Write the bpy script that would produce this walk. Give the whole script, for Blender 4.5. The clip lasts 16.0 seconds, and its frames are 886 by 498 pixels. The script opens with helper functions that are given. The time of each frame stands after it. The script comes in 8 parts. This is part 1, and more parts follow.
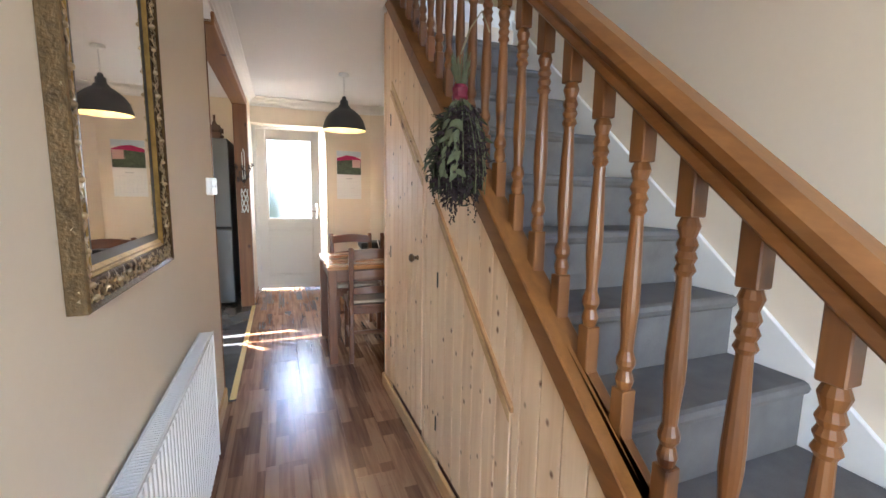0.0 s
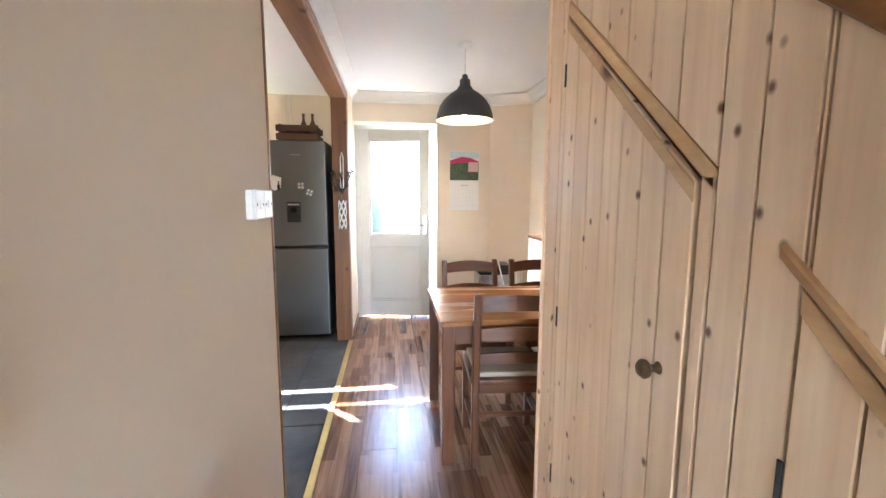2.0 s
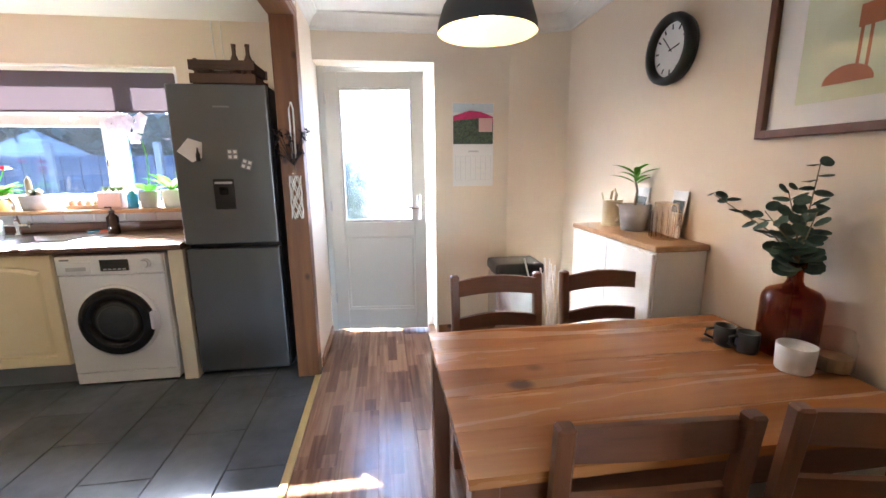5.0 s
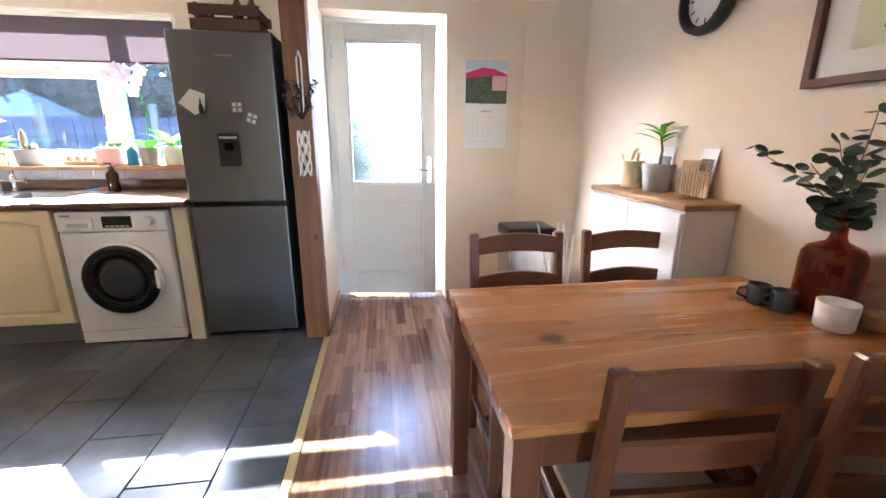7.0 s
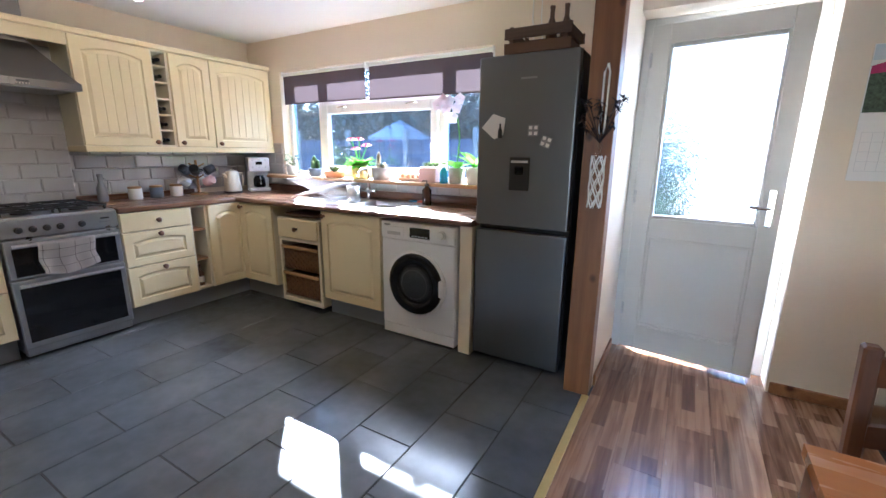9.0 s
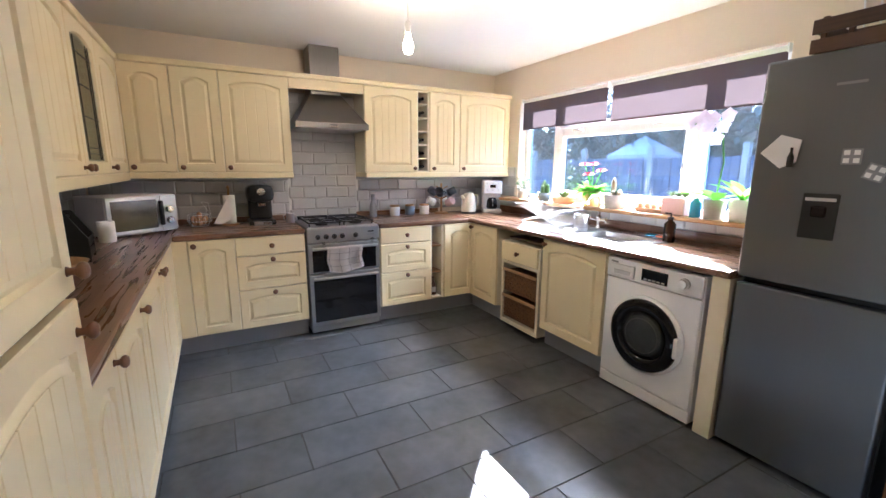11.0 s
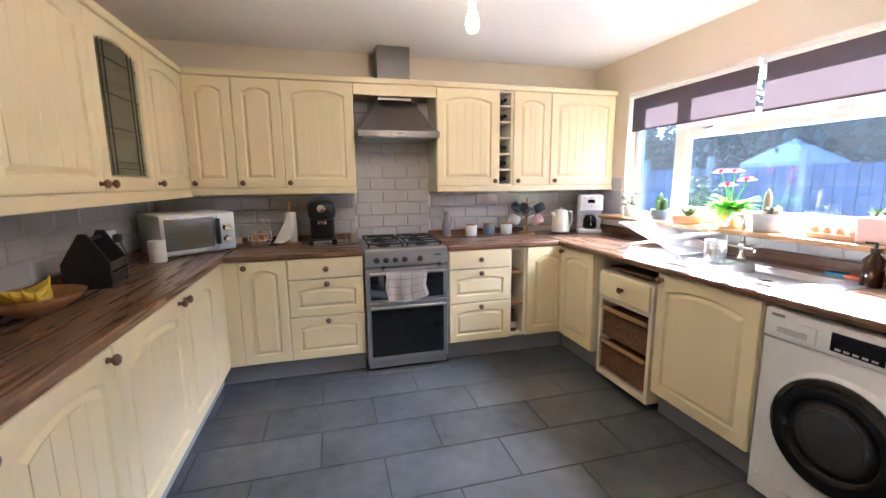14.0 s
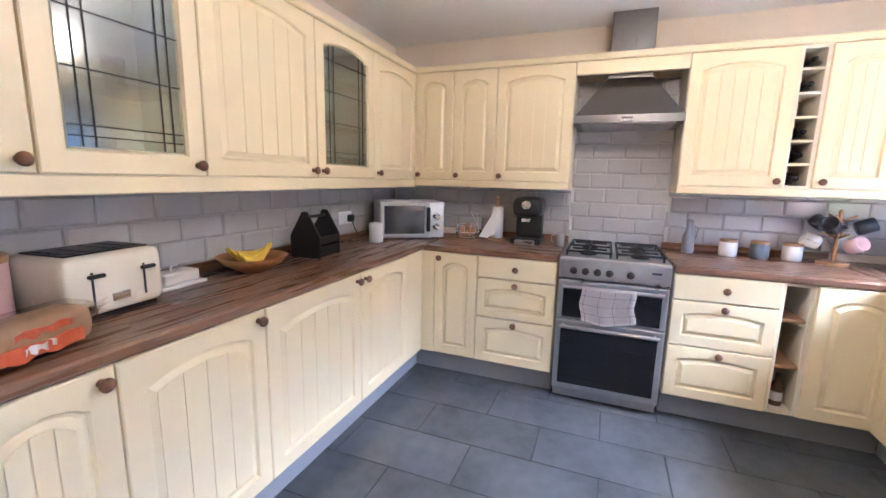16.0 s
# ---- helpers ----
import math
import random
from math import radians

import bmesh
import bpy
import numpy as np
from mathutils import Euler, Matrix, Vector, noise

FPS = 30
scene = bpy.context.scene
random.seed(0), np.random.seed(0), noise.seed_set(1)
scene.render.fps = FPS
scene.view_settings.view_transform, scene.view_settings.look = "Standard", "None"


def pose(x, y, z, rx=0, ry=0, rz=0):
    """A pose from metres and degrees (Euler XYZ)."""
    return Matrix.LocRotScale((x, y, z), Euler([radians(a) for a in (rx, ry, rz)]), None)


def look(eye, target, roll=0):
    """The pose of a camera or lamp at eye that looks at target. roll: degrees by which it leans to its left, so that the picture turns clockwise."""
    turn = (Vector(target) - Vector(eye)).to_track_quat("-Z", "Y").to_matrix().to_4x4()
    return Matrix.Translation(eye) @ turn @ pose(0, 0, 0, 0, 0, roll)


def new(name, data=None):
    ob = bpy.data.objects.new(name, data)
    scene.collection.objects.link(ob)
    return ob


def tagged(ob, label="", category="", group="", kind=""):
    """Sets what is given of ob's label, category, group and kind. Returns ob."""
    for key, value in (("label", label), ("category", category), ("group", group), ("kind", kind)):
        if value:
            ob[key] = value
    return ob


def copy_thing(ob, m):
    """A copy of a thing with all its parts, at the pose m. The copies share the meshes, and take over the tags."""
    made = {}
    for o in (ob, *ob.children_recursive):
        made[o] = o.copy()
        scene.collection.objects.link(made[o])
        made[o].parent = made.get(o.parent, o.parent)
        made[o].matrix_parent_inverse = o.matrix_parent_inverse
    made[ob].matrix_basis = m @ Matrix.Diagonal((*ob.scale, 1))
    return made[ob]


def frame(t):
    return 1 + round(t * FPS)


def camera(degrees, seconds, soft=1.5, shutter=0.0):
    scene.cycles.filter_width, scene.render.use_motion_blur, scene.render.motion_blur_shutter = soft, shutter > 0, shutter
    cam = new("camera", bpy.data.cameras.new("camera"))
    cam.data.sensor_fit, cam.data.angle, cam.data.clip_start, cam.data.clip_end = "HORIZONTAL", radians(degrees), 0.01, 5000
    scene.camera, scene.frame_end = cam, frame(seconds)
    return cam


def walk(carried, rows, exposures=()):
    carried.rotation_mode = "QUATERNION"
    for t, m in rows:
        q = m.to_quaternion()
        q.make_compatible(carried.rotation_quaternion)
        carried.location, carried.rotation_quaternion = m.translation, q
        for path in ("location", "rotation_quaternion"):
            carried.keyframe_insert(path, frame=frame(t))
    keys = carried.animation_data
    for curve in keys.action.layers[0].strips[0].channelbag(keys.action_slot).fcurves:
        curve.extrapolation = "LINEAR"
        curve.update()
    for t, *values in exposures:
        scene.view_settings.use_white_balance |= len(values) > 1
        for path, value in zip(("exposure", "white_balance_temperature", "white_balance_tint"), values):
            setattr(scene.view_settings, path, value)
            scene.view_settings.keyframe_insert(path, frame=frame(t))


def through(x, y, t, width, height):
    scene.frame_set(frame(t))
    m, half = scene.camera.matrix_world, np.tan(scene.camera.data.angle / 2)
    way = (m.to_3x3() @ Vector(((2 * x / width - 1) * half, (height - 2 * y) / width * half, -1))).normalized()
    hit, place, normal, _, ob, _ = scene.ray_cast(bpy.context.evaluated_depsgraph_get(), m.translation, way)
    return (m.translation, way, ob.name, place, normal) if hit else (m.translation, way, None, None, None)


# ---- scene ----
cam = camera(93.7, 16.0)
PATH = [
    (0, (0.235, 0.081, 1.298), (0.957, 1.926, 1.029), 1.0),
    (0.5, (0.351, 0.296, 1.332), (0.746, 2.238, 1.059), 0.3),
    (1, (0.357, 0.569, 1.323), (0.575, 2.539, 1.059), 0.4),
    (1.5, (0.318, 0.916, 1.344), (0.556, 2.884, 1.078), 0.6),
    (2, (0.303, 1.248, 1.335), (0.551, 3.216, 1.086), 0.2),
    (2.5, (0.333, 1.582, 1.366), (0.556, 3.555, 1.131), 0.2),
    (3, (0.292, 1.871, 1.355), (0.563, 3.841, 1.139), 0.7),
    (3.5, (0.301, 2.095, 1.377), (0.598, 4.062, 1.162), 0.7),
    (4, (0.319, 2.283, 1.38), (0.617, 4.247, 1.14), 0.3),
    (4.5, (0.371, 2.402, 1.383), (0.643, 4.361, 1.083), -0.3),
    (5, (0.391, 2.456, 1.347), (0.665, 4.398, 0.956), -0.6),
    (7.5, (0.302, 2.564, 1.264), (0.577, 4.477, 0.747), 0.5),
    (8, (0.348, 2.658, 1.282), (0.21, 4.591, 0.787), 0.5),
    (8.5, (0.353, 2.739, 1.281), (-0.197, 4.606, 0.818), 0.7),
    (9, (0.272, 2.892, 1.307), (-0.712, 4.574, 0.855), 0.6),
    (9.5, (0.199, 2.94, 1.336), (-1.079, 4.417, 0.909), 1.0),
    (10, (0.185, 3.03, 1.363), (-1.323, 4.272, 0.936), 1.0),
    (12.5, (0.143, 3.026, 1.385), (-1.673, 3.799, 1.063), -0.3),
    (13, (0.03, 3.101, 1.382), (-1.813, 3.809, 1.063), -0.6),
    (13.5, (-0.155, 3.222, 1.375), (-2.026, 3.857, 1.065), -0.7),
    (14, (-0.292, 3.428, 1.363), (-2.199, 3.937, 1.045), -0.5),
    (14.5, (-0.38, 3.639, 1.359), (-2.333, 3.916, 1.03), 0.0),
    (15, (-0.555, 3.752, 1.324), (-2.53, 3.707, 1.013), 1.0),
    (15.5, (-0.636, 3.775, 1.351), (-2.571, 3.388, 1.022), 1.7),
    (16, (-0.65, 3.861, 1.344), (-2.488, 3.148, 1.008), 1.3),
]
walk(cam, [(t, look(eye, target, roll)) for t, eye, target, roll in PATH],
     [(0, 5.0, 6300, 14), (1.5, 5.5, 6050, 13), (2.3, 5.5, 5700, 11), (3.5, 5.0, 5600, 11), (5, 5.0, 5650, 13), (7.5, 5.15, 5500, 13), (8.5, 4.6, 5150, 11), (10, 4.95, 5350, 12), (12.5, 5.15, 5500, 13), (14.5, 5.25, 5450, 14), (15.3, 5.35, 5350, 16), (16, 5.7, 5050, 18)])


# ---- world, sun, light ----
world = bpy.data.worlds.new("sky")
scene.world = world
world.use_nodes = True
wn = world.node_tree.nodes
sky = wn.new("ShaderNodeTexSky")
sky.sky_type = "NISHITA"
sky.sun_disc = False
sky.sun_elevation = radians(30.5)
sky.sun_rotation = radians(-46)
wn["Background"].inputs["Strength"].default_value = 0.15
world.node_tree.links.new(sky.outputs[0], wn["Background"].inputs["Color"])
sun = new("sun", bpy.data.lights.new("sun", "SUN"))
sun.data.energy = 5.0
sun.data.angle = radians(0.55)
sun.data.color = (1.0, 0.95, 0.87)
sun.matrix_world = look((-7.2, 12.8, 8.4), (0, 5.9, 2.53))


def lamp(name, place, watts, colour, radius):
    ob = new(name, bpy.data.lights.new(name, "POINT"))
    ob.data.energy, ob.data.color, ob.data.shadow_soft_size = watts, colour, radius
    ob.location = place
    return ob


lamp("kitchen_bulb_light", (-2.16, 4.07, 2.075), 0.35, (1.0, 0.75, 0.48), 0.03)
lamp("pendant_light", (0.825, 4.205, 1.93), 0.1, (1.0, 0.62, 0.28), 0.03)


def opening_light(name, place, target, width, height, watts, colour):
    """Added area lamp standing in for sky light at an opening."""
    ob = new(name, bpy.data.lights.new(name, "AREA"))
    ob.data.shape, ob.data.size, ob.data.size_y = "RECTANGLE", width, height
    ob.data.energy, ob.data.color = watts, colour
    ob.matrix_world = look(place, target)
    return ob


# Two added fill lamps, in unseen openings behind the camera and up the stairwell.
opening_light("hall_fill_light", (0.4, -1.68, 1.15), (0.4, 0, 1.15), 0.8, 1.8, 0.8, (0.98, 0.96, 1.0))
opening_light("stairwell_fill_light", (1.26, -1.68, 3.6), (1.26, 0, 3.3), 0.8, 1.3, 0.06, (0.96, 0.96, 1.0))
window_sky = opening_light("kitchen_window_sky_light", (-2.2, 5.84, 1.45), (-2.2, 5.84 - 0.62, 1.45 - 0.78), 2.15, 0.55, 1.35, (0.98, 0.98, 1.0))
window_sky.data.spread = radians(72)
# Added lamp panel outside; it whitens the door glass's right side and lights the room.
opening_light("garden_door_fill_panel", (0.5, 6.3, 1.4), (0.5, 5, 1.4), 0.3, 1.2, 0.4, (0.95, 0.98, 1.0))


# ---- materials ----
def nodes_of(name):
    m = bpy.data.materials.new(name)
    m.use_nodes = True
    t = m.node_tree
    return m, t, t.nodes["Principled BSDF"]


def mat(name, colour, rough=0.5, metal=0.0, vary=0.08, scale=6.0, bump=0.0, grain=60.0, stretch=(1, 1, 1), rand=0.0, coat=0.0, spec=0.5, rvar=0.1, world_space=False):
    """Base colour with two scales of variation, fine relief and a little random shift per object."""
    m, t, b = nodes_of(name)
    n, l = t.nodes, t.links
    co = n.new("ShaderNodeTexCoord")
    mp = n.new("ShaderNodeMapping")
    mp.inputs["Scale"].default_value = stretch
    l.new(n.new("ShaderNodeNewGeometry").outputs["Position"] if world_space else co.outputs["Object"], mp.inputs["Vector"])
    big = n.new("ShaderNodeTexNoise")
    big.inputs["Scale"].default_value, big.inputs["Detail"].default_value = scale, 5
    fine = n.new("ShaderNodeTexNoise")
    fine.inputs["Scale"].default_value, fine.inputs["Detail"].default_value = grain, 3
    for k in (big, fine):
        l.new(mp.outputs[0], k.inputs["Vector"])
    add = n.new("ShaderNodeMath")
    add.operation = "MULTIPLY_ADD"
    add.inputs[1].default_value = 0.45
    l.new(fine.outputs[0], add.inputs[0])
    l.new(big.outputs[0], add.inputs[2])
    oi = n.new("ShaderNodeObjectInfo")
    ra = n.new("ShaderNodeMath")
    ra.operation = "MULTIPLY_ADD"
    ra.inputs[1].default_value = rand
    l.new(oi.outputs["Random"], ra.inputs[0])
    l.new(add.outputs[0], ra.inputs[2])
    ramp = n.new("ShaderNodeMapRange")
    ramp.inputs[1].default_value, ramp.inputs[2].default_value = 0.35, 1.1 + rand
    ramp.inputs[3].default_value, ramp.inputs[4].default_value = 1 - vary, 1 + vary
    l.new(ra.outputs[0], ramp.inputs[0])
    mul = n.new("ShaderNodeVectorMath")
    mul.operation = "SCALE"
    mul.inputs[0].default_value = colour
    l.new(ramp.outputs[0], mul.inputs["Scale"])
    l.new(mul.outputs[0], b.inputs["Base Color"])
    rr = n.new("ShaderNodeMapRange")
    rr.inputs[1].default_value, rr.inputs[2].default_value = 0.3, 0.7
    rr.inputs[3].default_value, rr.inputs[4].default_value = max(0.02, rough * (1 - rvar)), min(1, rough * (1 + rvar))
    l.new(big.outputs[0], rr.inputs[0])
    l.new(rr.outputs[0], b.inputs["Roughness"])
    b.inputs["Metallic"].default_value = metal
    b.inputs["Coat Weight"].default_value = coat
    b.inputs["Specular IOR Level"].default_value = spec
    if bump:
        bp = n.new("ShaderNodeBump")
        bp.inputs["Strength"].default_value, bp.inputs["Distance"].default_value = bump, 0.004
        l.new(add.outputs[0], bp.inputs["Height"])
        l.new(bp.outputs[0], b.inputs["Normal"])
    return m


def wood(name, dark, light, rough=0.4, along="z", scale=1.0, knots=0.0, rand=0.5, coat=0.0, contrast=1.0, small=False):
    """Timber: long stretched grain, slow colour drift, knots, a shift per board."""
    m, t, b = nodes_of(name)
    n, l = t.nodes, t.links
    co = n.new("ShaderNodeTexCoord")
    oi = n.new("ShaderNodeObjectInfo")
    mp = n.new("ShaderNodeMapping")
    s = {"x": (0.9, 14, 14), "y": (14, 0.9, 14), "z": (14, 14, 0.9)}[along]
    mp.inputs["Scale"].default_value = [k * scale for k in s]
    off = n.new("ShaderNodeVectorMath")
    off.operation = "SCALE"
    off.inputs[0].default_value = (37, 53, 71)
    l.new(oi.outputs["Random"], off.inputs["Scale"])
    l.new(off.outputs[0], mp.inputs["Location"])
    l.new(co.outputs["Object"], mp.inputs["Vector"])
    g1 = n.new("ShaderNodeTexNoise")
    g1.inputs["Scale"].default_value, g1.inputs["Detail"].default_value, g1.inputs["Distortion"].default_value = 1.1, 6, 0.9
    g2 = n.new("ShaderNodeTexNoise")
    g2.inputs["Scale"].default_value, g2.inputs["Detail"].default_value = 9, 3
    for g in (g1, g2):
        l.new(mp.outputs[0], g.inputs["Vector"])
    a = n.new("ShaderNodeMath")
    a.operation = "MULTIPLY_ADD"
    a.inputs[1].default_value = 0.25
    l.new(g2.outputs[0], a.inputs[0])
    l.new(g1.outputs[0], a.inputs[2])
    r = n.new("ShaderNodeMath")
    r.operation = "MULTIPLY_ADD"
    r.inputs[1].default_value = rand
    l.new(oi.outputs["Random"], r.inputs[0])
    l.new(a.outputs[0], r.inputs[2])
    ramp = n.new("ShaderNodeValToRGB")
    e = ramp.color_ramp.elements
    mid = 0.62 + rand / 2
    e[0].position, e[0].color = max(0, mid - (0.22 + rand * 0.5) / contrast), (*dark, 1)
    e[1].position, e[1].color = min(1, mid + (0.22 + rand * 0.5) / contrast), (*light, 1)
    l.new(r.outputs[0], ramp.inputs[0])
    out = ramp.outputs[0]
    if knots:
        mk = n.new("ShaderNodeMapping")
        mk.inputs["Scale"].default_value = {"x": (0.75, 1, 1), "y": (1, 0.75, 1), "z": (1, 1, 0.75)}[along]
        l.new(off.outputs[0], mk.inputs["Location"])
        l.new(co.outputs["Object"], mk.inputs["Vector"])
        v = n.new("ShaderNodeTexVoronoi")
        v.inputs["Scale"].default_value = knots
        l.new(mk.outputs[0], v.inputs["Vector"])
        kr = n.new("ShaderNodeValToRGB")
        k = kr.color_ramp.elements
        k[0].position, k[0].color = (0.06 if small else 0.085), (0.2, 0.1, 0.06, 1)
        k[1].position, k[1].color = (0.16 if small else 0.18), (1, 1, 1, 1)
        l.new(v.outputs["Distance"], kr.inputs[0])
        mx = n.new("ShaderNodeMix")
        mx.data_type, mx.blend_type = "RGBA", "MULTIPLY"
        mx.inputs["Factor"].default_value = 1
        l.new(out, mx.inputs["A"])
        l.new(kr.outputs[0], mx.inputs["B"])
        out = mx.outputs["Result"]
    l.new(out, b.inputs["Base Color"])
    rr = n.new("ShaderNodeMapRange")
    rr.inputs[3].default_value, rr.inputs[4].default_value = rough * 0.8, rough * 1.25
    l.new(g1.outputs[0], rr.inputs[0])
    l.new(rr.outputs[0], b.inputs["Roughness"])
    b.inputs["Coat Weight"].default_value = coat
    bp = n.new("ShaderNodeBump")
    bp.inputs["Strength"].default_value, bp.inputs["Distance"].default_value = 0.12, 0.002
    l.new(a.outputs[0], bp.inputs["Height"])
    l.new(bp.outputs[0], b.inputs["Normal"])
    return m


def blocks(name, cols, size, rough, along="x", coat=0.0):
    """Timber laid in short strips (worktop, laminate): a brick pattern over grain."""
    m, t, b = nodes_of(name)
    n, l = t.nodes, t.links
    co = n.new("ShaderNodeTexCoord")
    oi = n.new("ShaderNodeObjectInfo")
    off = n.new("ShaderNodeVectorMath")
    off.operation = "SCALE"
    off.inputs[0].default_value = (3.7, 5.3, 0)
    l.new(oi.outputs["Random"], off.inputs["Scale"])
    mp = n.new("ShaderNodeMapping")
    if along == "y":
        mp.inputs["Rotation"].default_value = (0, 0, radians(90))
    l.new(co.outputs["Object"], mp.inputs["Vector"])
    l.new(off.outputs[0], mp.inputs["Location"])
    br = n.new("ShaderNodeTexBrick")
    br.offset, br.offset_frequency = 0.37, 2
    br.inputs["Color1"].default_value, br.inputs["Color2"].default_value = (0.05, 0.05, 0.05, 1), (0.95, 0.95, 0.95, 1)
    br.inputs["Mortar"].default_value = (0.3, 0.3, 0.3, 1)
    br.inputs["Scale"].default_value, br.inputs["Mortar Size"].default_value = 1.0, 0.0006
    br.inputs["Brick Width"].default_value, br.inputs["Row Height"].default_value = size
    l.new(mp.outputs[0], br.inputs["Vector"])
    mg = n.new("ShaderNodeMapping")
    mg.inputs["Scale"].default_value = (2.5, 40, 40)
    l.new(mp.outputs[0], mg.inputs["Vector"])
    g = n.new("ShaderNodeTexNoise")
    g.inputs["Scale"].default_value, g.inputs["Detail"].default_value, g.inputs["Distortion"].default_value = 1.0, 6, 0.6
    l.new(mg.outputs[0], g.inputs["Vector"])
    a = n.new("ShaderNodeMath")
    a.operation = "MULTIPLY_ADD"
    a.inputs[1].default_value = 0.55
    bw = n.new("ShaderNodeRGBToBW")
    l.new(br.outputs["Color"], bw.inputs[0])
    l.new(bw.outputs[0], a.inputs[0])
    l.new(g.outputs[0], a.inputs[2])
    ramp = n.new("ShaderNodeValToRGB")
    e = ramp.color_ramp.elements
    e[0].position, e[0].color = 0.36, (*cols[0], 1)
    e[1].position, e[1].color = 1.05, (*cols[2], 1)
    k = e.new(0.7)
    k.color = (*cols[1], 1)
    l.new(a.outputs[0], ramp.inputs[0])
    l.new(ramp.outputs[0], b.inputs["Base Color"])
    rr = n.new("ShaderNodeMapRange")
    rr.inputs[3].default_value, rr.inputs[4].default_value = rough * 0.8, rough * 1.2
    l.new(g.outputs[0], rr.inputs[0])
    l.new(rr.outputs[0], b.inputs["Roughness"])
    b.inputs["Coat Weight"].default_value = coat
    bp = n.new("ShaderNodeBump")
    bp.inputs["Strength"].default_value, bp.inputs["Distance"].default_value = 0.08, 0.002
    l.new(g.outputs[0], bp.inputs["Height"])
    l.new(bp.outputs[0], b.inputs["Normal"])
    return m


def clear(name, tint=(1, 1, 1), gloss=0.02, sheen=0.03, dust=0.0):
    """Thin clear pane: lets light straight through, with a Fresnel sheen and perhaps specks of dust."""
    m, t, b = nodes_of(name)
    n, l = t.nodes, t.links
    tr = n.new("ShaderNodeBsdfTransparent")
    tr.inputs[0].default_value = (*tint, 1)
    gl = n.new("ShaderNodeBsdfGlossy")
    gl.inputs["Roughness"].default_value = gloss
    lw = n.new("ShaderNodeLayerWeight")
    lw.inputs[0].default_value = 0.5
    pw = n.new("ShaderNodeMath")
    pw.operation = "POWER"
    pw.inputs[1].default_value = 4.0
    l.new(lw.outputs["Facing"], pw.inputs[0])
    ma = n.new("ShaderNodeMath")
    ma.operation = "MULTIPLY_ADD"
    ma.inputs[1].default_value, ma.inputs[2].default_value = 0.5, sheen
    l.new(pw.outputs[0], ma.inputs[0])
    mx = n.new("ShaderNodeMixShader")
    l.new(ma.outputs[0], mx.inputs[0])
    l.new(tr.outputs[0], mx.inputs[1])
    l.new(gl.outputs[0], mx.inputs[2])
    out = mx.outputs[0]
    if dust:
        co = n.new("ShaderNodeTexCoord")
        film, speck = n.new("ShaderNodeTexNoise"), n.new("ShaderNodeTexVoronoi")
        film.inputs["Scale"].default_value, film.inputs["Detail"].default_value = 3.0, 5
        speck.inputs["Scale"].default_value = 55
        near = n.new("ShaderNodeMapRange")
        near.inputs[1].default_value, near.inputs[2].default_value, near.inputs[3].default_value, near.inputs[4].default_value = 0.08, 0.2, dust * 5, 0.0
        amount = n.new("ShaderNodeMath")
        amount.operation = "MULTIPLY_ADD"
        amount.inputs[1].default_value = dust * 2
        for k in (film, speck):
            l.new(co.outputs["Object"], k.inputs["Vector"])
        l.new(speck.outputs["Distance"], near.inputs[0])
        l.new(film.outputs[0], amount.inputs[0])
        l.new(near.outputs[0], amount.inputs[2])
        tl, m2 = n.new("ShaderNodeBsdfTranslucent"), n.new("ShaderNodeMixShader")
        tl.inputs[0].default_value = (0.72, 0.8, 0.88, 1)
        l.new(amount.outputs[0], m2.inputs[0])
        l.new(out, m2.inputs[1])
        l.new(tl.outputs[0], m2.inputs[2])
        out = m2.outputs[0]
    l.new(out, n["Material Output"].inputs[0])
    return m


def frosted(name):
    """Obscured glass with an embossed fern relief."""
    m, t, b = nodes_of(name)
    n, l = t.nodes, t.links
    b.inputs["Base Color"].default_value = (0.8, 0.85, 0.9, 1)
    b.inputs["Transmission Weight"].default_value = 1
    b.inputs["Roughness"].default_value = 0.22
    b.inputs["IOR"].default_value = 1.2
    co = n.new("ShaderNodeTexCoord")
    v = n.new("ShaderNodeTexNoise")
    v.inputs["Scale"].default_value, v.inputs["Detail"].default_value, v.inputs["Distortion"].default_value = 22, 2, 3.5
    l.new(co.outputs["Object"], v.inputs["Vector"])
    bp = n.new("ShaderNodeBump")
    bp.inputs["Strength"].default_value, bp.inputs["Distance"].default_value = 1.0, 0.03
    l.new(v.outputs[0], bp.inputs["Height"])
    l.new(bp.outputs[0], b.inputs["Normal"])
    return m


def glow(name, colour, strength):
    m, t, b = nodes_of(name)
    b.inputs["Base Color"].default_value = (*colour, 1)
    b.inputs["Emission Color"].default_value = (*colour, 1)
    b.inputs["Emission Strength"].default_value = strength
    return m


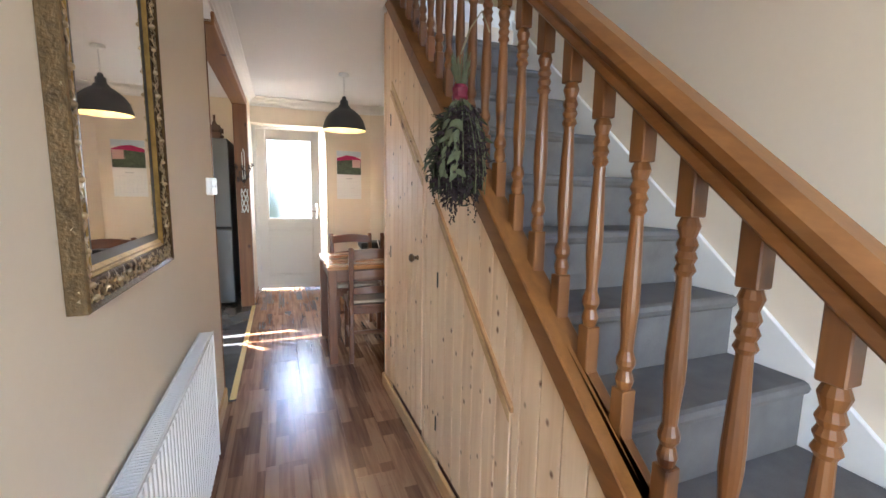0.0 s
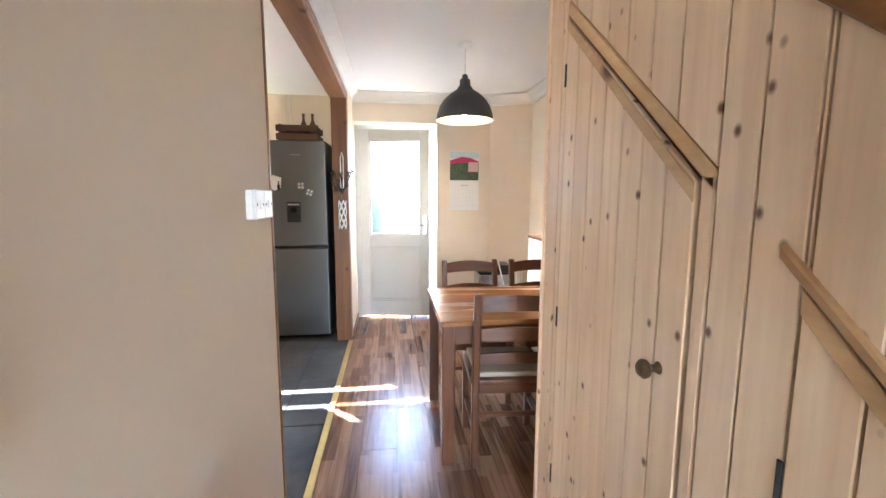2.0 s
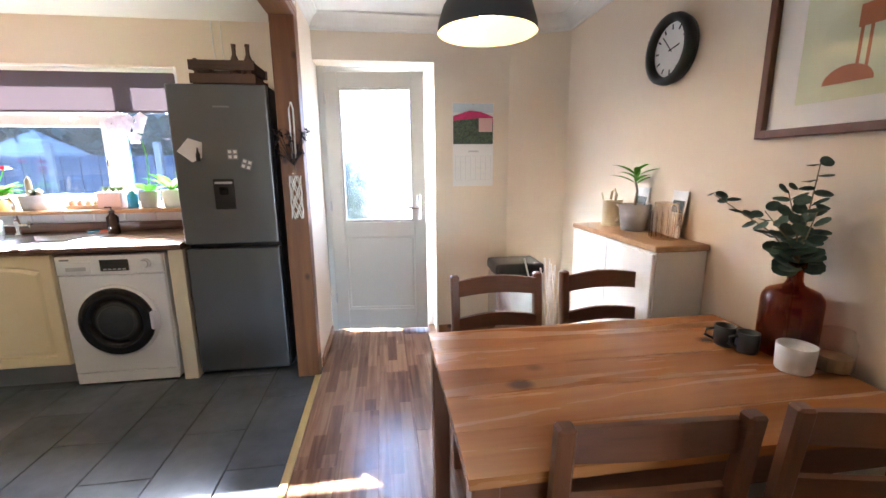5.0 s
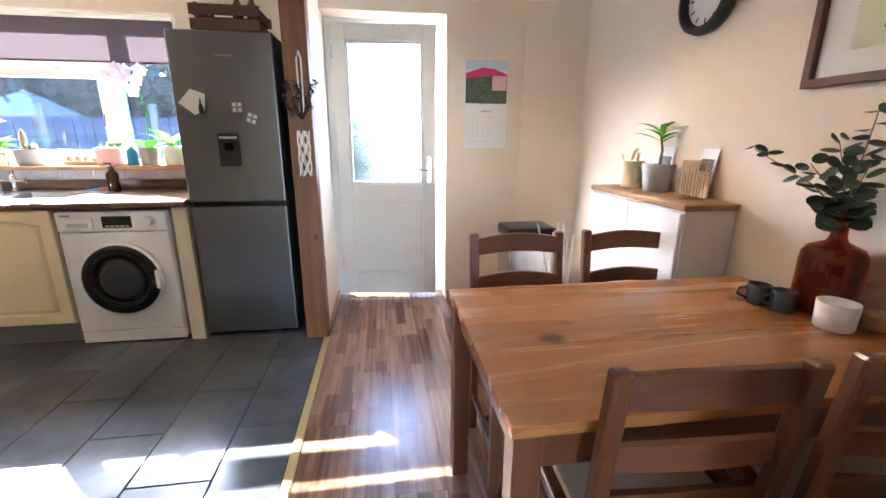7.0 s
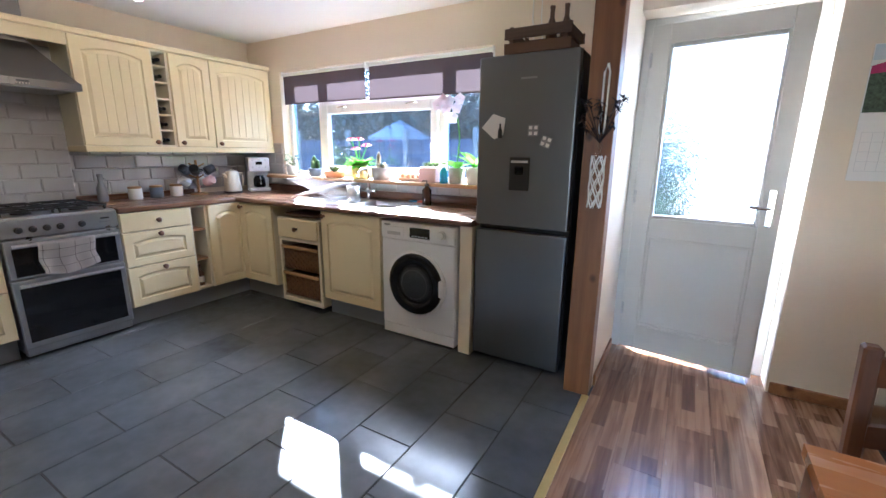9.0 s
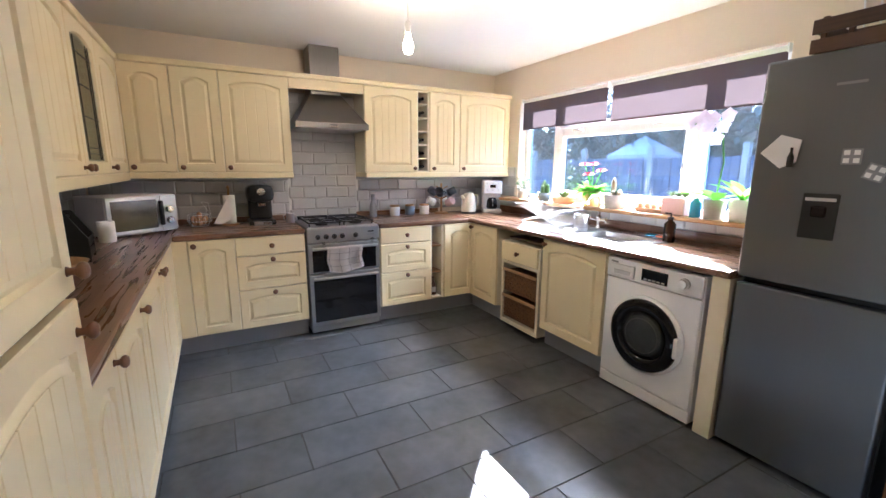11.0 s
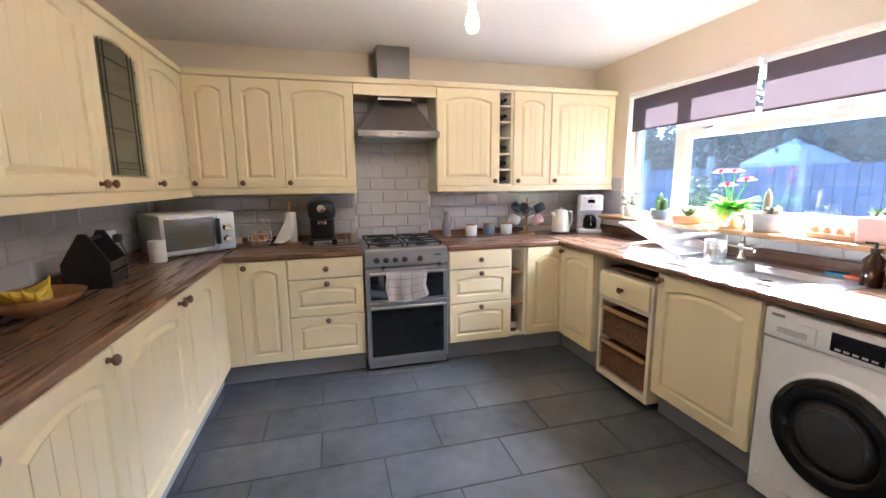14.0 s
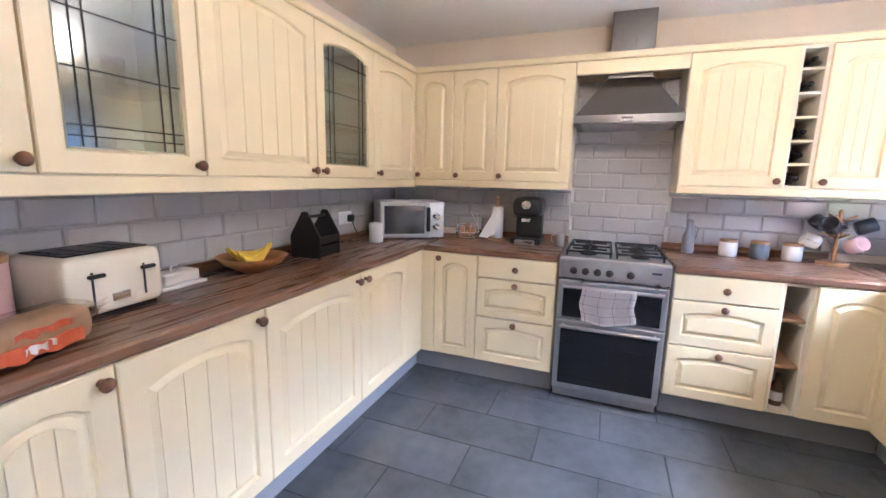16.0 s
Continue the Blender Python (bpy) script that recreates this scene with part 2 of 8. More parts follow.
def cloth(name, colour, through=0.4, vary=0.1, scale=300):
    m, t, b = nodes_of(name)
    n, l = t.nodes, t.links
    no = n.new("ShaderNodeTexNoise")
    no.inputs["Scale"].default_value = scale
    co = n.new("ShaderNodeTexCoord")
    l.new(co.outputs["Object"], no.inputs["Vector"])
    r = n.new("ShaderNodeMapRange")
    r.inputs[3].default_value, r.inputs[4].default_value = 1 - vary, 1 + vary
    l.new(no.outputs[0], r.inputs[0])
    c = n.new("ShaderNodeVectorMath")
    c.operation = "SCALE"
    c.inputs[0].default_value = colour
    l.new(r.outputs[0], c.inputs["Scale"])
    d, tl, mx = n.new("ShaderNodeBsdfDiffuse"), n.new("ShaderNodeBsdfTranslucent"), n.new("ShaderNodeMixShader")
    l.new(c.outputs[0], d.inputs[0])
    l.new(c.outputs[0], tl.inputs[0])
    mx.inputs[0].default_value = through
    l.new(d.outputs[0], mx.inputs[1])
    l.new(tl.outputs[0], mx.inputs[2])
    l.new(mx.outputs[0], n["Material Output"].inputs[0])
    return m


M_WALL = mat("cream_wall_paint", (0.78, 0.68, 0.55), 0.75, vary=0.03, scale=1.3, bump=0.12, grain=45)
M_CEIL = mat("white_ceiling_paint", (0.84, 0.83, 0.81), 0.8, vary=0.03, scale=1.2, bump=0.1, grain=40)
M_COVE = mat("white_coving", (0.84, 0.83, 0.8), 0.6, vary=0.03)
M_WHITE = mat("white_gloss_paint", (0.82, 0.82, 0.8), 0.35, vary=0.04, scale=4)
# Door white greyed down: the shade of its room-lit face is in the colour.
M_DOORW = mat("shaded_white_door_plastic", (0.6, 0.585, 0.55), 0.35, vary=0.04, scale=4)
M_UPVC = mat("white_plastic_frame", (0.86, 0.87, 0.87), 0.3, vary=0.02)
M_CREAM = mat("cream_cabinet_foil", (0.84, 0.715, 0.455), 0.36, vary=0.03, scale=3, bump=0.03, rand=0.1)
M_CARC = mat("cream_cabinet_board", (0.8, 0.72, 0.55), 0.5, vary=0.03)
M_PLINTH = mat("grey_plinth", (0.26, 0.27, 0.29), 0.5, vary=0.06)
M_GREYTILE = mat("grey_glazed_tile", (0.48, 0.465, 0.46), 0.12, vary=0.05, scale=9, rand=0.25, rvar=0.3)
M_GROUT = mat("pale_grout", (0.62, 0.6, 0.57), 0.85, vary=0.06, scale=20)
M_DGROUT = mat("dark_grout", (0.028, 0.029, 0.031), 0.9, vary=0.2, scale=20)
M_WTILE = mat("white_glazed_tile", (0.7, 0.7, 0.68), 0.18, vary=0.04)
M_SLATE = mat("charcoal_floor_tile", (0.088, 0.095, 0.103), 0.2, vary=0.5, scale=2.6, bump=0.07, grain=13, rand=0.25, rvar=0.3, world_space=True)
M_WORK = blocks("walnut_block_worktop", ((0.1, 0.05, 0.028), (0.165, 0.086, 0.048), (0.235, 0.13, 0.077)), (0.34, 0.038), 0.28, "x")
M_WORKY = blocks("walnut_block_worktop_turned", ((0.1, 0.05, 0.028), (0.165, 0.086, 0.048), (0.235, 0.13, 0.077)), (0.34, 0.038), 0.28, "y")
M_LAM = blocks("brown_laminate", ((0.075, 0.034, 0.018), (0.19, 0.095, 0.052), (0.33, 0.19, 0.11)), (0.42, 0.063), 0.25, "y")
M_PINE = wood("pale_knotty_pine", (0.68, 0.46, 0.28), (0.87, 0.67, 0.46), 0.42, "z", 1, knots=15.0, rand=0.25, small=True)
M_BEAD = wood("brown_pine_bead", (0.3, 0.15, 0.06), (0.46, 0.26, 0.12), 0.4, "y", 1, knots=0, rand=0.2)
M_PINEY = wood("pale_pine_rail", (0.48, 0.28, 0.12), (0.7, 0.48, 0.25), 0.45, "y", 1, knots=4.0, rand=0.2)
M_HONEY = wood("varnished_honey_pine", (0.1, 0.034, 0.007), (0.21, 0.083, 0.022), 0.38, "z", 1, knots=7.0, rand=0.3, coat=0.08)
M_HONEYY = wood("varnished_honey_pine_rail", (0.13, 0.046, 0.01), (0.26, 0.11, 0.03), 0.36, "y", 1, knots=5.0, rand=0.2, coat=0.08)
M_POST = wood("stained_pine_post", (0.13, 0.046, 0.013), (0.25, 0.104, 0.033), 0.42, "z", 1, knots=7.0, rand=0.1)
M_BEAM = wood("stained_pine_beam", (0.2, 0.078, 0.024), (0.36, 0.165, 0.06), 0.42, "y", 1, knots=6.0, rand=0.1)
M_CHAIR = wood("brown_stained_pine", (0.085, 0.027, 0.01), (0.185, 0.068, 0.026), 0.38, "z", 1, knots=0, rand=0.3, coat=0.15)
M_CHAIRX = wood("brown_stained_pine_rail", (0.085, 0.027, 0.01), (0.185, 0.068, 0.026), 0.38, "x", 1, knots=5, rand=0.3, coat=0.15)
M_TABLE = wood("oiled_pine_tabletop", (0.26, 0.09, 0.024), (0.45, 0.19, 0.06), 0.26, "x", 0.8, knots=5, rand=0.35, coat=0.2)
M_KNOB = wood("brown_wooden_knob", (0.11, 0.045, 0.02), (0.22, 0.1, 0.05), 0.35, "z", 4, rand=0.2)
M_OAK = wood("oak_shelf", (0.32, 0.17, 0.07), (0.5, 0.3, 0.14), 0.4, "x", 1, rand=0.1)
M_OAKY = wood("oak_shelf_turned", (0.26, 0.13, 0.055), (0.42, 0.24, 0.11), 0.4, "y", 1, rand=0.1)
M_DARKWOOD = wood("dark_crate_wood", (0.045, 0.022, 0.012), (0.12, 0.06, 0.033), 0.6, "x", 1, rand=0.3)
M_FRAMEW = wood("walnut_picture_frame", (0.09, 0.03, 0.015), (0.16, 0.06, 0.03), 0.35, "z", 1, rand=0.1)
M_STEEL = mat("brushed_steel", (0.55, 0.55, 0.56), 0.3, 1.0, vary=0.06, stretch=(1, 40, 1), grain=30)
M_COOKER = mat("silver_cooker_enamel", (0.36, 0.363, 0.37), 0.3, 0.75, vary=0.04)
M_FRIDGE = mat("dark_silver_fridge", (0.15, 0.155, 0.165), 0.33, 0.75, vary=0.04, stretch=(60, 60, 1), grain=8, bump=0.02)
M_HOOD = mat("hood_steel", (0.2, 0.19, 0.185), 0.3, 0.95, vary=0.04, stretch=(40, 40, 1))
M_CHROME = mat("chrome", (0.85, 0.86, 0.87), 0.07, 1.0, vary=0.02)
M_BLACK = mat("black_plastic", (0.012, 0.012, 0.013), 0.35, vary=0.2)
M_BGLASS = mat("black_oven_glass", (0.008, 0.0085, 0.01), 0.05, vary=0.1, spec=0.35)
M_IRON = mat("black_cast_iron", (0.015, 0.015, 0.016), 0.55, vary=0.3, bump=0.15)
M_APPL = mat("white_appliance", (0.82, 0.82, 0.83), 0.3, vary=0.02)
M_IVORY = mat("ivory_enamel", (0.8, 0.74, 0.6), 0.25, vary=0.03)
M_GREY = mat("grey_plastic", (0.25, 0.25, 0.26), 0.45, vary=0.1)
M_LGREY = mat("pale_grey_plastic", (0.55, 0.55, 0.56), 0.4, vary=0.06)
M_SHADE = mat("dark_grey_metal_shade", (0.055, 0.057, 0.062), 0.5, 0.1, vary=0.06)
# White lining given a warm tan colour in place of the bulb's yellow glow.
M_SHADEIN = mat("lamplit_shade_lining", (0.62, 0.5, 0.3), 0.6, vary=0.02)
M_CARPET = mat("grey_carpet", (0.15, 0.147, 0.144), 0.95, vary=0.22, scale=12, bump=0.9, grain=260, spec=0.1)
M_GILT = mat("aged_gilt", (0.45, 0.32, 0.12), 0.34, 0.85, vary=0.35, scale=30, bump=0.4, grain=140)
M_DGILT = mat("dark_bronze_gilt", (0.095, 0.058, 0.024), 0.4, 0.6, vary=0.5, scale=40, bump=0.6, grain=160)
M_CARVE = mat("carved_antique_gilt", (0.55, 0.46, 0.31), 0.34, 0.9, vary=0.6, scale=50, bump=0.3, grain=160)
M_MIRROR = mat("mirror_silver", (0.92, 0.92, 0.91), 0.015, 1.0, vary=0.0)
M_BRASS = mat("brass_strip", (0.72, 0.55, 0.22), 0.35, 0.7, vary=0.1)
M_IRONBR = mat("antique_brass_knob", (0.13, 0.085, 0.045), 0.35, 0.8, vary=0.2)
M_GLASS = clear("clear_glass")
# The tint is added to dim the overbright garden; the dust is real specks.
M_WINGL = clear("view_dimming_double_glazing", (0.36, 0.43, 0.52), 0.02, 0.05, 0.004)
M_LEADGL = clear("leaded_cabinet_glass", (0.68, 0.77, 0.75), 0.1, 0.24)
M_CANM = mat("khaki_cream_enamel", (0.6, 0.5, 0.31), 0.35, vary=0.06)
M_MWGL = mat("mirrored_microwave_glass", (0.2, 0.21, 0.215), 0.12, 0.95, vary=0.1)
M_JAR = clear("jar_glass", (0.97, 0.97, 0.96), 0.03)
M_FROST = frosted("obscured_glass")
M_AMBER = clear("amber_glass", (0.6, 0.27, 0.09), 0.03, 0.05)
M_TANJAR = clear("tan_tinted_glass", (0.84, 0.74, 0.64), 0.05, 0.12)
M_BLIND = cloth("mauve_blind_fabric", (0.125, 0.098, 0.105), 0.14)
M_TOWEL = cloth("white_check_towel", (0.74, 0.7, 0.68), 0.1, 0.12)
M_TOWELL = cloth("grey_towel_stripe", (0.22, 0.18, 0.18), 0.1)
M_SEAT = cloth("beige_seat_pad", (0.5, 0.42, 0.34), 0.0)
M_LEAF = mat("green_leaf", (0.07, 0.15, 0.035), 0.45, vary=0.35, scale=12, rand=0.4)
M_LEAF2 = cloth("bright_green_leaf", (0.14, 0.36, 0.05), 0.4, 0.25, 12)
M_EUCA = mat("eucalyptus_leaf", (0.065, 0.115, 0.08), 0.55, vary=0.35, scale=14)
M_DRY = mat("dried_foliage", (0.036, 0.04, 0.022), 0.85, vary=0.6, scale=16)
M_DRY2 = mat("dried_dark_flower", (0.02, 0.01, 0.012), 0.8, vary=0.5, scale=20)
M_SAGE = mat("dried_sage_leaf", (0.1, 0.115, 0.06), 0.8, vary=0.4, scale=20)
M_STALK = mat("pale_dry_stalk", (0.25, 0.21, 0.13), 0.8, vary=0.3)
M_RED = mat("red_petal", (0.7, 0.03, 0.07), 0.5, vary=0.25)
M_RIBBON = mat("crimson_ribbon", (0.13, 0.004, 0.02), 0.5, vary=0.2)
M_PETAL = cloth("white_pink_petal", (0.86, 0.76, 0.79), 0.6, 0.08, 60)
M_PINK = mat("dusty_pink_ceramic", (0.7, 0.47, 0.45), 0.45, vary=0.05)
M_STONE = mat("grey_concrete_pot", (0.34, 0.33, 0.32), 0.8, vary=0.15, bump=0.2)
M_TERRA = mat("terracotta", (0.5, 0.2, 0.09), 0.8, vary=0.12)
M_SOIL = mat("potting_soil", (0.03, 0.02, 0.014), 0.95, vary=0.4, bump=0.6)
M_CERAM = mat("white_ceramic", (0.78, 0.76, 0.73), 0.3, vary=0.04)
M_BLUEGREY = mat("blue_grey_ceramic", (0.14, 0.17, 0.2), 0.35, vary=0.1)
M_DKCERAM = mat("dark_glazed_mug", (0.04, 0.045, 0.05), 0.3, vary=0.2)
M_YELLOW = mat("banana_skin", (0.72, 0.5, 0.04), 0.5, vary=0.15, scale=20)
M_BOWLW = wood("turned_wooden_bowl", (0.22, 0.09, 0.03), (0.42, 0.2, 0.08), 0.35, "x", 1.5, rand=0.1)
M_EGG = mat("brown_eggshell", (0.55, 0.3, 0.17), 0.6, vary=0.12, scale=30)
M_CARD = mat("egg_box_card", (0.55, 0.38, 0.26), 0.9, vary=0.1)
M_PAPER = mat("white_paper", (0.82, 0.81, 0.79), 0.8, vary=0.02)
M_PHOTO = mat("dark_photo", (0.03, 0.05, 0.03), 0.3, vary=0.6, scale=60)
M_WICKER = mat("brown_wicker", (0.16, 0.075, 0.03), 0.7, vary=0.5, scale=60, bump=0.6, grain=120)
M_BREAD = mat("bread_crust", (0.4, 0.25, 0.14), 0.8, vary=0.3, scale=20)
M_ORANGE = mat("orange_red_print", (0.62, 0.13, 0.05), 0.4, vary=0.15)
M_FILM = clear("clear_plastic_film", (0.95, 0.94, 0.92), 0.12)
M_WIRE = mat("plated_wire", (0.86, 0.86, 0.87), 0.3, 0.5, vary=0.02)
M_BLUE = mat("blue_soap", (0.05, 0.3, 0.55), 0.2, vary=0.1)
M_ART = mat("art_print_green", (0.68, 0.72, 0.52), 0.6, vary=0.03)
M_RUST = mat("rust_print", (0.45, 0.16, 0.07), 0.6, vary=0.1)
M_INK = mat("dark_print", (0.05, 0.035, 0.035), 0.6, vary=0.1)
M_MAGENTA = mat("magenta_print", (0.5, 0.02, 0.13), 0.6, vary=0.25, scale=30)
M_GARDENP = mat("garden_print", (0.07, 0.1, 0.06), 0.6, vary=0.9, scale=90)
M_SKYP = mat("pale_blue_print", (0.6, 0.68, 0.72), 0.6, vary=0.1)
M_BINSTEEL = mat("bin_steel", (0.6, 0.62, 0.65), 0.22, 1.0, vary=0.05)
M_FENCE = mat("blue_grey_fence_wood", (0.06, 0.085, 0.14), 0.8, vary=0.25, scale=3, stretch=(6, 6, 1), rand=0.4)
M_CONC = mat("concrete", (0.27, 0.26, 0.24), 0.9, vary=0.12, bump=0.2)
M_PAVE = mat("light_bouncing_paving", (0.45, 0.43, 0.4), 0.9, vary=0.12, bump=0.2)
M_GRASS = mat("garden_ground", (0.06, 0.095, 0.03), 0.95, vary=0.4, scale=3, bump=0.5)
M_HEDGE = mat("hedge_leaves", (0.03, 0.06, 0.035), 0.6, vary=0.4, scale=4)
M_BARK = mat("bark", (0.09, 0.065, 0.045), 0.9, vary=0.3, bump=0.5)
M_CANVAS = mat("pale_canvas_roof", (0.42, 0.43, 0.44), 0.8, vary=0.05)
M_SHRUB = mat("yellow_green_leaves", (0.16, 0.2, 0.05), 0.6, vary=0.4, scale=6)
M_DOORGL = mat("smoked_porthole_glass", (0.035, 0.037, 0.04), 0.06, vary=0.3, scale=10)
M_BROWNGL = mat("brown_bottle_glass", (0.03, 0.012, 0.006), 0.08, vary=0.1)
M_BULB = glow("lit_bulb", (1.0, 0.8, 0.55), 2.5)


# ---- builders ----
def part(name, bm, material, parent=None, label="", smooth=False):
    me = bpy.data.meshes.new(name)
    bm.normal_update()
    bm.to_mesh(me)
    bm.free()
    me.materials.append(material)
    if smooth:
        me.polygons.foreach_set("use_smooth", [True] * len(me.polygons))
    ob = new(name, me)
    if parent:
        ob.parent = parent
    if label:
        tagged(ob, label)
    return ob


def share(name, src, parent, m):
    """Another object on the same mesh, at m under the parent."""
    ob = new(name, src.data)
    ob.parent = parent
    ob.matrix_basis = m
    return ob


def thing(name, label, category, m=None, group=""):
    ob = new(name)
    ob.empty_display_size = 0.1
    if m is not None:
        ob.matrix_basis = m
    return tagged(ob, label, category, group)


def setting(ob, label="", category=""):
    return tagged(ob, label, category, "", "structure")


def quads(bm, vs, faces):
    v = [bm.verts.new(p) for p in vs]
    for f in faces:
        bm.faces.new([v[i] for i in f])


def box(lo, hi, bevel=0.0, bm=None, seg=1):
    out = bm or bmesh.new()
    b = bmesh.new() if (bevel and bm) else out
    x0, y0, z0 = lo
    x1, y1, z1 = hi
    quads(b, [(x0, y0, z0), (x1, y0, z0), (x1, y1, z0), (x0, y1, z0), (x0, y0, z1), (x1, y0, z1), (x1, y1, z1), (x0, y1, z1)],
          [(3, 2, 1, 0), (4, 5, 6, 7), (0, 1, 5, 4), (1, 2, 6, 5), (2, 3, 7, 6), (3, 0, 4, 7)])
    if bevel:
        bmesh.ops.bevel(b, geom=b.edges[:], offset=bevel, segments=seg, affect="EDGES", profile=0.6)
        if bm:
            merge(out, b)
    return out


def merge(dst, src, m=None):
    """Adds src's faces to dst and frees src."""
    mp = {}
    for v in src.verts:
        mp[v] = dst.verts.new(m @ v.co if m is not None else v.co)
    for f in src.faces:
        try:
            dst.faces.new([mp[v] for v in f.verts])
        except ValueError:
            pass
    src.free()
    return dst


def lathe(profile, at=(0, 0, 0), seg=20, bm=None, axis="z"):
    """A turned body from (radius, height) pairs."""
    bm = bm or bmesh.new()
    rings = []
    for r, h in profile:
        ring = []
        for i in range(seg):
            a = 2 * math.pi * i / seg
            c, s = r * math.cos(a), r * math.sin(a)
            p = {"z": (c, s, h), "y": (c, -h, s), "x": (h, c, s)}[axis]
            ring.append(bm.verts.new((at[0] + p[0], at[1] + p[1], at[2] + p[2])))
        rings.append(ring)
    for a, b in zip(rings, rings[1:]):
        for i in range(seg):
            j = (i + 1) % seg
            bm.faces.new((a[i], a[j], b[j], b[i]))
    for ring, flip in ((rings[0], True), (rings[-1], False)):
        bm.faces.new(ring[::-1] if flip else ring)
    return bm


def tube(points, r, bm=None, seg=6):
    bm = bm or bmesh.new()
    pts = [Vector(p) for p in points]
    rs = r if isinstance(r, (list, tuple)) else [r] * len(pts)
    rings = []
    for i, p in enumerate(pts):
        d = (pts[min(i + 1, len(pts) - 1)] - pts[max(i - 1, 0)]).normalized()
        u = d.cross(Vector((0, 0, 1)) if abs(d.z) < 0.95 else Vector((1, 0, 0))).normalized()
        w = d.cross(u)
        rings.append([bm.verts.new(p + rs[i] * (math.cos(2 * math.pi * k / seg) * u + math.sin(2 * math.pi * k / seg) * w)) for k in range(seg)])
    for a, b in zip(rings, rings[1:]):
        for i in range(seg):
            j = (i + 1) % seg
            bm.faces.new((a[i], a[j], b[j], b[i]))
    bm.faces.new(rings[0][::-1])
    bm.faces.new(rings[-1])
    return bm


def prism(poly, lo, hi, plane="xz", bevel=0.0):
    """Extrudes a polygon: plane names its two axes, lo..hi runs along the third."""
    bm = bmesh.new()
    put = {"xz": lambda a, b, c: (a, c, b), "yz": lambda a, b, c: (c, a, b), "xy": lambda a, b, c: (a, b, c)}[plane]
    n = len(poly)
    v = [bm.verts.new(put(a, b, lo)) for a, b in poly] + [bm.verts.new(put(a, b, hi)) for a, b in poly]
    bm.faces.new(v[:n])
    bm.faces.new(v[n:][::-1])
    for i in range(n):
        j = (i + 1) % n
        bm.faces.new((v[j], v[i], v[n + i], v[n + j]))
    bmesh.ops.recalc_face_normals(bm, faces=bm.faces[:])
    if bevel:
        bmesh.ops.bevel(bm, geom=bm.edges[:], offset=bevel, segments=1, affect="EDGES")
    return bm


def leaf(bm, base, way, up, length, width, bend=0.2, n=3):
    """One pointed, folded leaf."""
    way, up = Vector(way).normalized(), Vector(up)
    side = way.cross(up)
    side = side.normalized() if side.length > 1e-4 else Vector((1, 0, 0))
    nrm = side.cross(way)
    base = Vector(base)
    prev = None
    for i in range(n + 1):
        t = i / n
        w = width * 0.5 * math.sin(math.pi * (0.08 + 0.92 * t)) ** 0.8 if i < n else 0.0006
        c = base + way * (length * t) - nrm * (bend * length * t * t)
        row = [bm.verts.new(c - side * w + nrm * w * 0.25), bm.verts.new(c), bm.verts.new(c + side * w + nrm * w * 0.25)]
        if prev:
            bm.faces.new((prev[0], prev[1], row[1], row[0]))
            bm.faces.new((prev[1], prev[2], row[2], row[1]))
        prev = row
    return bm


def ball(at, r, bm=None, squash=1.0, seg=14, rings=8):
    prof = [(max(1e-4, r * math.sin(math.pi * i / rings)), -r * squash * math.cos(math.pi * i / rings)) for i in range(rings + 1)]
    return lathe(prof, at, seg, bm)


rnd = random.Random(4)

# ---- setting ----
CEIL = 2.38
RWALL = 1.75        # wall beside the stairs and the table
HALL = -0.12       # hall face of the wall between hall and kitchen
JAMB = -0.075       # hall face of the timber lining of the opening
NW = 5.87           # window wall of the kitchen
ND = 5.66           # garden-door wall of the dining end
WW = -3.85          # cooker wall
SW = 2.17           # wall behind the long worktop


def wall(name, lo, hi, material=None, label="plain cream painted wall"):
    return setting(part(name, box(lo, hi), material or M_WALL), label, "wall")


wall("wall_west", (WW - 0.15, SW - 0.15, 0), (WW, NW, CEIL))
wall("wall_south", (WW, SW - 0.15, 0), (-0.215, SW, CEIL))
hallwall = wall("wall_hall", (-0.215, -1.6, 0), (HALL, 2.79, CEIL), None, "cream painted hall wall with a mirror on it")
wall("wall_header", (-0.2, 2.791, 2.2), (JAMB - 0.012, 5.08, CEIL), M_CEIL, "white painted wall strip above the timber beam")
wall("wall_east", (RWALL, -1.6, 0), (RWALL + 0.15, 6.0, 5.0))
# window wall with its opening
X0, X1, Z0, Z1 = -3.38, -1.05, 1.05, 2.07
wn_ = bmesh.new()
for lo, hi in (((WW - 0.15, NW, 0), (X0, NW + 0.18, CEIL)), ((X1, NW, 0), (-0.2, NW + 0.18, CEIL)), ((X0, NW, 0), (X1, NW + 0.18, Z0)), ((X0, NW, Z1), (X1, NW + 0.18, CEIL))):
    box(lo, hi, 0, wn_)
setting(part("wall_north", wn_, M_WALL), "cream painted kitchen wall with a wide window", "wall")
# garden-door wall with its opening and a splayed corner
DX0, DX1, DZ = -0.07, 0.79, 2.09
dn = bmesh.new()
for lo, hi in (((DX1, ND, 0), (1.36, ND + 0.25, CEIL)), ((DX0, ND, DZ), (DX1, ND + 0.25, CEIL))):
    box(lo, hi, 0, dn)
merge(dn, prism([(1.36, ND), (1.36, ND + 0.25), (RWALL, ND + 0.25), (RWALL, 5.47)], 0, CEIL, "xy"))
setting(part("wall_garden", dn, M_WALL), "cream painted wall beside the white garden door", "wall")
wall("wall_stub", (-0.205, 5.19, 0), (DX0, ND + 0.25, CEIL), M_WALL, "white painted stub wall between fridge and door")
wall("wall_understairs_end", (0.885, 2.67, 0), (RWALL, 2.71, CEIL))
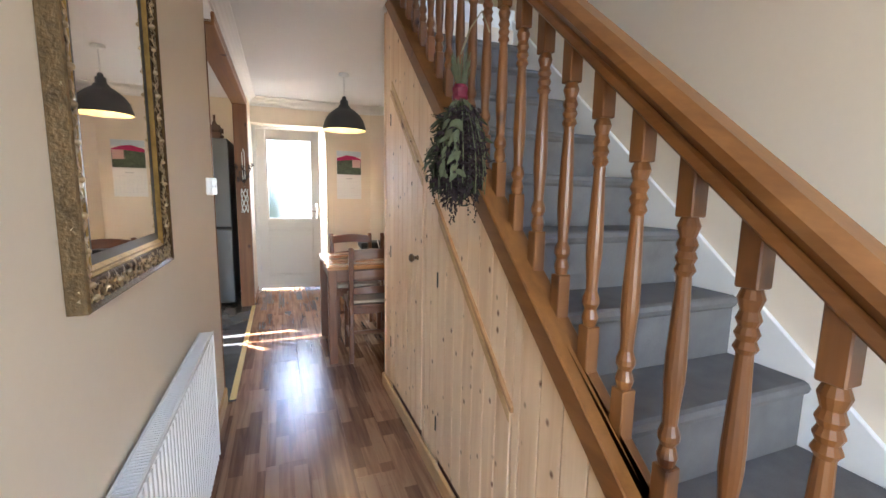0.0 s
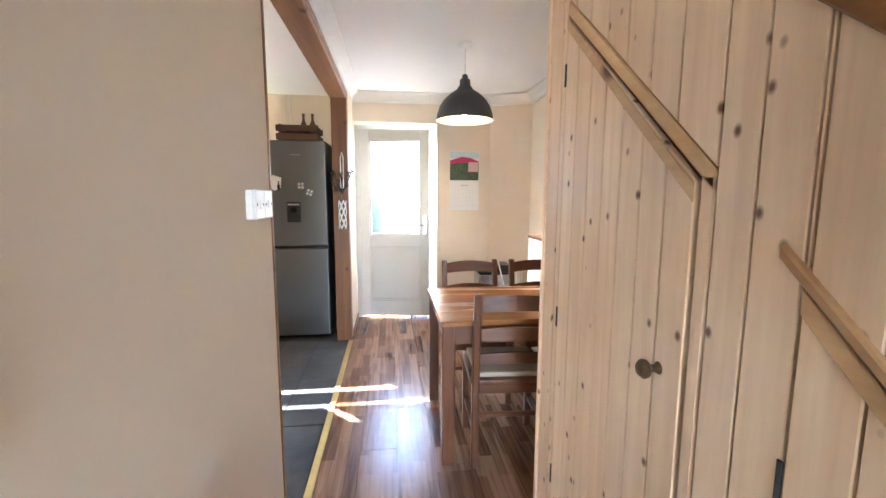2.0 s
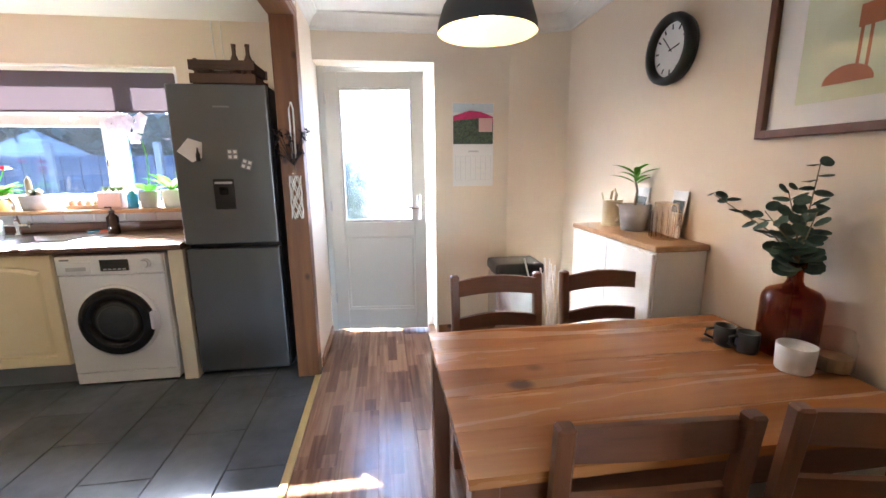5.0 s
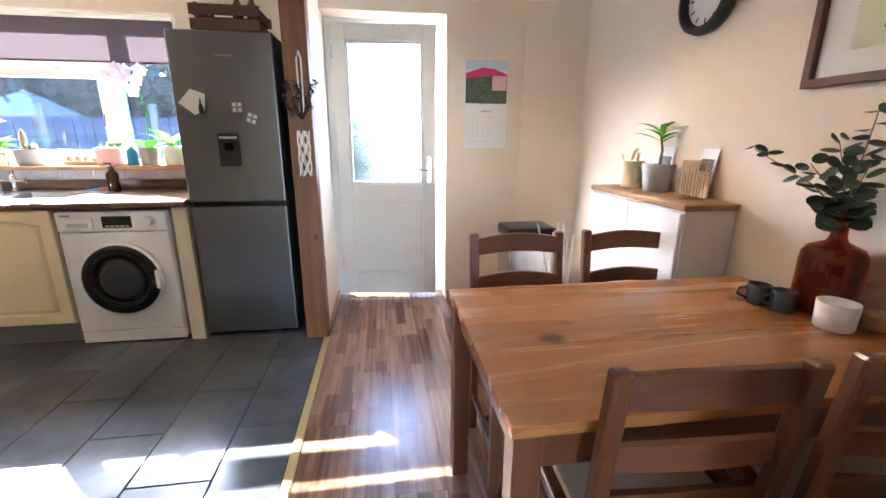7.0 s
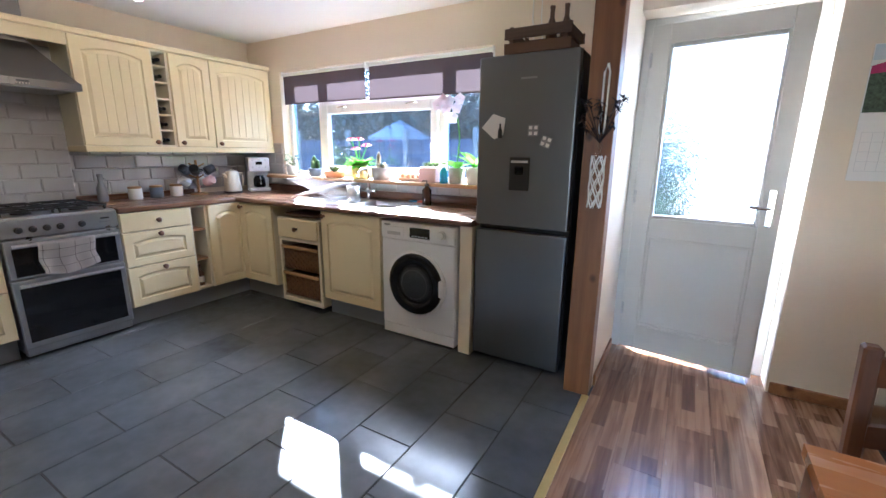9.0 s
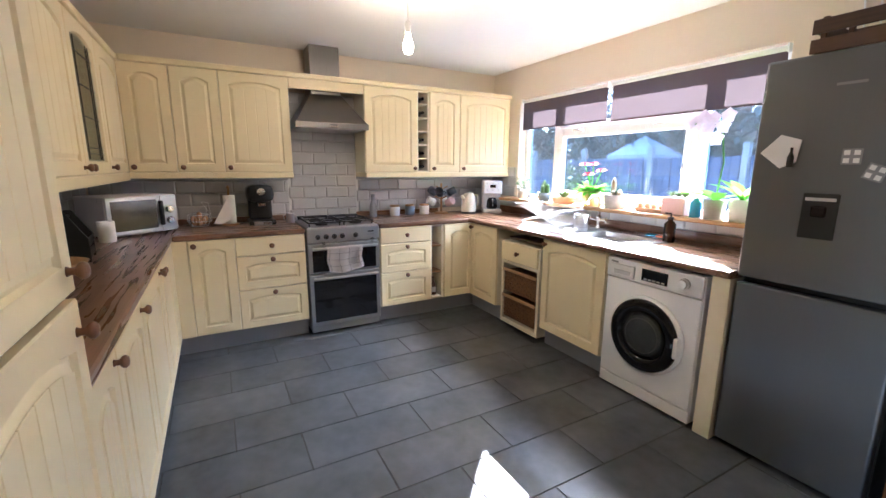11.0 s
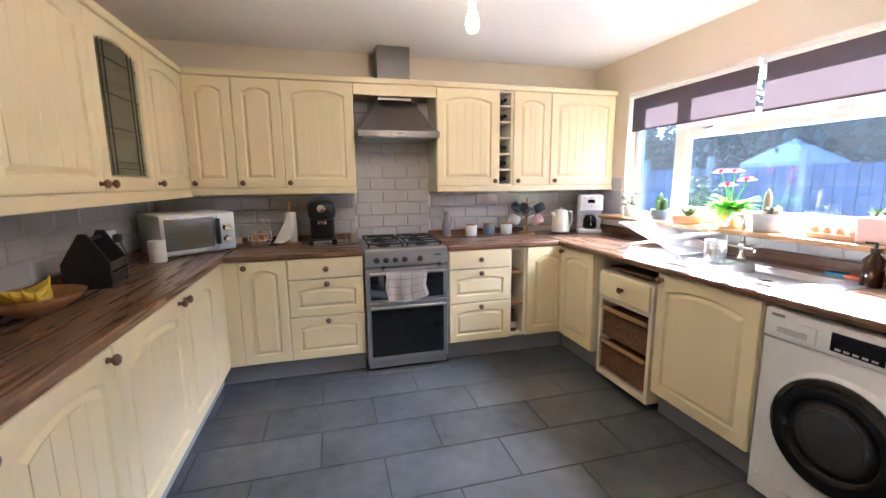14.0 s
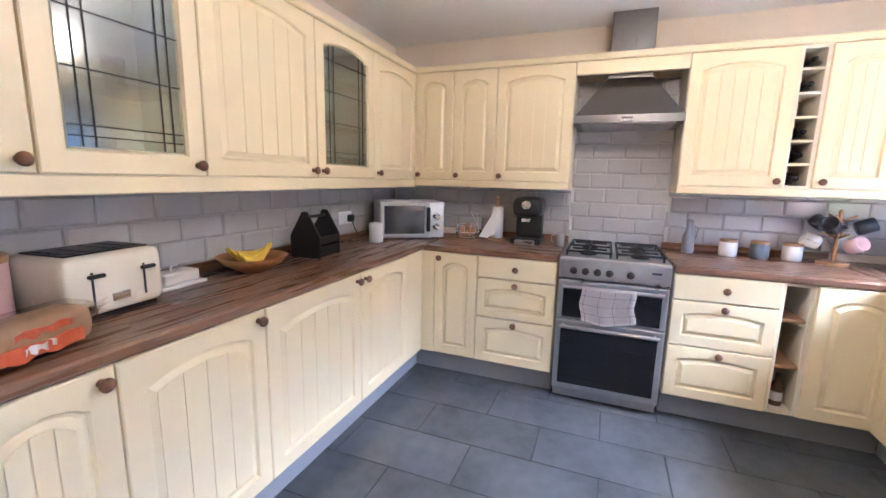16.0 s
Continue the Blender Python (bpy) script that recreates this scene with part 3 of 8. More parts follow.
# unseen front of the hall, with openings added behind the camera for light
fr_ = bmesh.new()
for lo, hi in (((-0.215, -1.75, 0), (-0.02, -1.6, 5)), ((0.82, -1.75, 0), (RWALL + 0.15, -1.6, 2.9)), ((-0.02, -1.75, 2.1), (0.82, -1.6, 5)),
               ((0.82, -1.75, 4.3), (RWALL + 0.15, -1.6, 5)), ((1.7, -1.75, 2.9), (RWALL + 0.15, -1.6, 4.3))):
    box(lo, hi, 0, fr_)
setting(part("wall_front", fr_, M_WALL), "plain cream unseen wall with openings added to light the hall", "wall")
wall("wall_stairwell_side", (0.70, -1.6, CEIL + 0.02), (0.84, 4.6, 5.0))
wall("wall_stairwell_end", (0.70, 4.6, CEIL + 0.15), (RWALL, 4.7, 5.0))
setting(part("ceiling", box((WW - 0.15, SW - 0.15, CEIL), (-0.2, NW + 0.18, CEIL + 0.14)), M_CEIL), "white painted kitchen ceiling", "ceiling")
cb = bmesh.new()
box((-0.2, -1.6, CEIL), (0.84, 2.7, CEIL + 0.14), 0, cb)
box((-0.2, 2.7, CEIL), (RWALL, ND + 0.25, CEIL + 0.14), 0, cb)
setting(part("ceiling_hall", cb, M_CEIL), "white painted ceiling over hall and dining end", "ceiling")
setting(part("ceiling_stairwell", box((0.7, -1.75, 5.0), (RWALL + 0.15, 4.7, 5.1)), M_CEIL), "white stairwell ceiling", "ceiling")
wall("wall_fridge_back", (-0.215, 5.2, 0), (-0.206, NW, CEIL), M_WALL)

# coving round the dining end: a hollow moulded section
COVE = [(0, 0), (0.085, 0), (0.085, -0.012), (0.07, -0.018), (0.05, -0.03), (0.032, -0.05), (0.022, -0.075), (0.012, -0.085), (0.012, -0.1), (0, -0.1)]


def cove(name, a, b, inward):
    bm = bmesh.new()
    a, b, i = Vector((*a, CEIL)), Vector((*b, CEIL)), Vector((*inward, 0)).normalized()
    rows = [[bm.verts.new(p + i * u + Vector((0, 0, w - 0.001))) for u, w in COVE] for p in (a, b)]
    n = len(COVE)
    for k in range(n):
        bm.faces.new((rows[0][k], rows[0][(k + 1) % n], rows[1][(k + 1) % n], rows[1][k]))
    bm.faces.new(rows[0])
    bm.faces.new(rows[1][::-1])
    bmesh.ops.recalc_face_normals(bm, faces=bm.faces[:])
    return setting(part(name, bm, M_COVE), "white moulded plaster coving", "coving")


cove("trim_coving_east", (RWALL, 2.71), (RWALL, 5.47), (-1, 0))
cove("trim_coving_splay", (RWALL, 5.47), (1.36, ND), (-0.44, -0.9))
cove("trim_coving_garden", (1.36, ND), (DX0, ND), (0, -1))
cove("trim_coving_header", (JAMB - 0.012, 2.7), (JAMB - 0.012, ND), (1, 0))


def skirt(name, lo, hi, material, label):
    return setting(part(name, box(lo, hi, 0.006), material), label, "baseboard")


skirt("baseboard_east", (RWALL - 0.016, 2.712, 0), (RWALL, 5.46, 0.1), M_PINEY, "pale pine skirting board")
skirt("baseboard_garden", (DX1 + 0.01, ND - 0.016, 0), (1.355, ND, 0.07), M_BEAM, "brown pine skirting board")
skirt("baseboard_stub", (DX0, 5.2, 0), (DX0 + 0.014, ND + 0.13, 0.07), M_BEAM, "brown pine skirting board")
skirt("baseboard_hall", (HALL, -1.6, 0), (HALL + 0.016, 2.788, 0.1), M_PINEY, "pale pine skirting board")
skirt("baseboard_understairs", (0.84, -0.1, 0), (0.858, 2.725, 0.085), M_PINEY, "pale pine skirting below the panelling")

# timber opening between hall and kitchen
setting(part("trim_post", box((-0.205, 5.075, 0), (DX0, 5.19, CEIL - 0.19), 0.004), M_POST), "brown stained knotty pine post", "post")
setting(part("trim_beam", box((-0.212, 2.791, 2.185), (JAMB + 0.004, 5.19, 2.215), 0.004), M_BEAM), "brown stained pine lintel lining board", "beam")
setting(part("trim_beam_edge", box((JAMB - 0.012, 2.791, 2.215), (JAMB + 0.006, 5.19, 2.255), 0.004), M_BEAM), "stained pine bead along the lintel", "beam")
setting(part("trim_jamb", box((-0.22, 2.791, 0), (HALL + 0.004, 2.813, 2.2), 0.004), M_POST), "brown stained pine lining at the wall's end", "trim")

# floor slabs under the boards and tiles
setting(part("floor_kitchen", box((WW - 0.15, SW - 0.15, -0.1), (-0.075, NW + 0.18, -0.004)), M_DGROUT), "charcoal tiled kitchen floor", "floor")
floor_d = setting(part("floor_dining", box((-0.075, -1.75, -0.1), (RWALL + 0.15, ND + 0.25, -0.009), 0, box((-0.2, -1.75, -0.1), (-0.076, 2.0, -0.009))), M_DGROUT), "brown wood laminate floor", "floor")
setting(part("trim_threshold", box((-0.1, 2.815, -0.002), (-0.062, 5.08, 0.006), 0.003), M_BRASS), "brass threshold strip between tiles and laminate", "threshold")

# ---- garden beyond the openings ----
setting(part("ground", box((-60, NW + 0.18, -0.4), (60, 80, -0.16)), M_GRASS), "grass garden ground", "ground")
# Unseen below the sill; kept pale to throw sunlight up through the window.
setting(part("pavement", box((-6, 5.92, -0.3), (5, 9.4, -0.12)), M_PAVE), "unseen pale patio added to bounce sunlight indoors", "pavement")


def fence(x0, x1, y):
    f = thing("fence", "blue-grey stained board fence with concrete posts", "fence", pose(x0, y, -0.16))
    n = int((x1 - x0) / 0.16)
    src = part("board", box((0, 0, 0.15), (0.15, 0.02, 1.75), 0.004), M_FENCE, f)
    for i in range(1, n):
        share("board", src, f, pose(i * 0.16, 0.012 * (i % 2), 0.01 * (i % 3)))
    p = part("post", box((0, -0.06, 0), (0.11, 0.05, 2.0), 0.01), M_CONC, f, "pale concrete fence post")
    for i in range(1, int((x1 - x0) / 1.83)):
        share("post", p, f, pose(i * 1.83, 0, 0))
    part("gravel_board", box((0, 0.03, 0), (x1 - x0, 0.06, 0.15)), M_CONC, f)
    return f


fence(-13.0, 9.0, 11.2)


def tree(name, label, x, y, h, spread, leaves, seed, low=0.3, foliage=None):
    r = random.Random(seed)
    t = thing(name, label, "tree", pose(x, y, -0.16))
    bm = tube([(0, 0, 0), (0.05, 0.02, h * 0.25), (-0.04, 0.05, h * 0.5), (0.03, 0, h * 0.85)], [h * 0.03, h * 0.024, h * 0.016, h * 0.005], None, 8)
    tips = []
    for i in range(26):
        a, z = r.uniform(0, 6.28), h * r.uniform(low, 0.85)
        k = spread * r.uniform(0.45, 1.0) * (1.15 - abs(z / h - 0.5))
        tip = (math.cos(a) * k, math.sin(a) * k, z + h * r.uniform(0.02, 0.16))
        tube([(0, 0, z), (tip[0] * 0.5, tip[1] * 0.5, z + 0.06 * h), tip], [h * 0.009, h * 0.006, h * 0.002], bm, 5)
        tips.append(tip)
    part("trunk", bm, M_BARK, t)
    cr = bmesh.new()
    for _ in range(leaves):
        p = Vector(r.choice(tips)) * r.uniform(0.55, 1.05)
        q = Vector(r.choice(tips))
        c = Vector((p.x, p.y, q.z * 0.3 + p.z * 0.7)) + Vector((r.gauss(0, 1), r.gauss(0, 1), r.gauss(0, 0.8))) * spread * 0.13
        leaf(cr, c, (r.uniform(-1, 1), r.uniform(-1, 1), r.uniform(-0.9, 0.5)), (0, 0, 1), r.uniform(0.12, 0.3), r.uniform(0.06, 0.14), 0.2, 2)
    part("crown", cr, foliage or M_HEDGE, t)
    return t


tree("tree", "leafy green garden tree behind the fence", -8.6, 14.0, 4.9, 2.6, 2600, 11, 0.2)
tree("tree", "leafy green garden tree behind the fence", -12.5, 15.5, 5.5, 3.0, 2600, 12, 0.2)
tree("tree", "leafy green garden tree behind the fence", -3.9, 15.0, 5.2, 2.8, 2600, 13, 0.2)
tree("tree", "leafy green garden tree behind the fence", 0.6, 14.5, 4.8, 2.5, 2400, 14, 0.2)
tree("tree", "leafy green garden tree behind the fence", 5.0, 15.5, 5.4, 3.0, 2400, 15, 0.2)
tree("shrub", "dark green garden shrub close outside the door", -0.1, 7.3, 2.35, 0.75, 4200, 16, 0.05)
tree("shrub", "yellow-green garden shrub by the fence", -6.6, 10.2, 1.7, 0.6, 1100, 17, 0.1, M_SHRUB)
hg = bmesh.new()
r = random.Random(77)
for _ in range(9000):
    x, z = r.uniform(-19, 9), r.uniform(1.2, 4.3)
    if z > 3.3 + 0.5 * math.sin(x * 0.9) + 0.35 * math.sin(x * 2.3 + 1):
        continue
    leaf(hg, (x, 14.0 + r.gauss(0, 0.35), z), (r.uniform(-1, 1), r.uniform(-1, 0.2), r.uniform(-0.9, 0.6)), (0, 0, 1), r.uniform(0.25, 0.5), r.uniform(0.14, 0.26), 0.2, 2)
box((-19, 14.3, -0.2), (9, 14.6, 2.7), 0, hg)
hedge = tagged(part("hedge", hg, M_HEDGE), "tall dense green hedge behind the fence", "hedge", "", "stuff")
gz = thing("gazebo", "pale grey canvas garden gazebo beyond the fence", "gazebo", pose(-6.9, 12.7, -0.16))
bm = bmesh.new()
quads(bm, [(-1.1, -0.9, 1.95), (1.1, -0.9, 1.95), (1.1, 0.9, 1.95), (-1.1, 0.9, 1.95), (0, 0, 2.45), (-1.1, -0.9, 1.8), (1.1, -0.9, 1.8), (1.1, 0.9, 1.8), (-1.1, 0.9, 1.8)],
      [(0, 1, 4), (1, 2, 4), (2, 3, 4), (3, 0, 4), (5, 6, 1, 0), (6, 7, 2, 1), (7, 8, 3, 2), (8, 5, 0, 3)])
part("roof", bm, M_CANVAS, gz)
gz.scale = (0.62, 0.62, 0.96)
for sx in (-1.05, 1.05):
    for sy in (-0.85, 0.85):
        part("pole", lathe([(0.03, 0), (0.03, 1.95)], (sx, sy, 0), 8), M_LGREY, gz)

# ---- kitchen window ----
win = thing("window_1", "white framed kitchen window of three lights", "window")
setting(win)
F0, F1 = NW + 0.085, NW + 0.145


def bars(name, parent, rects, y0, y1, material, bevel=0.006, label=""):
    bm = bmesh.new()
    for x0, z0, x1, z1 in rects:
        box((x0, y0, z0), (x1, y1, z1), bevel, bm)
    return part(name, bm, material, parent, label)


bars("window_frame", win, [(X0, Z0, X0 + 0.055, Z1), (X1 - 0.055, Z0, X1, Z1), (X0 + 0.055, Z0, X1 - 0.055, Z0 + 0.055), (X0 + 0.055, Z1 - 0.055, X1 - 0.055, Z1),
                           (-2.95, Z0 + 0.055, -2.88, Z1 - 0.055), (-1.57, Z0 + 0.055, -1.5, Z1 - 0.055), (-2.88, 1.745, -1.57, 1.79)], F0, F1, M_UPVC)
sash = bars("sash", win, [(-2.88, Z0 + 0.055, -2.81, 1.745), (-1.64, Z0 + 0.055, -1.57, 1.745), (-2.81, Z0 + 0.055, -1.64, Z0 + 0.12), (-2.81, 1.655, -1.64, 1.745)], F0 - 0.025, F1 - 0.02, M_UPVC, 0.008)
part("handle", tube([(-1.605, F0 - 0.03, 1.33), (-1.605, F0 - 0.07, 1.34), (-1.6, F0 - 0.075, 1.42)], 0.009), M_CHROME, sash)
for hx in (-2.62, -1.83):
    part("handle", tube([(hx - 0.04, F0 - 0.05, 1.71), (hx + 0.05, F0 - 0.055, 1.715), (hx + 0.06, F0 - 0.03, 1.71)], 0.007), M_CHROME, sash)
for x0, x1, z0, z1 in ((X0 + 0.055, -2.95, Z0 + 0.055, Z1 - 0.055), (-2.81, -1.64, Z0 + 0.12, 1.655), (-1.5, X1 - 0.055, Z0 + 0.055, Z1 - 0.055), (-2.88, -1.57, 1.79, Z1 - 0.055)):
    pane = part("pane", box((x0, F0 + 0.025, z0), (x1, F0 + 0.031, z1)), M_WINGL, win)
    pane.visible_shadow = False
sl = thing("window_sill", "oak window shelf with pots and an egg box", "window sill")
setting(sl)
part("shelf", box((X0 - 0.06, NW - 0.2, 1.045), (X1 + 0.02, NW + 0.09, 1.072), 0.005), M_OAK, sl)


def blind(x0, x1, z):
    b = thing("roller_blind", "mauve-grey fabric roller blind, part lowered", "blind", pose(0, NW + 0.03, 0), "window blinds")
    fb_ = bmesh.new()
    quads(fb_, [(x0, 0, z), (x1, 0, z), (x1, 0, 2.035), (x0, 0, 2.035)], [(0, 1, 2, 3)])
    part("fabric", fb_, M_BLIND, b)
    part("tube", lathe([(0.017, x0), (0.017, x1)], (0, 0.0, 2.045), 12, None, "x"), M_WHITE, b)
    part("bottom_bar", box((x0, -0.004, z - 0.012), (x1, 0.006, z), 0.002), M_BLIND, b)
    for k in (x0 - 0.008, x1):
        part("bracket", box((k, -0.02, 2.02), (k + 0.008, 0.025, 2.068)), M_WHITE, b)
    return b


blind(-3.36, -2.3, 1.775)
blind(-2.255, -1.08, 1.765)

# ---- garden door, ajar ----
dr = thing("door_1", "white half-glazed garden door standing ajar", "door", pose(-0.015, ND + 0.185, 0))
setting(dr)
fm = bmesh.new()
for x0, z0, x1, z1 in [(-0.054, 0, -0.004, DZ - 0.002), (0.752, 0, 0.803, DZ - 0.002), (-0.004, 2.045, 0.752, DZ - 0.002)]:
    box((x0, 0.0, z0), (x1, 0.06, z1), 0.004, fm)
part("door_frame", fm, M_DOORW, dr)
leafm = Matrix.Rotation(radians(-6.5), 4, "Z")
lb = bmesh.new()
for x0, z0, x1, z1 in [(0, 0.03, 0.1, 2.04), (0.65, 0.03, 0.745, 2.04), (0.1, 1.93, 0.65, 2.04), (0.1, 0.8, 0.65, 0.92), (0.1, 0.03, 0.65, 0.2)]:
    box((x0, -0.045, z0), (x1, 0.0, z1), 0.004, lb)
box((0.1, -0.03, 0.2), (0.65, -0.012, 0.8), 0, lb)
for x0, z0, x1, z1 in [(0.1, 0.2, 0.12, 0.8), (0.63, 0.2, 0.65, 0.8), (0.12, 0.2, 0.63, 0.22), (0.12, 0.78, 0.63, 0.8), (0.1, 0.92, 0.118, 1.93), (0.632, 0.92, 0.65, 1.93), (0.118, 0.92, 0.632, 0.94), (0.118, 1.91, 0.632, 1.93)]:
    box((x0, -0.04, z0), (x1, -0.008, z1), 0.004, lb)
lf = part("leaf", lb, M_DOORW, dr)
lf.matrix_basis = leafm
pn = part("pane", box((0.118, -0.026, 0.94), (0.632, -0.02, 1.91)), M_FROST, dr, "obscured fern-pattern glass")
pn.matrix_basis = leafm
hd = part("handle", tube([(0.69, -0.045, 1.03), (0.69, -0.085, 1.03), (0.6, -0.09, 1.035)], 0.009, box((0.675, -0.052, 0.93), (0.705, -0.044, 1.13), 0.003)), M_CHROME, dr)
hd.matrix_basis = leafm
for z in (0.3, 1.05, 1.85):
    part("hinge", lathe([(0.009, z - 0.04), (0.009, z + 0.04)], (-0.002, -0.05, 0), 8), M_STEEL, dr)

# ---- stairs ----
PITCH = 0.873
STR = lambda y: 0.155 + PITCH * y          # top of the string
RAIL = lambda y: 0.826 + PITCH * y         # underside of the handrail
SPX = 0.913
st = thing("staircase", "carpeted staircase with pine string and spindles", "staircase")
setting(st)
NY, NZ, G, R = 0.79, 0.742, 0.243, 0.2122
for k in range(-3, 10):
    y, z = NY + G * k, NZ + R * k
    sec = [(y + 0.004, z - 0.006), (y + 0.016, z), (y + G + 0.02, z), (y + G + 0.02, z - R - 0.03), (y + 0.014, z - R - 0.03), (y + 0.014, z - 0.045), (y + 0.002, z - 0.034), (y - 0.003, z - 0.02)]
    part("carpeted_step", prism(sec, 0.934, RWALL - 0.024, "yz"), M_CARPET, st, "grey cut-pile stair carpet")
line = lambda y0, y1, lo, hi: [(y0, STR(y0) + lo), (y0, STR(y0) + hi), (y1, STR(y1) + hi), (y1, STR(y1) + lo)]
part("wall_string", prism(line(-0.6, 2.75, -0.4, -0.053), RWALL - 0.022, RWALL - 0.001, "yz", 0.003), M_WHITE, st, "white painted wall string")
part("string", prism(line(-0.6, 2.74, -0.1, -0.012), 0.852, 0.93, "yz", 0.004), M_HONEYY, st, "varnished pine string")
part("string_capping", prism(line(-0.6, 2.75, -0.012, 0.0), 0.846, 0.934, "yz", 0.004), M_HONEYY, st)
part("string_back", prism([(0.0, 0.0), (0.0, STR(0.0) - 0.1), (2.7, STR(2.7) - 0.1), (2.7, STR(2.7) - 0.34), (0.3, 0.0)], 0.9, 0.932, "yz"), M_PINEY, st)
rail = lambda lo, hi: [(-0.75, RAIL(-0.75) + lo), (-0.75, RAIL(-0.75) + hi), (2.6, RAIL(2.6) + hi), (2.6, RAIL(2.6) + lo)]
hr = prism(rail(0.0, 0.034), SPX - 0.031, SPX + 0.031, "yz", 0.005)
merge(hr, prism(rail(0.032, 0.102), SPX - 0.04, SPX + 0.04, "yz", 0.018))
part("handrail", hr, M_HONEYY, st, "varnished knotty pine handrail")
B0, B1, TOP = 0.096, 0.574, 0.69           # turned length between the two square blocks
prof = [(0.014, 0.0), (0.0195, 0.02), (0.0135, 0.042), (0.02, 0.055), (0.02, 0.066), (0.0135, 0.085), (0.0145, 0.12), (0.0185, 0.17), (0.0185, 0.21), (0.0165, 0.27), (0.014, 0.33), (0.0125, 0.372),
        (0.0185, 0.382), (0.0135, 0.394), (0.0185, 0.405), (0.0135, 0.417), (0.0185, 0.428), (0.0135, 0.442), (0.0195, 0.462), (0.014, 0.478)]
sp = lathe([(a, B0 + h) for a, h in prof], (0, 0, 0), 14)
for z0, z1, sheared in ((-0.012, B0, 0), (B1, TOP, 1)):
    w = 0.018
    lo, hi = (0, PITCH * w) if sheared else (PITCH * w, 0)
    b2 = bmesh.new()
    quads(b2, [(-w, -w, z0 - lo), (w, -w, z0 - lo), (w, w, z0 + lo), (-w, w, z0 + lo), (-w, -w, z1 - hi), (w, -w, z1 - hi), (w, w, z1 + hi), (-w, w, z1 + hi)],
          [(3, 2, 1, 0), (4, 5, 6, 7), (0, 1, 5, 4), (1, 2, 6, 5), (2, 3, 7, 6), (3, 0, 4, 7)])
    bmesh.ops.bevel(b2, geom=b2.edges[:], offset=0.0025, segments=1, affect="EDGES")
    merge(sp, b2)
spy = 0.376
src = part("spindle", sp, M_HONEY, st, "turned pine stair spindle")
src.matrix_basis = pose(SPX, spy, STR(spy))
for k in [-5, -4, -3, -2, -1] + list(range(1, 19)):
    y = spy + 0.1175 * k
    share("spindle", src, st, pose(SPX, y, STR(y)))

# knotty pine panelling under the stairs, with two cupboard doors
PX = 0.866
pan = thing("panelling", "knotty pine board panelling under the stairs", "panelling")
setting(pan)


def plank(parent, y0, y1, zlo, zhi, x=PX, thick=0.014, name="plank", material=None):
    """One upright board: zlo and zhi give its foot and head at each edge."""
    a, b = y0 + 0.0022, y1 - 0.0022
    if min(zhi(a) - zlo(a), zhi(b) - zlo(b)) < 0.01:
        return None
    return part(name, prism([(a, zlo(a)), (b, zlo(b)), (b, zhi(b)), (a, zhi(a))], x, x + thick, "yz", 0.002), material or M_PINE, parent)


# Backing coloured dark brown so the plank gaps carry their shadow and stain.
part("backing", prism([(-0.3, 0), (2.725, 0), (2.725, 2.37), (2.6, 2.34), (-0.3, STR(-0.3) - 0.03)], PX + 0.016, PX + 0.03, "yz"), M_CHAIR, pan)
D1 = (1.955, 2.575)                         # tall cupboard door
D1T = lambda y: 1.365 + 0.857 * (y - 1.955)
D2 = (1.1, 1.745)                           # low cupboard door
D2T = lambda y: 0.645 + 0.885 * (y - 1.1)
FRAME = 0.04                                # boards framing the tall door
yy = -0.3
edges = [-0.3]
while yy < 2.65:
    yy += 0.097
    edges.append(yy)
cuts = sorted(set([round(e, 4) for e in edges if e < 2.725] + [D1[0] - FRAME, D1[1], D2[0], D2[1], 2.725]))
cuts = [c for i, c in enumerate(cuts) if i == 0 or c - cuts[i - 1] > 0.02 or c in (D1[0] - FRAME, D1[1], D2[0], D2[1], 2.725)]
for a, b in zip(cuts, cuts[1:]):
    mid = (a + b) / 2
    top = lambda y: min(STR(y) - 0.06, 2.37)
    if D1[0] - FRAME < mid < D1[1]:
        plank(pan, a, b, lambda y: D1T(y) + 0.056, top)
    elif D2[0] < mid < D2[1]:
        plank(pan, a, b, lambda y: D2T(y) + 0.016, top)
    else:
        plank(pan, a, b, lambda y: 0.0, top)
bead = lambda y0, y1, f, o: prism([(y0, f(y0) + o), (y1, f(y1) + o), (y1, f(y1) + o + 0.022), (y0, f(y0) + o + 0.022)], PX - 0.012, PX + 0.014, "yz", 0.003)
part("door_bead", bead(D2[0] - 0.01, D2[1] + 0.03, D2T, 0.008), M_BEAD, pan)
part("door_frame_board", prism([(D1[0] - FRAME + 0.003, D1T(D1[0] - FRAME) + 0.012), (D1[1], D1T(D1[1]) + 0.004), (D1[1], D1T(D1[1]) + 0.052), (D1[0] - FRAME + 0.003, D1T(D1[0] - FRAME) + 0.052)], PX, PX + 0.014, "yz", 0.004), M_PINEY, pan)
part("door_frame_board", box((PX, D1[0] - FRAME + 0.003, 0.0), (PX + 0.014, D1[0] - 0.002, D1T(D1[0]) + 0.01), 0.004), M_PINE, pan)
part("corner_bead", box((PX - 0.006, 2.712, 0), (PX + 0.03, 2.733, 2.37), 0.003), M_PINE, pan)


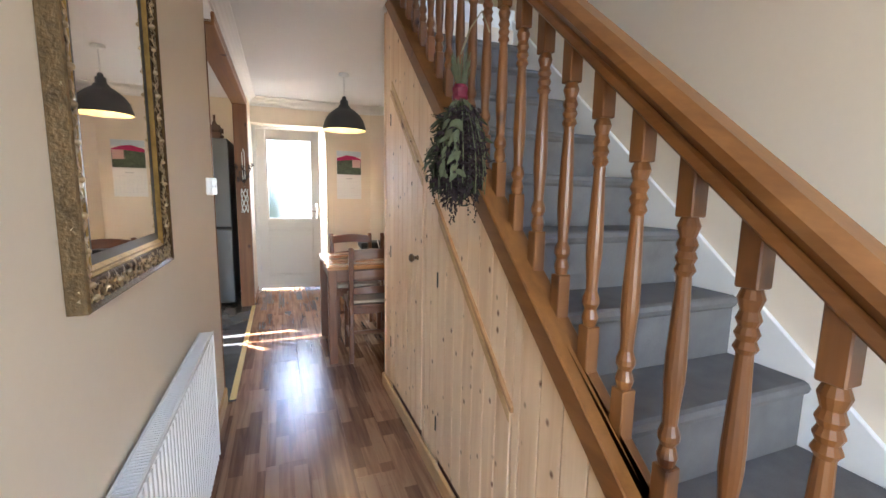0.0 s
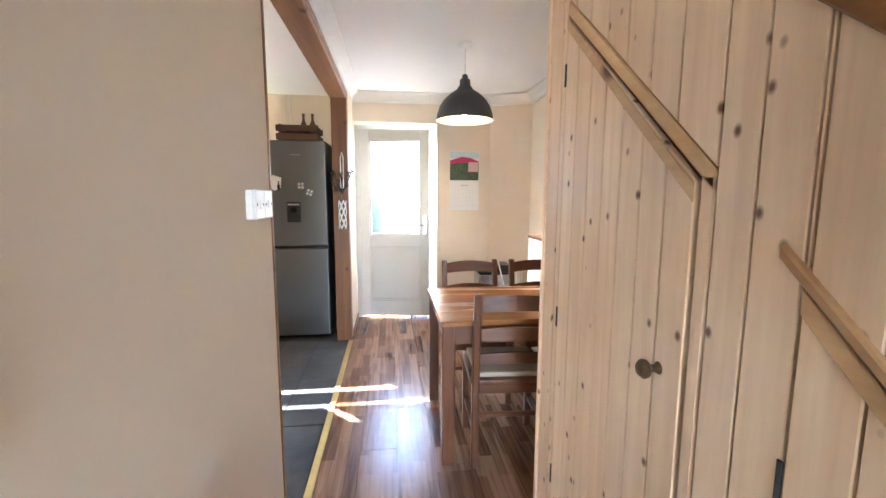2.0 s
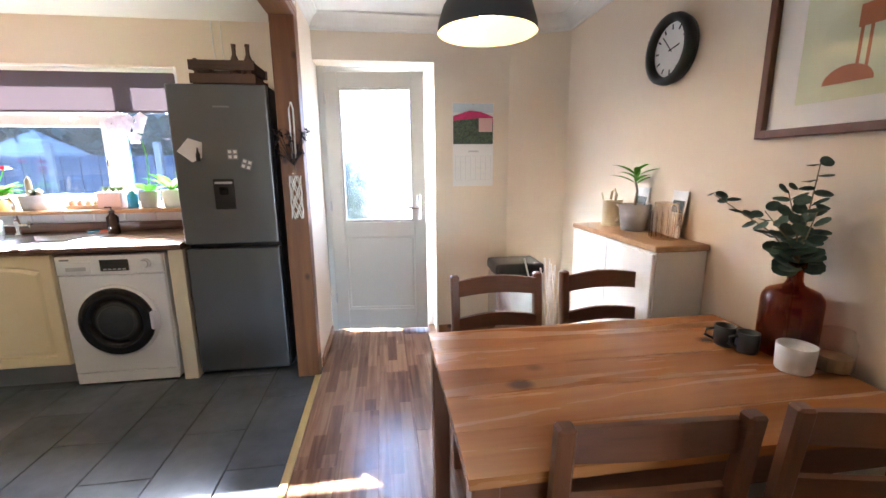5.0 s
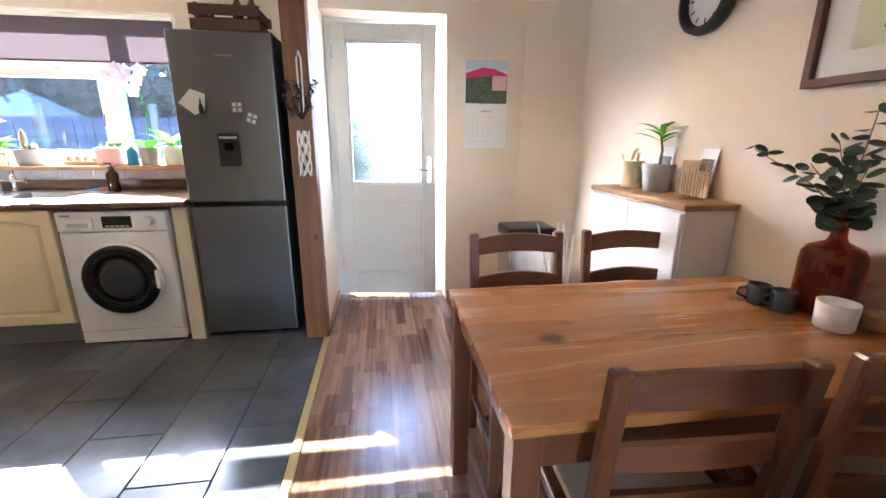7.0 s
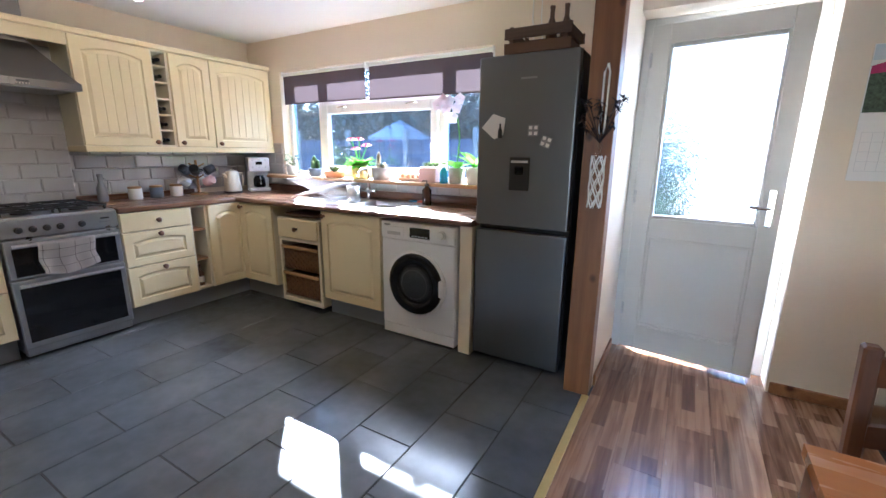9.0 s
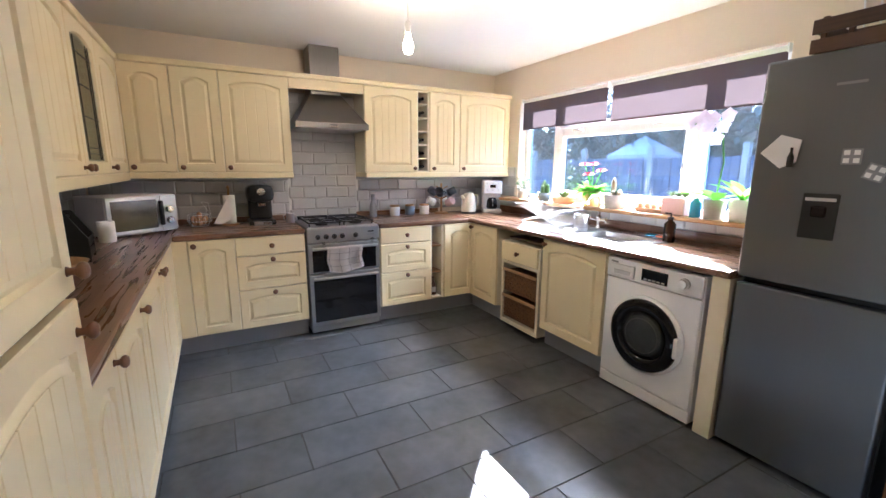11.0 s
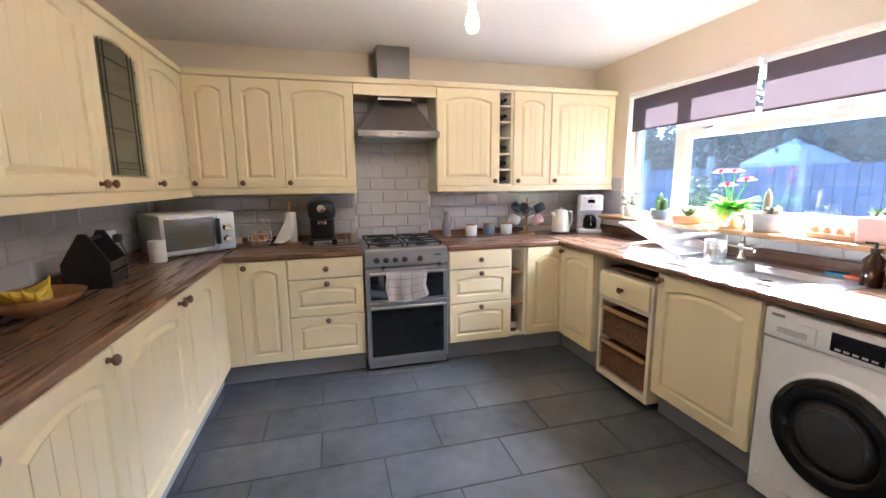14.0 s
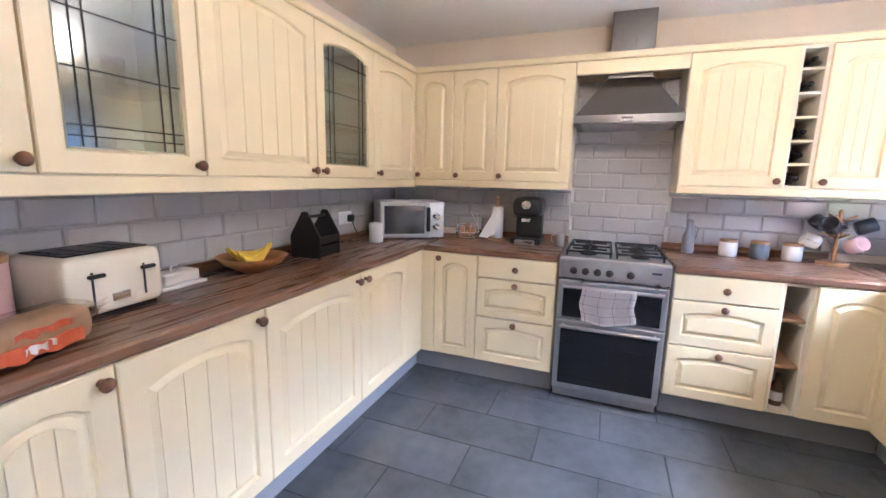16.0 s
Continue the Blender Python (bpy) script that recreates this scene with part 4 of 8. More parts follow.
def cupboard(label, y0, y1, topf, knob, hinges, bw=0.089):
    c = thing("cupboard_door", label, "cupboard door")
    n = max(2, round((y1 - y0) / bw))
    for i in range(n):
        plank(c, y0 + 0.007 + (y1 - y0 - 0.01) * i / n, y0 + 0.007 + (y1 - y0 - 0.01) * (i + 1) / n, lambda y: 0.09, lambda y: topf(y) - 0.006, PX - 0.002, 0.016)
    part("ledge", prism([(y0 + 0.006, topf(y0) - 0.04), (y1 - 0.006, topf(y1) - 0.04), (y1 - 0.006, topf(y1) - 0.004), (y0 + 0.006, topf(y0) - 0.004)], PX - 0.007, PX - 0.003, "yz", 0.002), M_PINEY, c)
    if knob:
        part("knob", lathe([(0.014, 0), (0.008, 0.008), (0.008, 0.018), (0.02, 0.028), (0.021, 0.036), (0.014, 0.044), (0.002, 0.046)], (0, 0, 0), 16), M_IRONBR, c, "antique brass knob").matrix_basis = pose(PX - 0.002, knob[0], knob[1], 0, -90, 0)
    for y, z in hinges:
        part("hinge", box((PX - 0.005, y - 0.005, z - 0.035), (PX - 0.001, y + 0.005, z + 0.035), 0.001), M_IRON, c)
    return c


cupboard("tall pine cupboard door with a sloping head", D1[0], D1[1], D1T, (2.03, 0.975), [(2.572, 0.35), (2.572, 0.93), (2.572, 1.72)])
cupboard("low pine cupboard door with a sloping head", D2[0], D2[1], D2T, None, [(1.745, 0.92), (1.745, 0.25)])

# ---- hall things ----
mr = thing("mirror", "gilt-framed wall mirror with carved leaf moulding", "mirror", pose(HALL, 0, 0))
MY0, MY1, MZ0, MZ1 = 0.97, 1.6, 1.072, 2.12


def picture_ring(y0, y1, z0, z1, prof):
    """A mitred frame: prof is (inset, proud) pairs."""
    bm = bmesh.new()
    loops = []
    for i, p in prof:
        loops.append([bm.verts.new((p, y, z)) for y, z in ((y0 + i, z0 + i), (y1 - i, z0 + i), (y1 - i, z1 - i), (y0 + i, z1 - i))])
    for a, b in zip(loops, loops[1:]):
        for k in range(4):
            bm.faces.new((a[k], a[(k + 1) % 4], b[(k + 1) % 4], b[k]))
    bmesh.ops.recalc_face_normals(bm, faces=bm.faces[:])
    return bm


part("outer_moulding", picture_ring(MY0, MY1, MZ0, MZ1, [(0, 0.001), (0, 0.032), (0.003, 0.036), (0.007, 0.034), (0.012, 0.029), (0.026, 0.026), (0.04, 0.022), (0.05, 0.022), (0.054, 0.02), (0.054, 0.004)]), M_DGILT, mr, "dark bronze carved moulding")
part("gilt_slip", picture_ring(MY0 + 0.054, MY1 - 0.054, MZ0 + 0.054, MZ1 - 0.054, [(0, 0.004), (0, 0.02), (0.004, 0.023), (0.009, 0.018), (0.014, 0.02), (0.022, 0.014), (0.022, 0.004)]), M_GILT, mr, "bright gilt slip")
part("black_slip", picture_ring(MY0 + 0.076, MY1 - 0.076, MZ0 + 0.076, MZ1 - 0.076, [(0, 0.004), (0, 0.0145), (0.02, 0.0128), (0.02, 0.004)]), M_BLACK, mr, "black inner slip")
part("glass", box((0.008, MY0 + 0.094, MZ0 + 0.094), (0.0125, MY1 - 0.094, MZ1 - 0.094)), M_MIRROR, mr, "silvered mirror glass")
# scrolling carved leaves, buds and stems along each side
cv, bud = bmesh.new(), bmesh.new()
r = random.Random(7)
per = [(MY0, MY1, MZ0, 1, 0), (MY0, MY1, MZ1, -1, 0), (MZ0, MZ1, MY0, 1, 1), (MZ0, MZ1, MY1, -1, 1)]
for a, b, c, inw, up in per:
    put = lambda s, o, h: (h, s, c + inw * o) if not up else (h, c + inw * o, s)
    n = int((b - a - 0.03) / 0.021)
    stem = []
    for i in range(n * 4 + 1):
        s_ = a + 0.015 + (b - a - 0.03) * i / (n * 4)
        stem.append(put(s_, 0.028 + 0.012 * math.sin(i * 0.75), 0.0275))
    tube(stem, 0.0022, cv, 5)
    for i in range(n):
        s0 = a + 0.015 + (b - a - 0.03) * (i + 0.5) / n
        for q in range(5):
            ang = radians(r.uniform(-75, 75) + (180 if r.random() < 0.35 else 0))
            o = r.uniform(0.012, 0.044)
            p = put(s0 + r.uniform(-0.01, 0.01), o, 0.0295 - 0.17 * (o - 0.012))
            w = (r.uniform(0.05, 0.35), math.cos(ang), inw * math.sin(ang)) if not up else (r.uniform(0.05, 0.35), inw * math.sin(ang), math.cos(ang))
            leaf(cv, p, w, (1, 0, 0), r.uniform(0.017, 0.027), r.uniform(0.008, 0.013), 0.45, 4)
        if i % 3 == 1:
            o = 0.028 + r.uniform(-0.008, 0.008)
            ball(put(s0, o, 0.028), r.uniform(0.0065, 0.0095), bud, 0.8, 10, 6)
part("carving", cv, M_CARVE, mr, "dense carved leaves in dark gilt", True)
tagged(part("carved_buds", bud, M_CARVE, mr, "", True), "worn gilt carved buds", kind="stuff")

rad = thing("radiator", "white flat panel radiator with top grille", "radiator", pose(HALL, 0.705, -0.022))
RL = 1.35
sheet = [(0.05, 0.0), (0.05, RL), (0.058, RL)]
for i in reversed(range(int((RL - 0.06) / 0.033))):
    y = 0.034 + i * 0.033
    sheet += [(0.0585, y + 0.026), (0.066, y + 0.02), (0.066, y + 0.005), (0.0585, y)]
sheet += [(0.058, 0.0)]
rb = prism(sheet, 0.135, 0.69, "xy")
part("panel", rb, M_WHITE, rad)
part("side_cover", box((0.012, -0.004, 0.13), (0.066, 0.0, 0.705)), M_WHITE, rad)
part("side_cover", box((0.012, RL, 0.13), (0.066, RL + 0.004, 0.705)), M_WHITE, rad)
gr = box((0.012, 0, 0.70), (0.018, RL, 0.708))
box((0.06, 0, 0.70), (0.067, RL, 0.708), 0, gr)
for i in range(int(RL / 0.012)):
    box((0.018, i * 0.012, 0.701), (0.06, i * 0.012 + 0.0045, 0.706), 0, gr)
part("top_grille", gr, M_WHITE, rad)
# Solid grey box under the grille stands in for the shade between its slats.
part("convector", box((0.02, 0.012, 0.2), (0.048, RL - 0.012, 0.694)), M_GREY, rad, "grey box added to darken the grille slots")
part("back_panel", box((0.001, 0.02, 0.13), (0.012, RL - 0.02, 0.69)), M_GREY, rad)
for y in (0.05, RL - 0.05):
    part("pipe", lathe([(0.008, 0.022), (0.008, 0.16)], (0.04, y, 0), 8), M_CHROME, rad)

sw = thing("light_switch", "white plastic double light switch on a deep surface box", "light switch", pose(HALL, 2.535, 1.31))
part("back_box", box((0, 0.001, -0.046), (0.022, 0.176, 0.044), 0.004), M_APPL, sw)
for k in range(2):
    part("plate", box((0.0222, 0.003 + k * 0.0865, -0.045), (0.03, 0.0865 + k * 0.0865, 0.045), 0.003), M_APPL, sw)
    part("rocker", box((0.029, 0.036 + k * 0.0865, -0.013), (0.035, 0.052 + k * 0.0865, 0.013), 0.002), M_APPL, sw)
    for s_ in (0.015, 0.074):
        part("screw", lathe([(0.0045, 0), (0.0045, 0.0015)], (0.0295, s_ + k * 0.0865, 0), 8, None, "x"), M_GREY, sw)

# hanging bunch of dried flowers tied to the spindles
bq = thing("dried_bouquet", "hanging bunch of dried flowers tied with crimson ribbon", "dried flowers", pose(0.785, 1.36, 1.615))
r = random.Random(21)
sk, gr_, dk, sage, seeds = bmesh.new(), bmesh.new(), bmesh.new(), bmesh.new(), bmesh.new()


def hang(a, k, L, bow):
    """A drooping stalk from the knot: bows outwards, then hangs."""
    ex, ey = math.cos(a) * 0.075 * k, math.sin(a) * 0.115 * k
    return [Vector((ex * q ** 0.5 * (1 + bow * q * (1 - q)), ey * q ** 0.5 * (1 + bow * q * (1 - q)), -L * q)) for q in (0, 0.15, 0.35, 0.6, 0.8, 1.0)]


def along(pts, t):
    u = t * (len(pts) - 1)
    i = min(int(u), len(pts) - 2)
    return pts[i].lerp(pts[i + 1], u - i)


for i in range(64):
    a, k, L = r.uniform(0, 6.28), r.uniform(0.25, 1), r.uniform(0.2, 0.35)
    pts = hang(a, k, L, r.uniform(0, 0.8))
    tube([(math.cos(a) * 0.03, math.sin(a) * 0.035, r.uniform(0.06, 0.13))] + [tuple(p) for p in pts], 0.0013, sk, 4)
    purple = math.sin(a) < -0.1 if i % 4 else i % 8 == 0
    tgt = dk if purple else gr_
    for j in range(95):
        p = along(pts, r.uniform(0.28, 1.0)) + Vector((r.gauss(0, 0.011), r.gauss(0, 0.011), r.gauss(0, 0.008)))
        leaf(tgt, p, (r.gauss(0, 0.55), r.gauss(0, 0.55), r.uniform(-1.3, 0.1)), (r.uniform(-1, 1), r.uniform(-1, 1), 0.3), r.uniform(0.012, 0.034), r.uniform(0.005, 0.014), r.uniform(-0.8, 1.0), 2)
    if i % 5 == 0:
        for j in range(14):
            p = along(pts, r.uniform(0.3, 0.8))
            leaf(sage, p + Vector((math.cos(a), math.sin(a), 0)) * 0.015, (math.cos(a) * 0.6 + r.gauss(0, 0.4), math.sin(a) * 0.6 + r.gauss(0, 0.4), -0.8), (math.cos(a), math.sin(a), 0.4), r.uniform(0.035, 0.06), r.uniform(0.014, 0.024), r.uniform(-0.3, 0.6), 4)
    if i % 9 == 0:
        for j in range(16):
            ball(tuple(along(pts, 1.0) + Vector((r.gauss(0, 0.003), r.gauss(0, 0.003), 0.02 - 0.007 * j))), r.uniform(0.0025, 0.0045), seeds, 1, 6, 4)
for i in range(16):
    a = r.uniform(0, 6.28)
    pts = hang(a, 1.05, r.uniform(0.22, 0.34), 0.9)
    tube([tuple(p) for p in pts], 0.0019, sk, 4)
tagged(part("stalk_bundle", sk, M_SAGE, bq), "thin pale dried stalks", kind="stuff")
part("dried_foliage", gr_, M_DRY, bq)
part("dark_flower_mass", dk, M_DRY2, bq)
part("sage_leaves", sage, M_SAGE, bq, "pale grey-green dried leaves", True)
tagged(part("seed_strings", seeds, M_DRY2, bq), "dark dried seed strings", kind="stuff")
part("ribbon", lathe([(0.02, -0.024), (0.026, -0.014), (0.023, 0.0), (0.026, 0.014), (0.02, 0.026)], (0, 0, 0), 14), M_RIBBON, bq)
part("loop", tube([(0, 0, 0.12), (0.03, 0, 0.2), (0.07, 0, 0.26), (0.1, 0, 0.2)], 0.003), M_STALK, bq)

# ---- kitchen units ----
def swell(t):
    """Shape of a door head: short shoulders, then a low flattened curve."""
    return math.sin(math.pi * min(1, max(0, (t - 0.05) / 0.9))) ** 0.6


def arch(w, h, i, rise, k=15):
    """A loop inset by i in a w x h rectangle, with a cathedral head of that rise (0: square)."""
    x0, x1, z0, z1 = i, w - i, i, h - i
    pts = [(x0, z0), (x1, z0)]
    for j in range(k + 1):
        t = j / k
        pts.append((x1 + (x0 - x1) * t, z1 - rise * (1 - swell(t))))
    return pts


def flat_loop(w, h, k=15):
    return [(0, 0), (w, 0)] + [(w - w * j / k, h) for j in range(k + 1)]


def front(w, h, rise=0.05, inset=0.062, thick=0.02, glazed=False, sunk=False):
    """A routed cabinet front in the xz plane, its face at y=0 and its back at y=thick."""
    bm = bmesh.new()
    e = 0.004
    spec = [(flat_loop(w, h), thick), (flat_loop(w, h), e), ([(min(max(x, e), w - e), min(max(z, e), h - e)) for x, z in flat_loop(w, h)], 0.0), (arch(w, h, inset, rise), 0.0), (arch(w, h, inset + 0.006, rise), 0.012)]
    if glazed:
        spec += [(arch(w, h, inset + 0.012, rise), 0.012), (arch(w, h, inset + 0.014, rise), thick)]
    else:
        spec += [(arch(w, h, inset + 0.013, rise), 0.012), (arch(w, h, inset + 0.03, rise), 0.004 if sunk else 0.0005)]
    loops = [[bm.verts.new((x, y, z)) for x, z in lp] for lp, y in spec]
    n = len(loops[0])
    for a, b in zip(loops, loops[1:]):
        for i in range(n):
            bm.faces.new((a[i], a[(i + 1) % n], b[(i + 1) % n], b[i]))
    if not glazed:
        bm.faces.new(loops[-1])
        bm.faces.new(loops[0][::-1])
    bmesh.ops.recalc_face_normals(bm, faces=bm.faces[:])
    return bm


def knob_bm():
    return lathe([(0.011, 0), (0.008, 0.006), (0.009, 0.014), (0.018, 0.022), (0.019, 0.029), (0.013, 0.036), (0.002, 0.038)], (0, 0, 0), 14, None, "y")


KNOB = part("knob_pattern", knob_bm(), M_KNOB)
knob_mesh = KNOB.data
bpy.data.objects.remove(KNOB)


def knob(parent, x, z, y=0.0):
    k = new("knob", knob_mesh)
    k.parent = parent
    k.matrix_basis = pose(x, y, z)
    for p in k.data.polygons:
        p.use_smooth = True
    return k


def door_on(unit, x, z, w, h, knob_at, rise=0.05, bead=0, glazed=False, inset=0.062):
    d = part("door", front(w - 0.006, h - 0.006, rise, inset, 0.02, glazed, bool(bead)), M_CREAM, unit)
    d.matrix_basis = pose(x + 0.003, -0.02, z + 0.003)
    if knob_at:
        knob(d, knob_at[0], knob_at[1])
    if bead:
        i, ww, hh = inset + 0.031, w - 0.006, h - 0.006
        step = (ww - 2 * i) / bead
        head = lambda q: hh - i - rise * (1 - swell((ww - i - q) / (ww - 2 * i)))
        for j in range(bead):
            a, b = i + j * step + (0.0013 if j else 0), i + (j + 1) * step - (0.0013 if j < bead - 1 else 0)
            part("bead_board", prism([(a, i), (b, i)] + [(b + (a - b) * q / 3, head(b + (a - b) * q / 3)) for q in range(4)], 0.0, 0.0042, "xz", 0.0012), M_CREAM, d)
    if glazed:
        g = part("pane", box((inset + 0.004, 0.012, inset + 0.004), (w - inset - 0.008, 0.015, h - inset - 0.004)), M_LEADGL, d, "clear cabinet glass")
        a0, a1, b0, b1 = inset + 0.014, w - inset - 0.018, inset + 0.014, h - inset - 0.03
        for t in (0.1, 0.2, 0.8, 0.9):
            part("lead_strip", box((a0 + (a1 - a0) * t - 0.0016, 0.009, b0), (a0 + (a1 - a0) * t + 0.0016, 0.012, b1)), M_IRON, d)
        for t in (0.05, 0.1, 0.36, 0.62, 0.88):
            part("lead_strip", box((a0, 0.0085, b0 + (b1 - b0) * t - 0.0016), (a1, 0.0115, b0 + (b1 - b0) * t + 0.0016)), M_IRON, d)
    return d


def carcass(unit, w, z0, z1, depth, openf=False):
    bm = bmesh.new()
    t = 0.016
    box((0, 0, z0), (t, depth, z1), 0, bm)
    box((w - t, 0, z0), (w, depth, z1), 0, bm)
    box((t, 0, z0), (w - t, depth, z0 + t), 0, bm)
    box((t, 0, z1 - t), (w - t, depth, z1), 0, bm)
    box((t, depth - 0.008, z0 + t), (w - t, depth, z1 - t), 0, bm)
    return part("carcass", bm, M_CARC, unit)


def west(y, front_x):
    return pose(front_x, y, 0, 0, 0, 90)


def north(x, front_y):
    return pose(x, front_y, 0)


def south(x, front_y):
    return pose(x, front_y, 0, 0, 0, 180)


BZ0, BZ1, UZ0, UZ1 = 0.15, 0.86, 1.33, 2.085


def base_door(m, w, label, kn="r", bead=0, depth=0.57, rise=0.032):
    u = thing("base_cabinet", label, "cabinet", m, "base cabinets")
    carcass(u, w, BZ0, BZ1, depth)
    door_on(u, 0, BZ0, w, BZ1 - BZ0, (0.035 if kn == "l" else w - 0.04, BZ1 - BZ0 - 0.04), rise, bead, False, min(0.062, w * 0.2))
    return u


def drawers(m, w, label):
    u = thing("drawer_unit", label, "drawers", m, "base cabinets")
    carcass(u, w, BZ0, BZ1, 0.57)
    for z0, z1, plain in ((0.72, 0.86, True), (0.46, 0.716, False), (0.152, 0.456, False)):
        if plain:
            d = part("drawer", box((0.002, -0.02, z0), (w - 0.002, 0, z1 - 0.002), 0.005), M_CREAM, u)
            knob(d, w / 2, (z0 + z1) / 2, -0.02)
        else:
            d = part("drawer", front(w - 0.004, z1 - z0 - 0.003, 0.02, 0.055), M_CREAM, u)
            d.matrix_basis = pose(0.002, -0.02, z0)
            knob(d, w / 2, z1 - z0 - 0.03)
    return u


def wall_door(m, w, label, kn="r", bead=0, glazed=False, rise=0.032, depth=0.3):
    u = thing("wall_cabinet", label, "wall cabinet", m, "wall cabinets")
    carcass(u, w, UZ0, UZ1, depth)
    door_on(u, 0, UZ0, w, UZ1 - UZ0, (0.035 if kn == "l" else w - 0.04, 0.035), rise, bead, glazed, min(0.062, w * 0.2))
    if glazed:
        part("shelf", box((0.017, 0.02, 1.6), (w - 0.017, depth - 0.01, 1.61)), M_JAR, u)
        part("shelf", box((0.017, 0.02, 1.85), (w - 0.017, depth - 0.01, 1.86)), M_JAR, u)
        for j in range(5):
            part("tumbler", lathe([(0.028, 0), (0.034, 0.1), (0.032, 0.1), (0.026, 0.006)], (0.08 + (w - 0.16) * j / 4, 0.13 + 0.05 * (j % 2), 1.347 + (0.264 if j % 2 else 0)), 12), M_JAR, u)
    return u


LB = "cream cabinet door with arched raised panel and wooden knob"
FX, UX = -3.2, -3.55
base_door(west(2.82, FX), 0.30, LB, "l")
drawers(west(3.12, FX), 0.5, "cream three-drawer unit beside the cooker")
drawers(west(4.245, FX), 0.49, "cream three-drawer unit beside the cooker")
base_door(west(4.875, FX), 0.345, LB, "r")
# open shelf slot between drawers and corner door
ns = thing("shelf_unit", "narrow open cream shelf unit with a bottle", "shelf unit", west(4.737, FX), "base cabinets")
carcass(ns, 0.136, BZ0, BZ1, 0.5)
for z in (0.4, 0.65):
    part("shelf", box((0.016, 0.01, z), (0.12, 0.48, z + 0.018), 0.002), M_OAKY, ns)
# run under the window
FN = 5.185
base_door(north(-3.18, FN), 0.43, LB, "l", 0, 0.55)
bu = thing("basket_unit", "cream unit with a drawer above two wicker baskets", "cabinet", north(-2.665, FN - 0.02), "base cabinets")
bb = bmesh.new()
for lo, hi in (((0, 0, 0.05), (0.025, 0.5, 0.77)), ((0.455, 0, 0.05), (0.48, 0.5, 0.77)), ((0.025, 0, 0.05), (0.455, 0.5, 0.085)), ((0.025, 0, 0.745), (0.455, 0.5, 0.77)), ((0.025, 0.0, 0.58), (0.455, 0.5, 0.605)), ((0.025, 0.47, 0.085), (0.455, 0.5, 0.58))):
    box(lo, hi, 0, bb)
part("carcass", bb, M_CARC, bu)
dd = part("drawer", box((0.012, -0.018, 0.612), (0.468, 0.0, 0.765), 0.005), M_CREAM, bu)
knob(dd, 0.24, 0.69, -0.018)
for z in (0.1, 0.33):
    bk = part("basket", box((0.03, 0.012, z), (0.45, 0.44, z + 0.19), 0.012), M_WICKER, bu, "brown wicker basket")
    wv = bmesh.new()
    for i in range(7):
        for j in range(14):
            box((0.034 + j * 0.0297, 0.008 + 0.003 * ((i + j) % 2), z + 0.01 + i * 0.025), (0.06 + j * 0.0297, 0.014, z + 0.03 + i * 0.025), 0, wv)
    part("weave", wv, M_WICKER, bk)
    part("handle_rail", box((0.03, -0.012, z + 0.185), (0.45, 0.006, z + 0.212), 0.004), M_OAK, bk, "pale wooden basket rail")
part("tray", box((0.05, 0.03, 0.79), (0.44, 0.4, 0.81), 0.006), M_DARKWOOD, bu)
base_door(north(-2.165, FN), 0.585, "wide cream appliance door with arched panel", "l", 0, 0.5)
setting(part("trim_end_panel", box((-0.935, FN - 0.02, 0), (-0.85, NW, 0.86), 0.002), M_CARC), "cream end panel beside the fridge", "panel")
# long run opposite the window
FS = 2.71
for x0, w, kn, bd in ((-2.42, 0.54, "l", 4), (-1.78, 0.64, "r", 5), (-1.275, 0.505, "r", 4), (-0.95, 0.325, "r", 3)):
    base_door(south(x0, FS), w, "cream cabinet door with arched bead-board panel", kn, bd, 0.53)
setting(part("trim_corner_filler", box((-3.2, FS - 0.02, BZ0), (-2.96, FS + 0.018, BZ1), 0.003), M_CREAM), "cream corner filler panel", "panel")
setting(part("trim_corner_post", box((-3.225, FS + 0.019, BZ0), (-3.182, 2.82, BZ1), 0.003), M_CREAM), "cream corner filler panel", "panel")
# tall larder
tl = thing("larder_unit", "tall cream larder with two bead-board doors", "larder", south(-0.35, 2.73), "")
carcass(tl, 0.59, 0.15, 2.2, 0.54)
door_on(tl, 0, 0.15, 0.59, 0.955, (0.545, 0.885), 0.034, 6)
door_on(tl, 0, 1.115, 0.59, 1.08, (0.545, 0.05), 0.034, 6)
setting(part("trim_larder_filler", box((-0.35, SW, 0), (-0.215, 2.73, CEIL), 0.002), M_CREAM), "cream filler beside the larder", "panel")
# wall units
for y, w, kn, bd in ((2.5, 0.3, "l", 0), (2.8, 0.315, "l", 0), (3.115, 0.505, "l", 4), (4.25, 0.52, "r", 5), (4.9, 0.34, "l", 3), (5.24, 0.62, "l", 6)):
    wall_door(west(y, UX), w, "cream wall cabinet with arched panel door", kn, bd)
wr = thing("wine_rack", "narrow cream wine rack with a few bottles", "wine rack", west(4.77, UX), "wall cabinets")
carcass(wr, 0.13, UZ0, UZ1, 0.3)
for j in range(1, 6):
    part("shelf", box((0.016, 0.002, UZ0 + j * 0.126), (0.114, 0.29, UZ0 + j * 0.126 + 0.014), 0.002), M_CARC, wr)
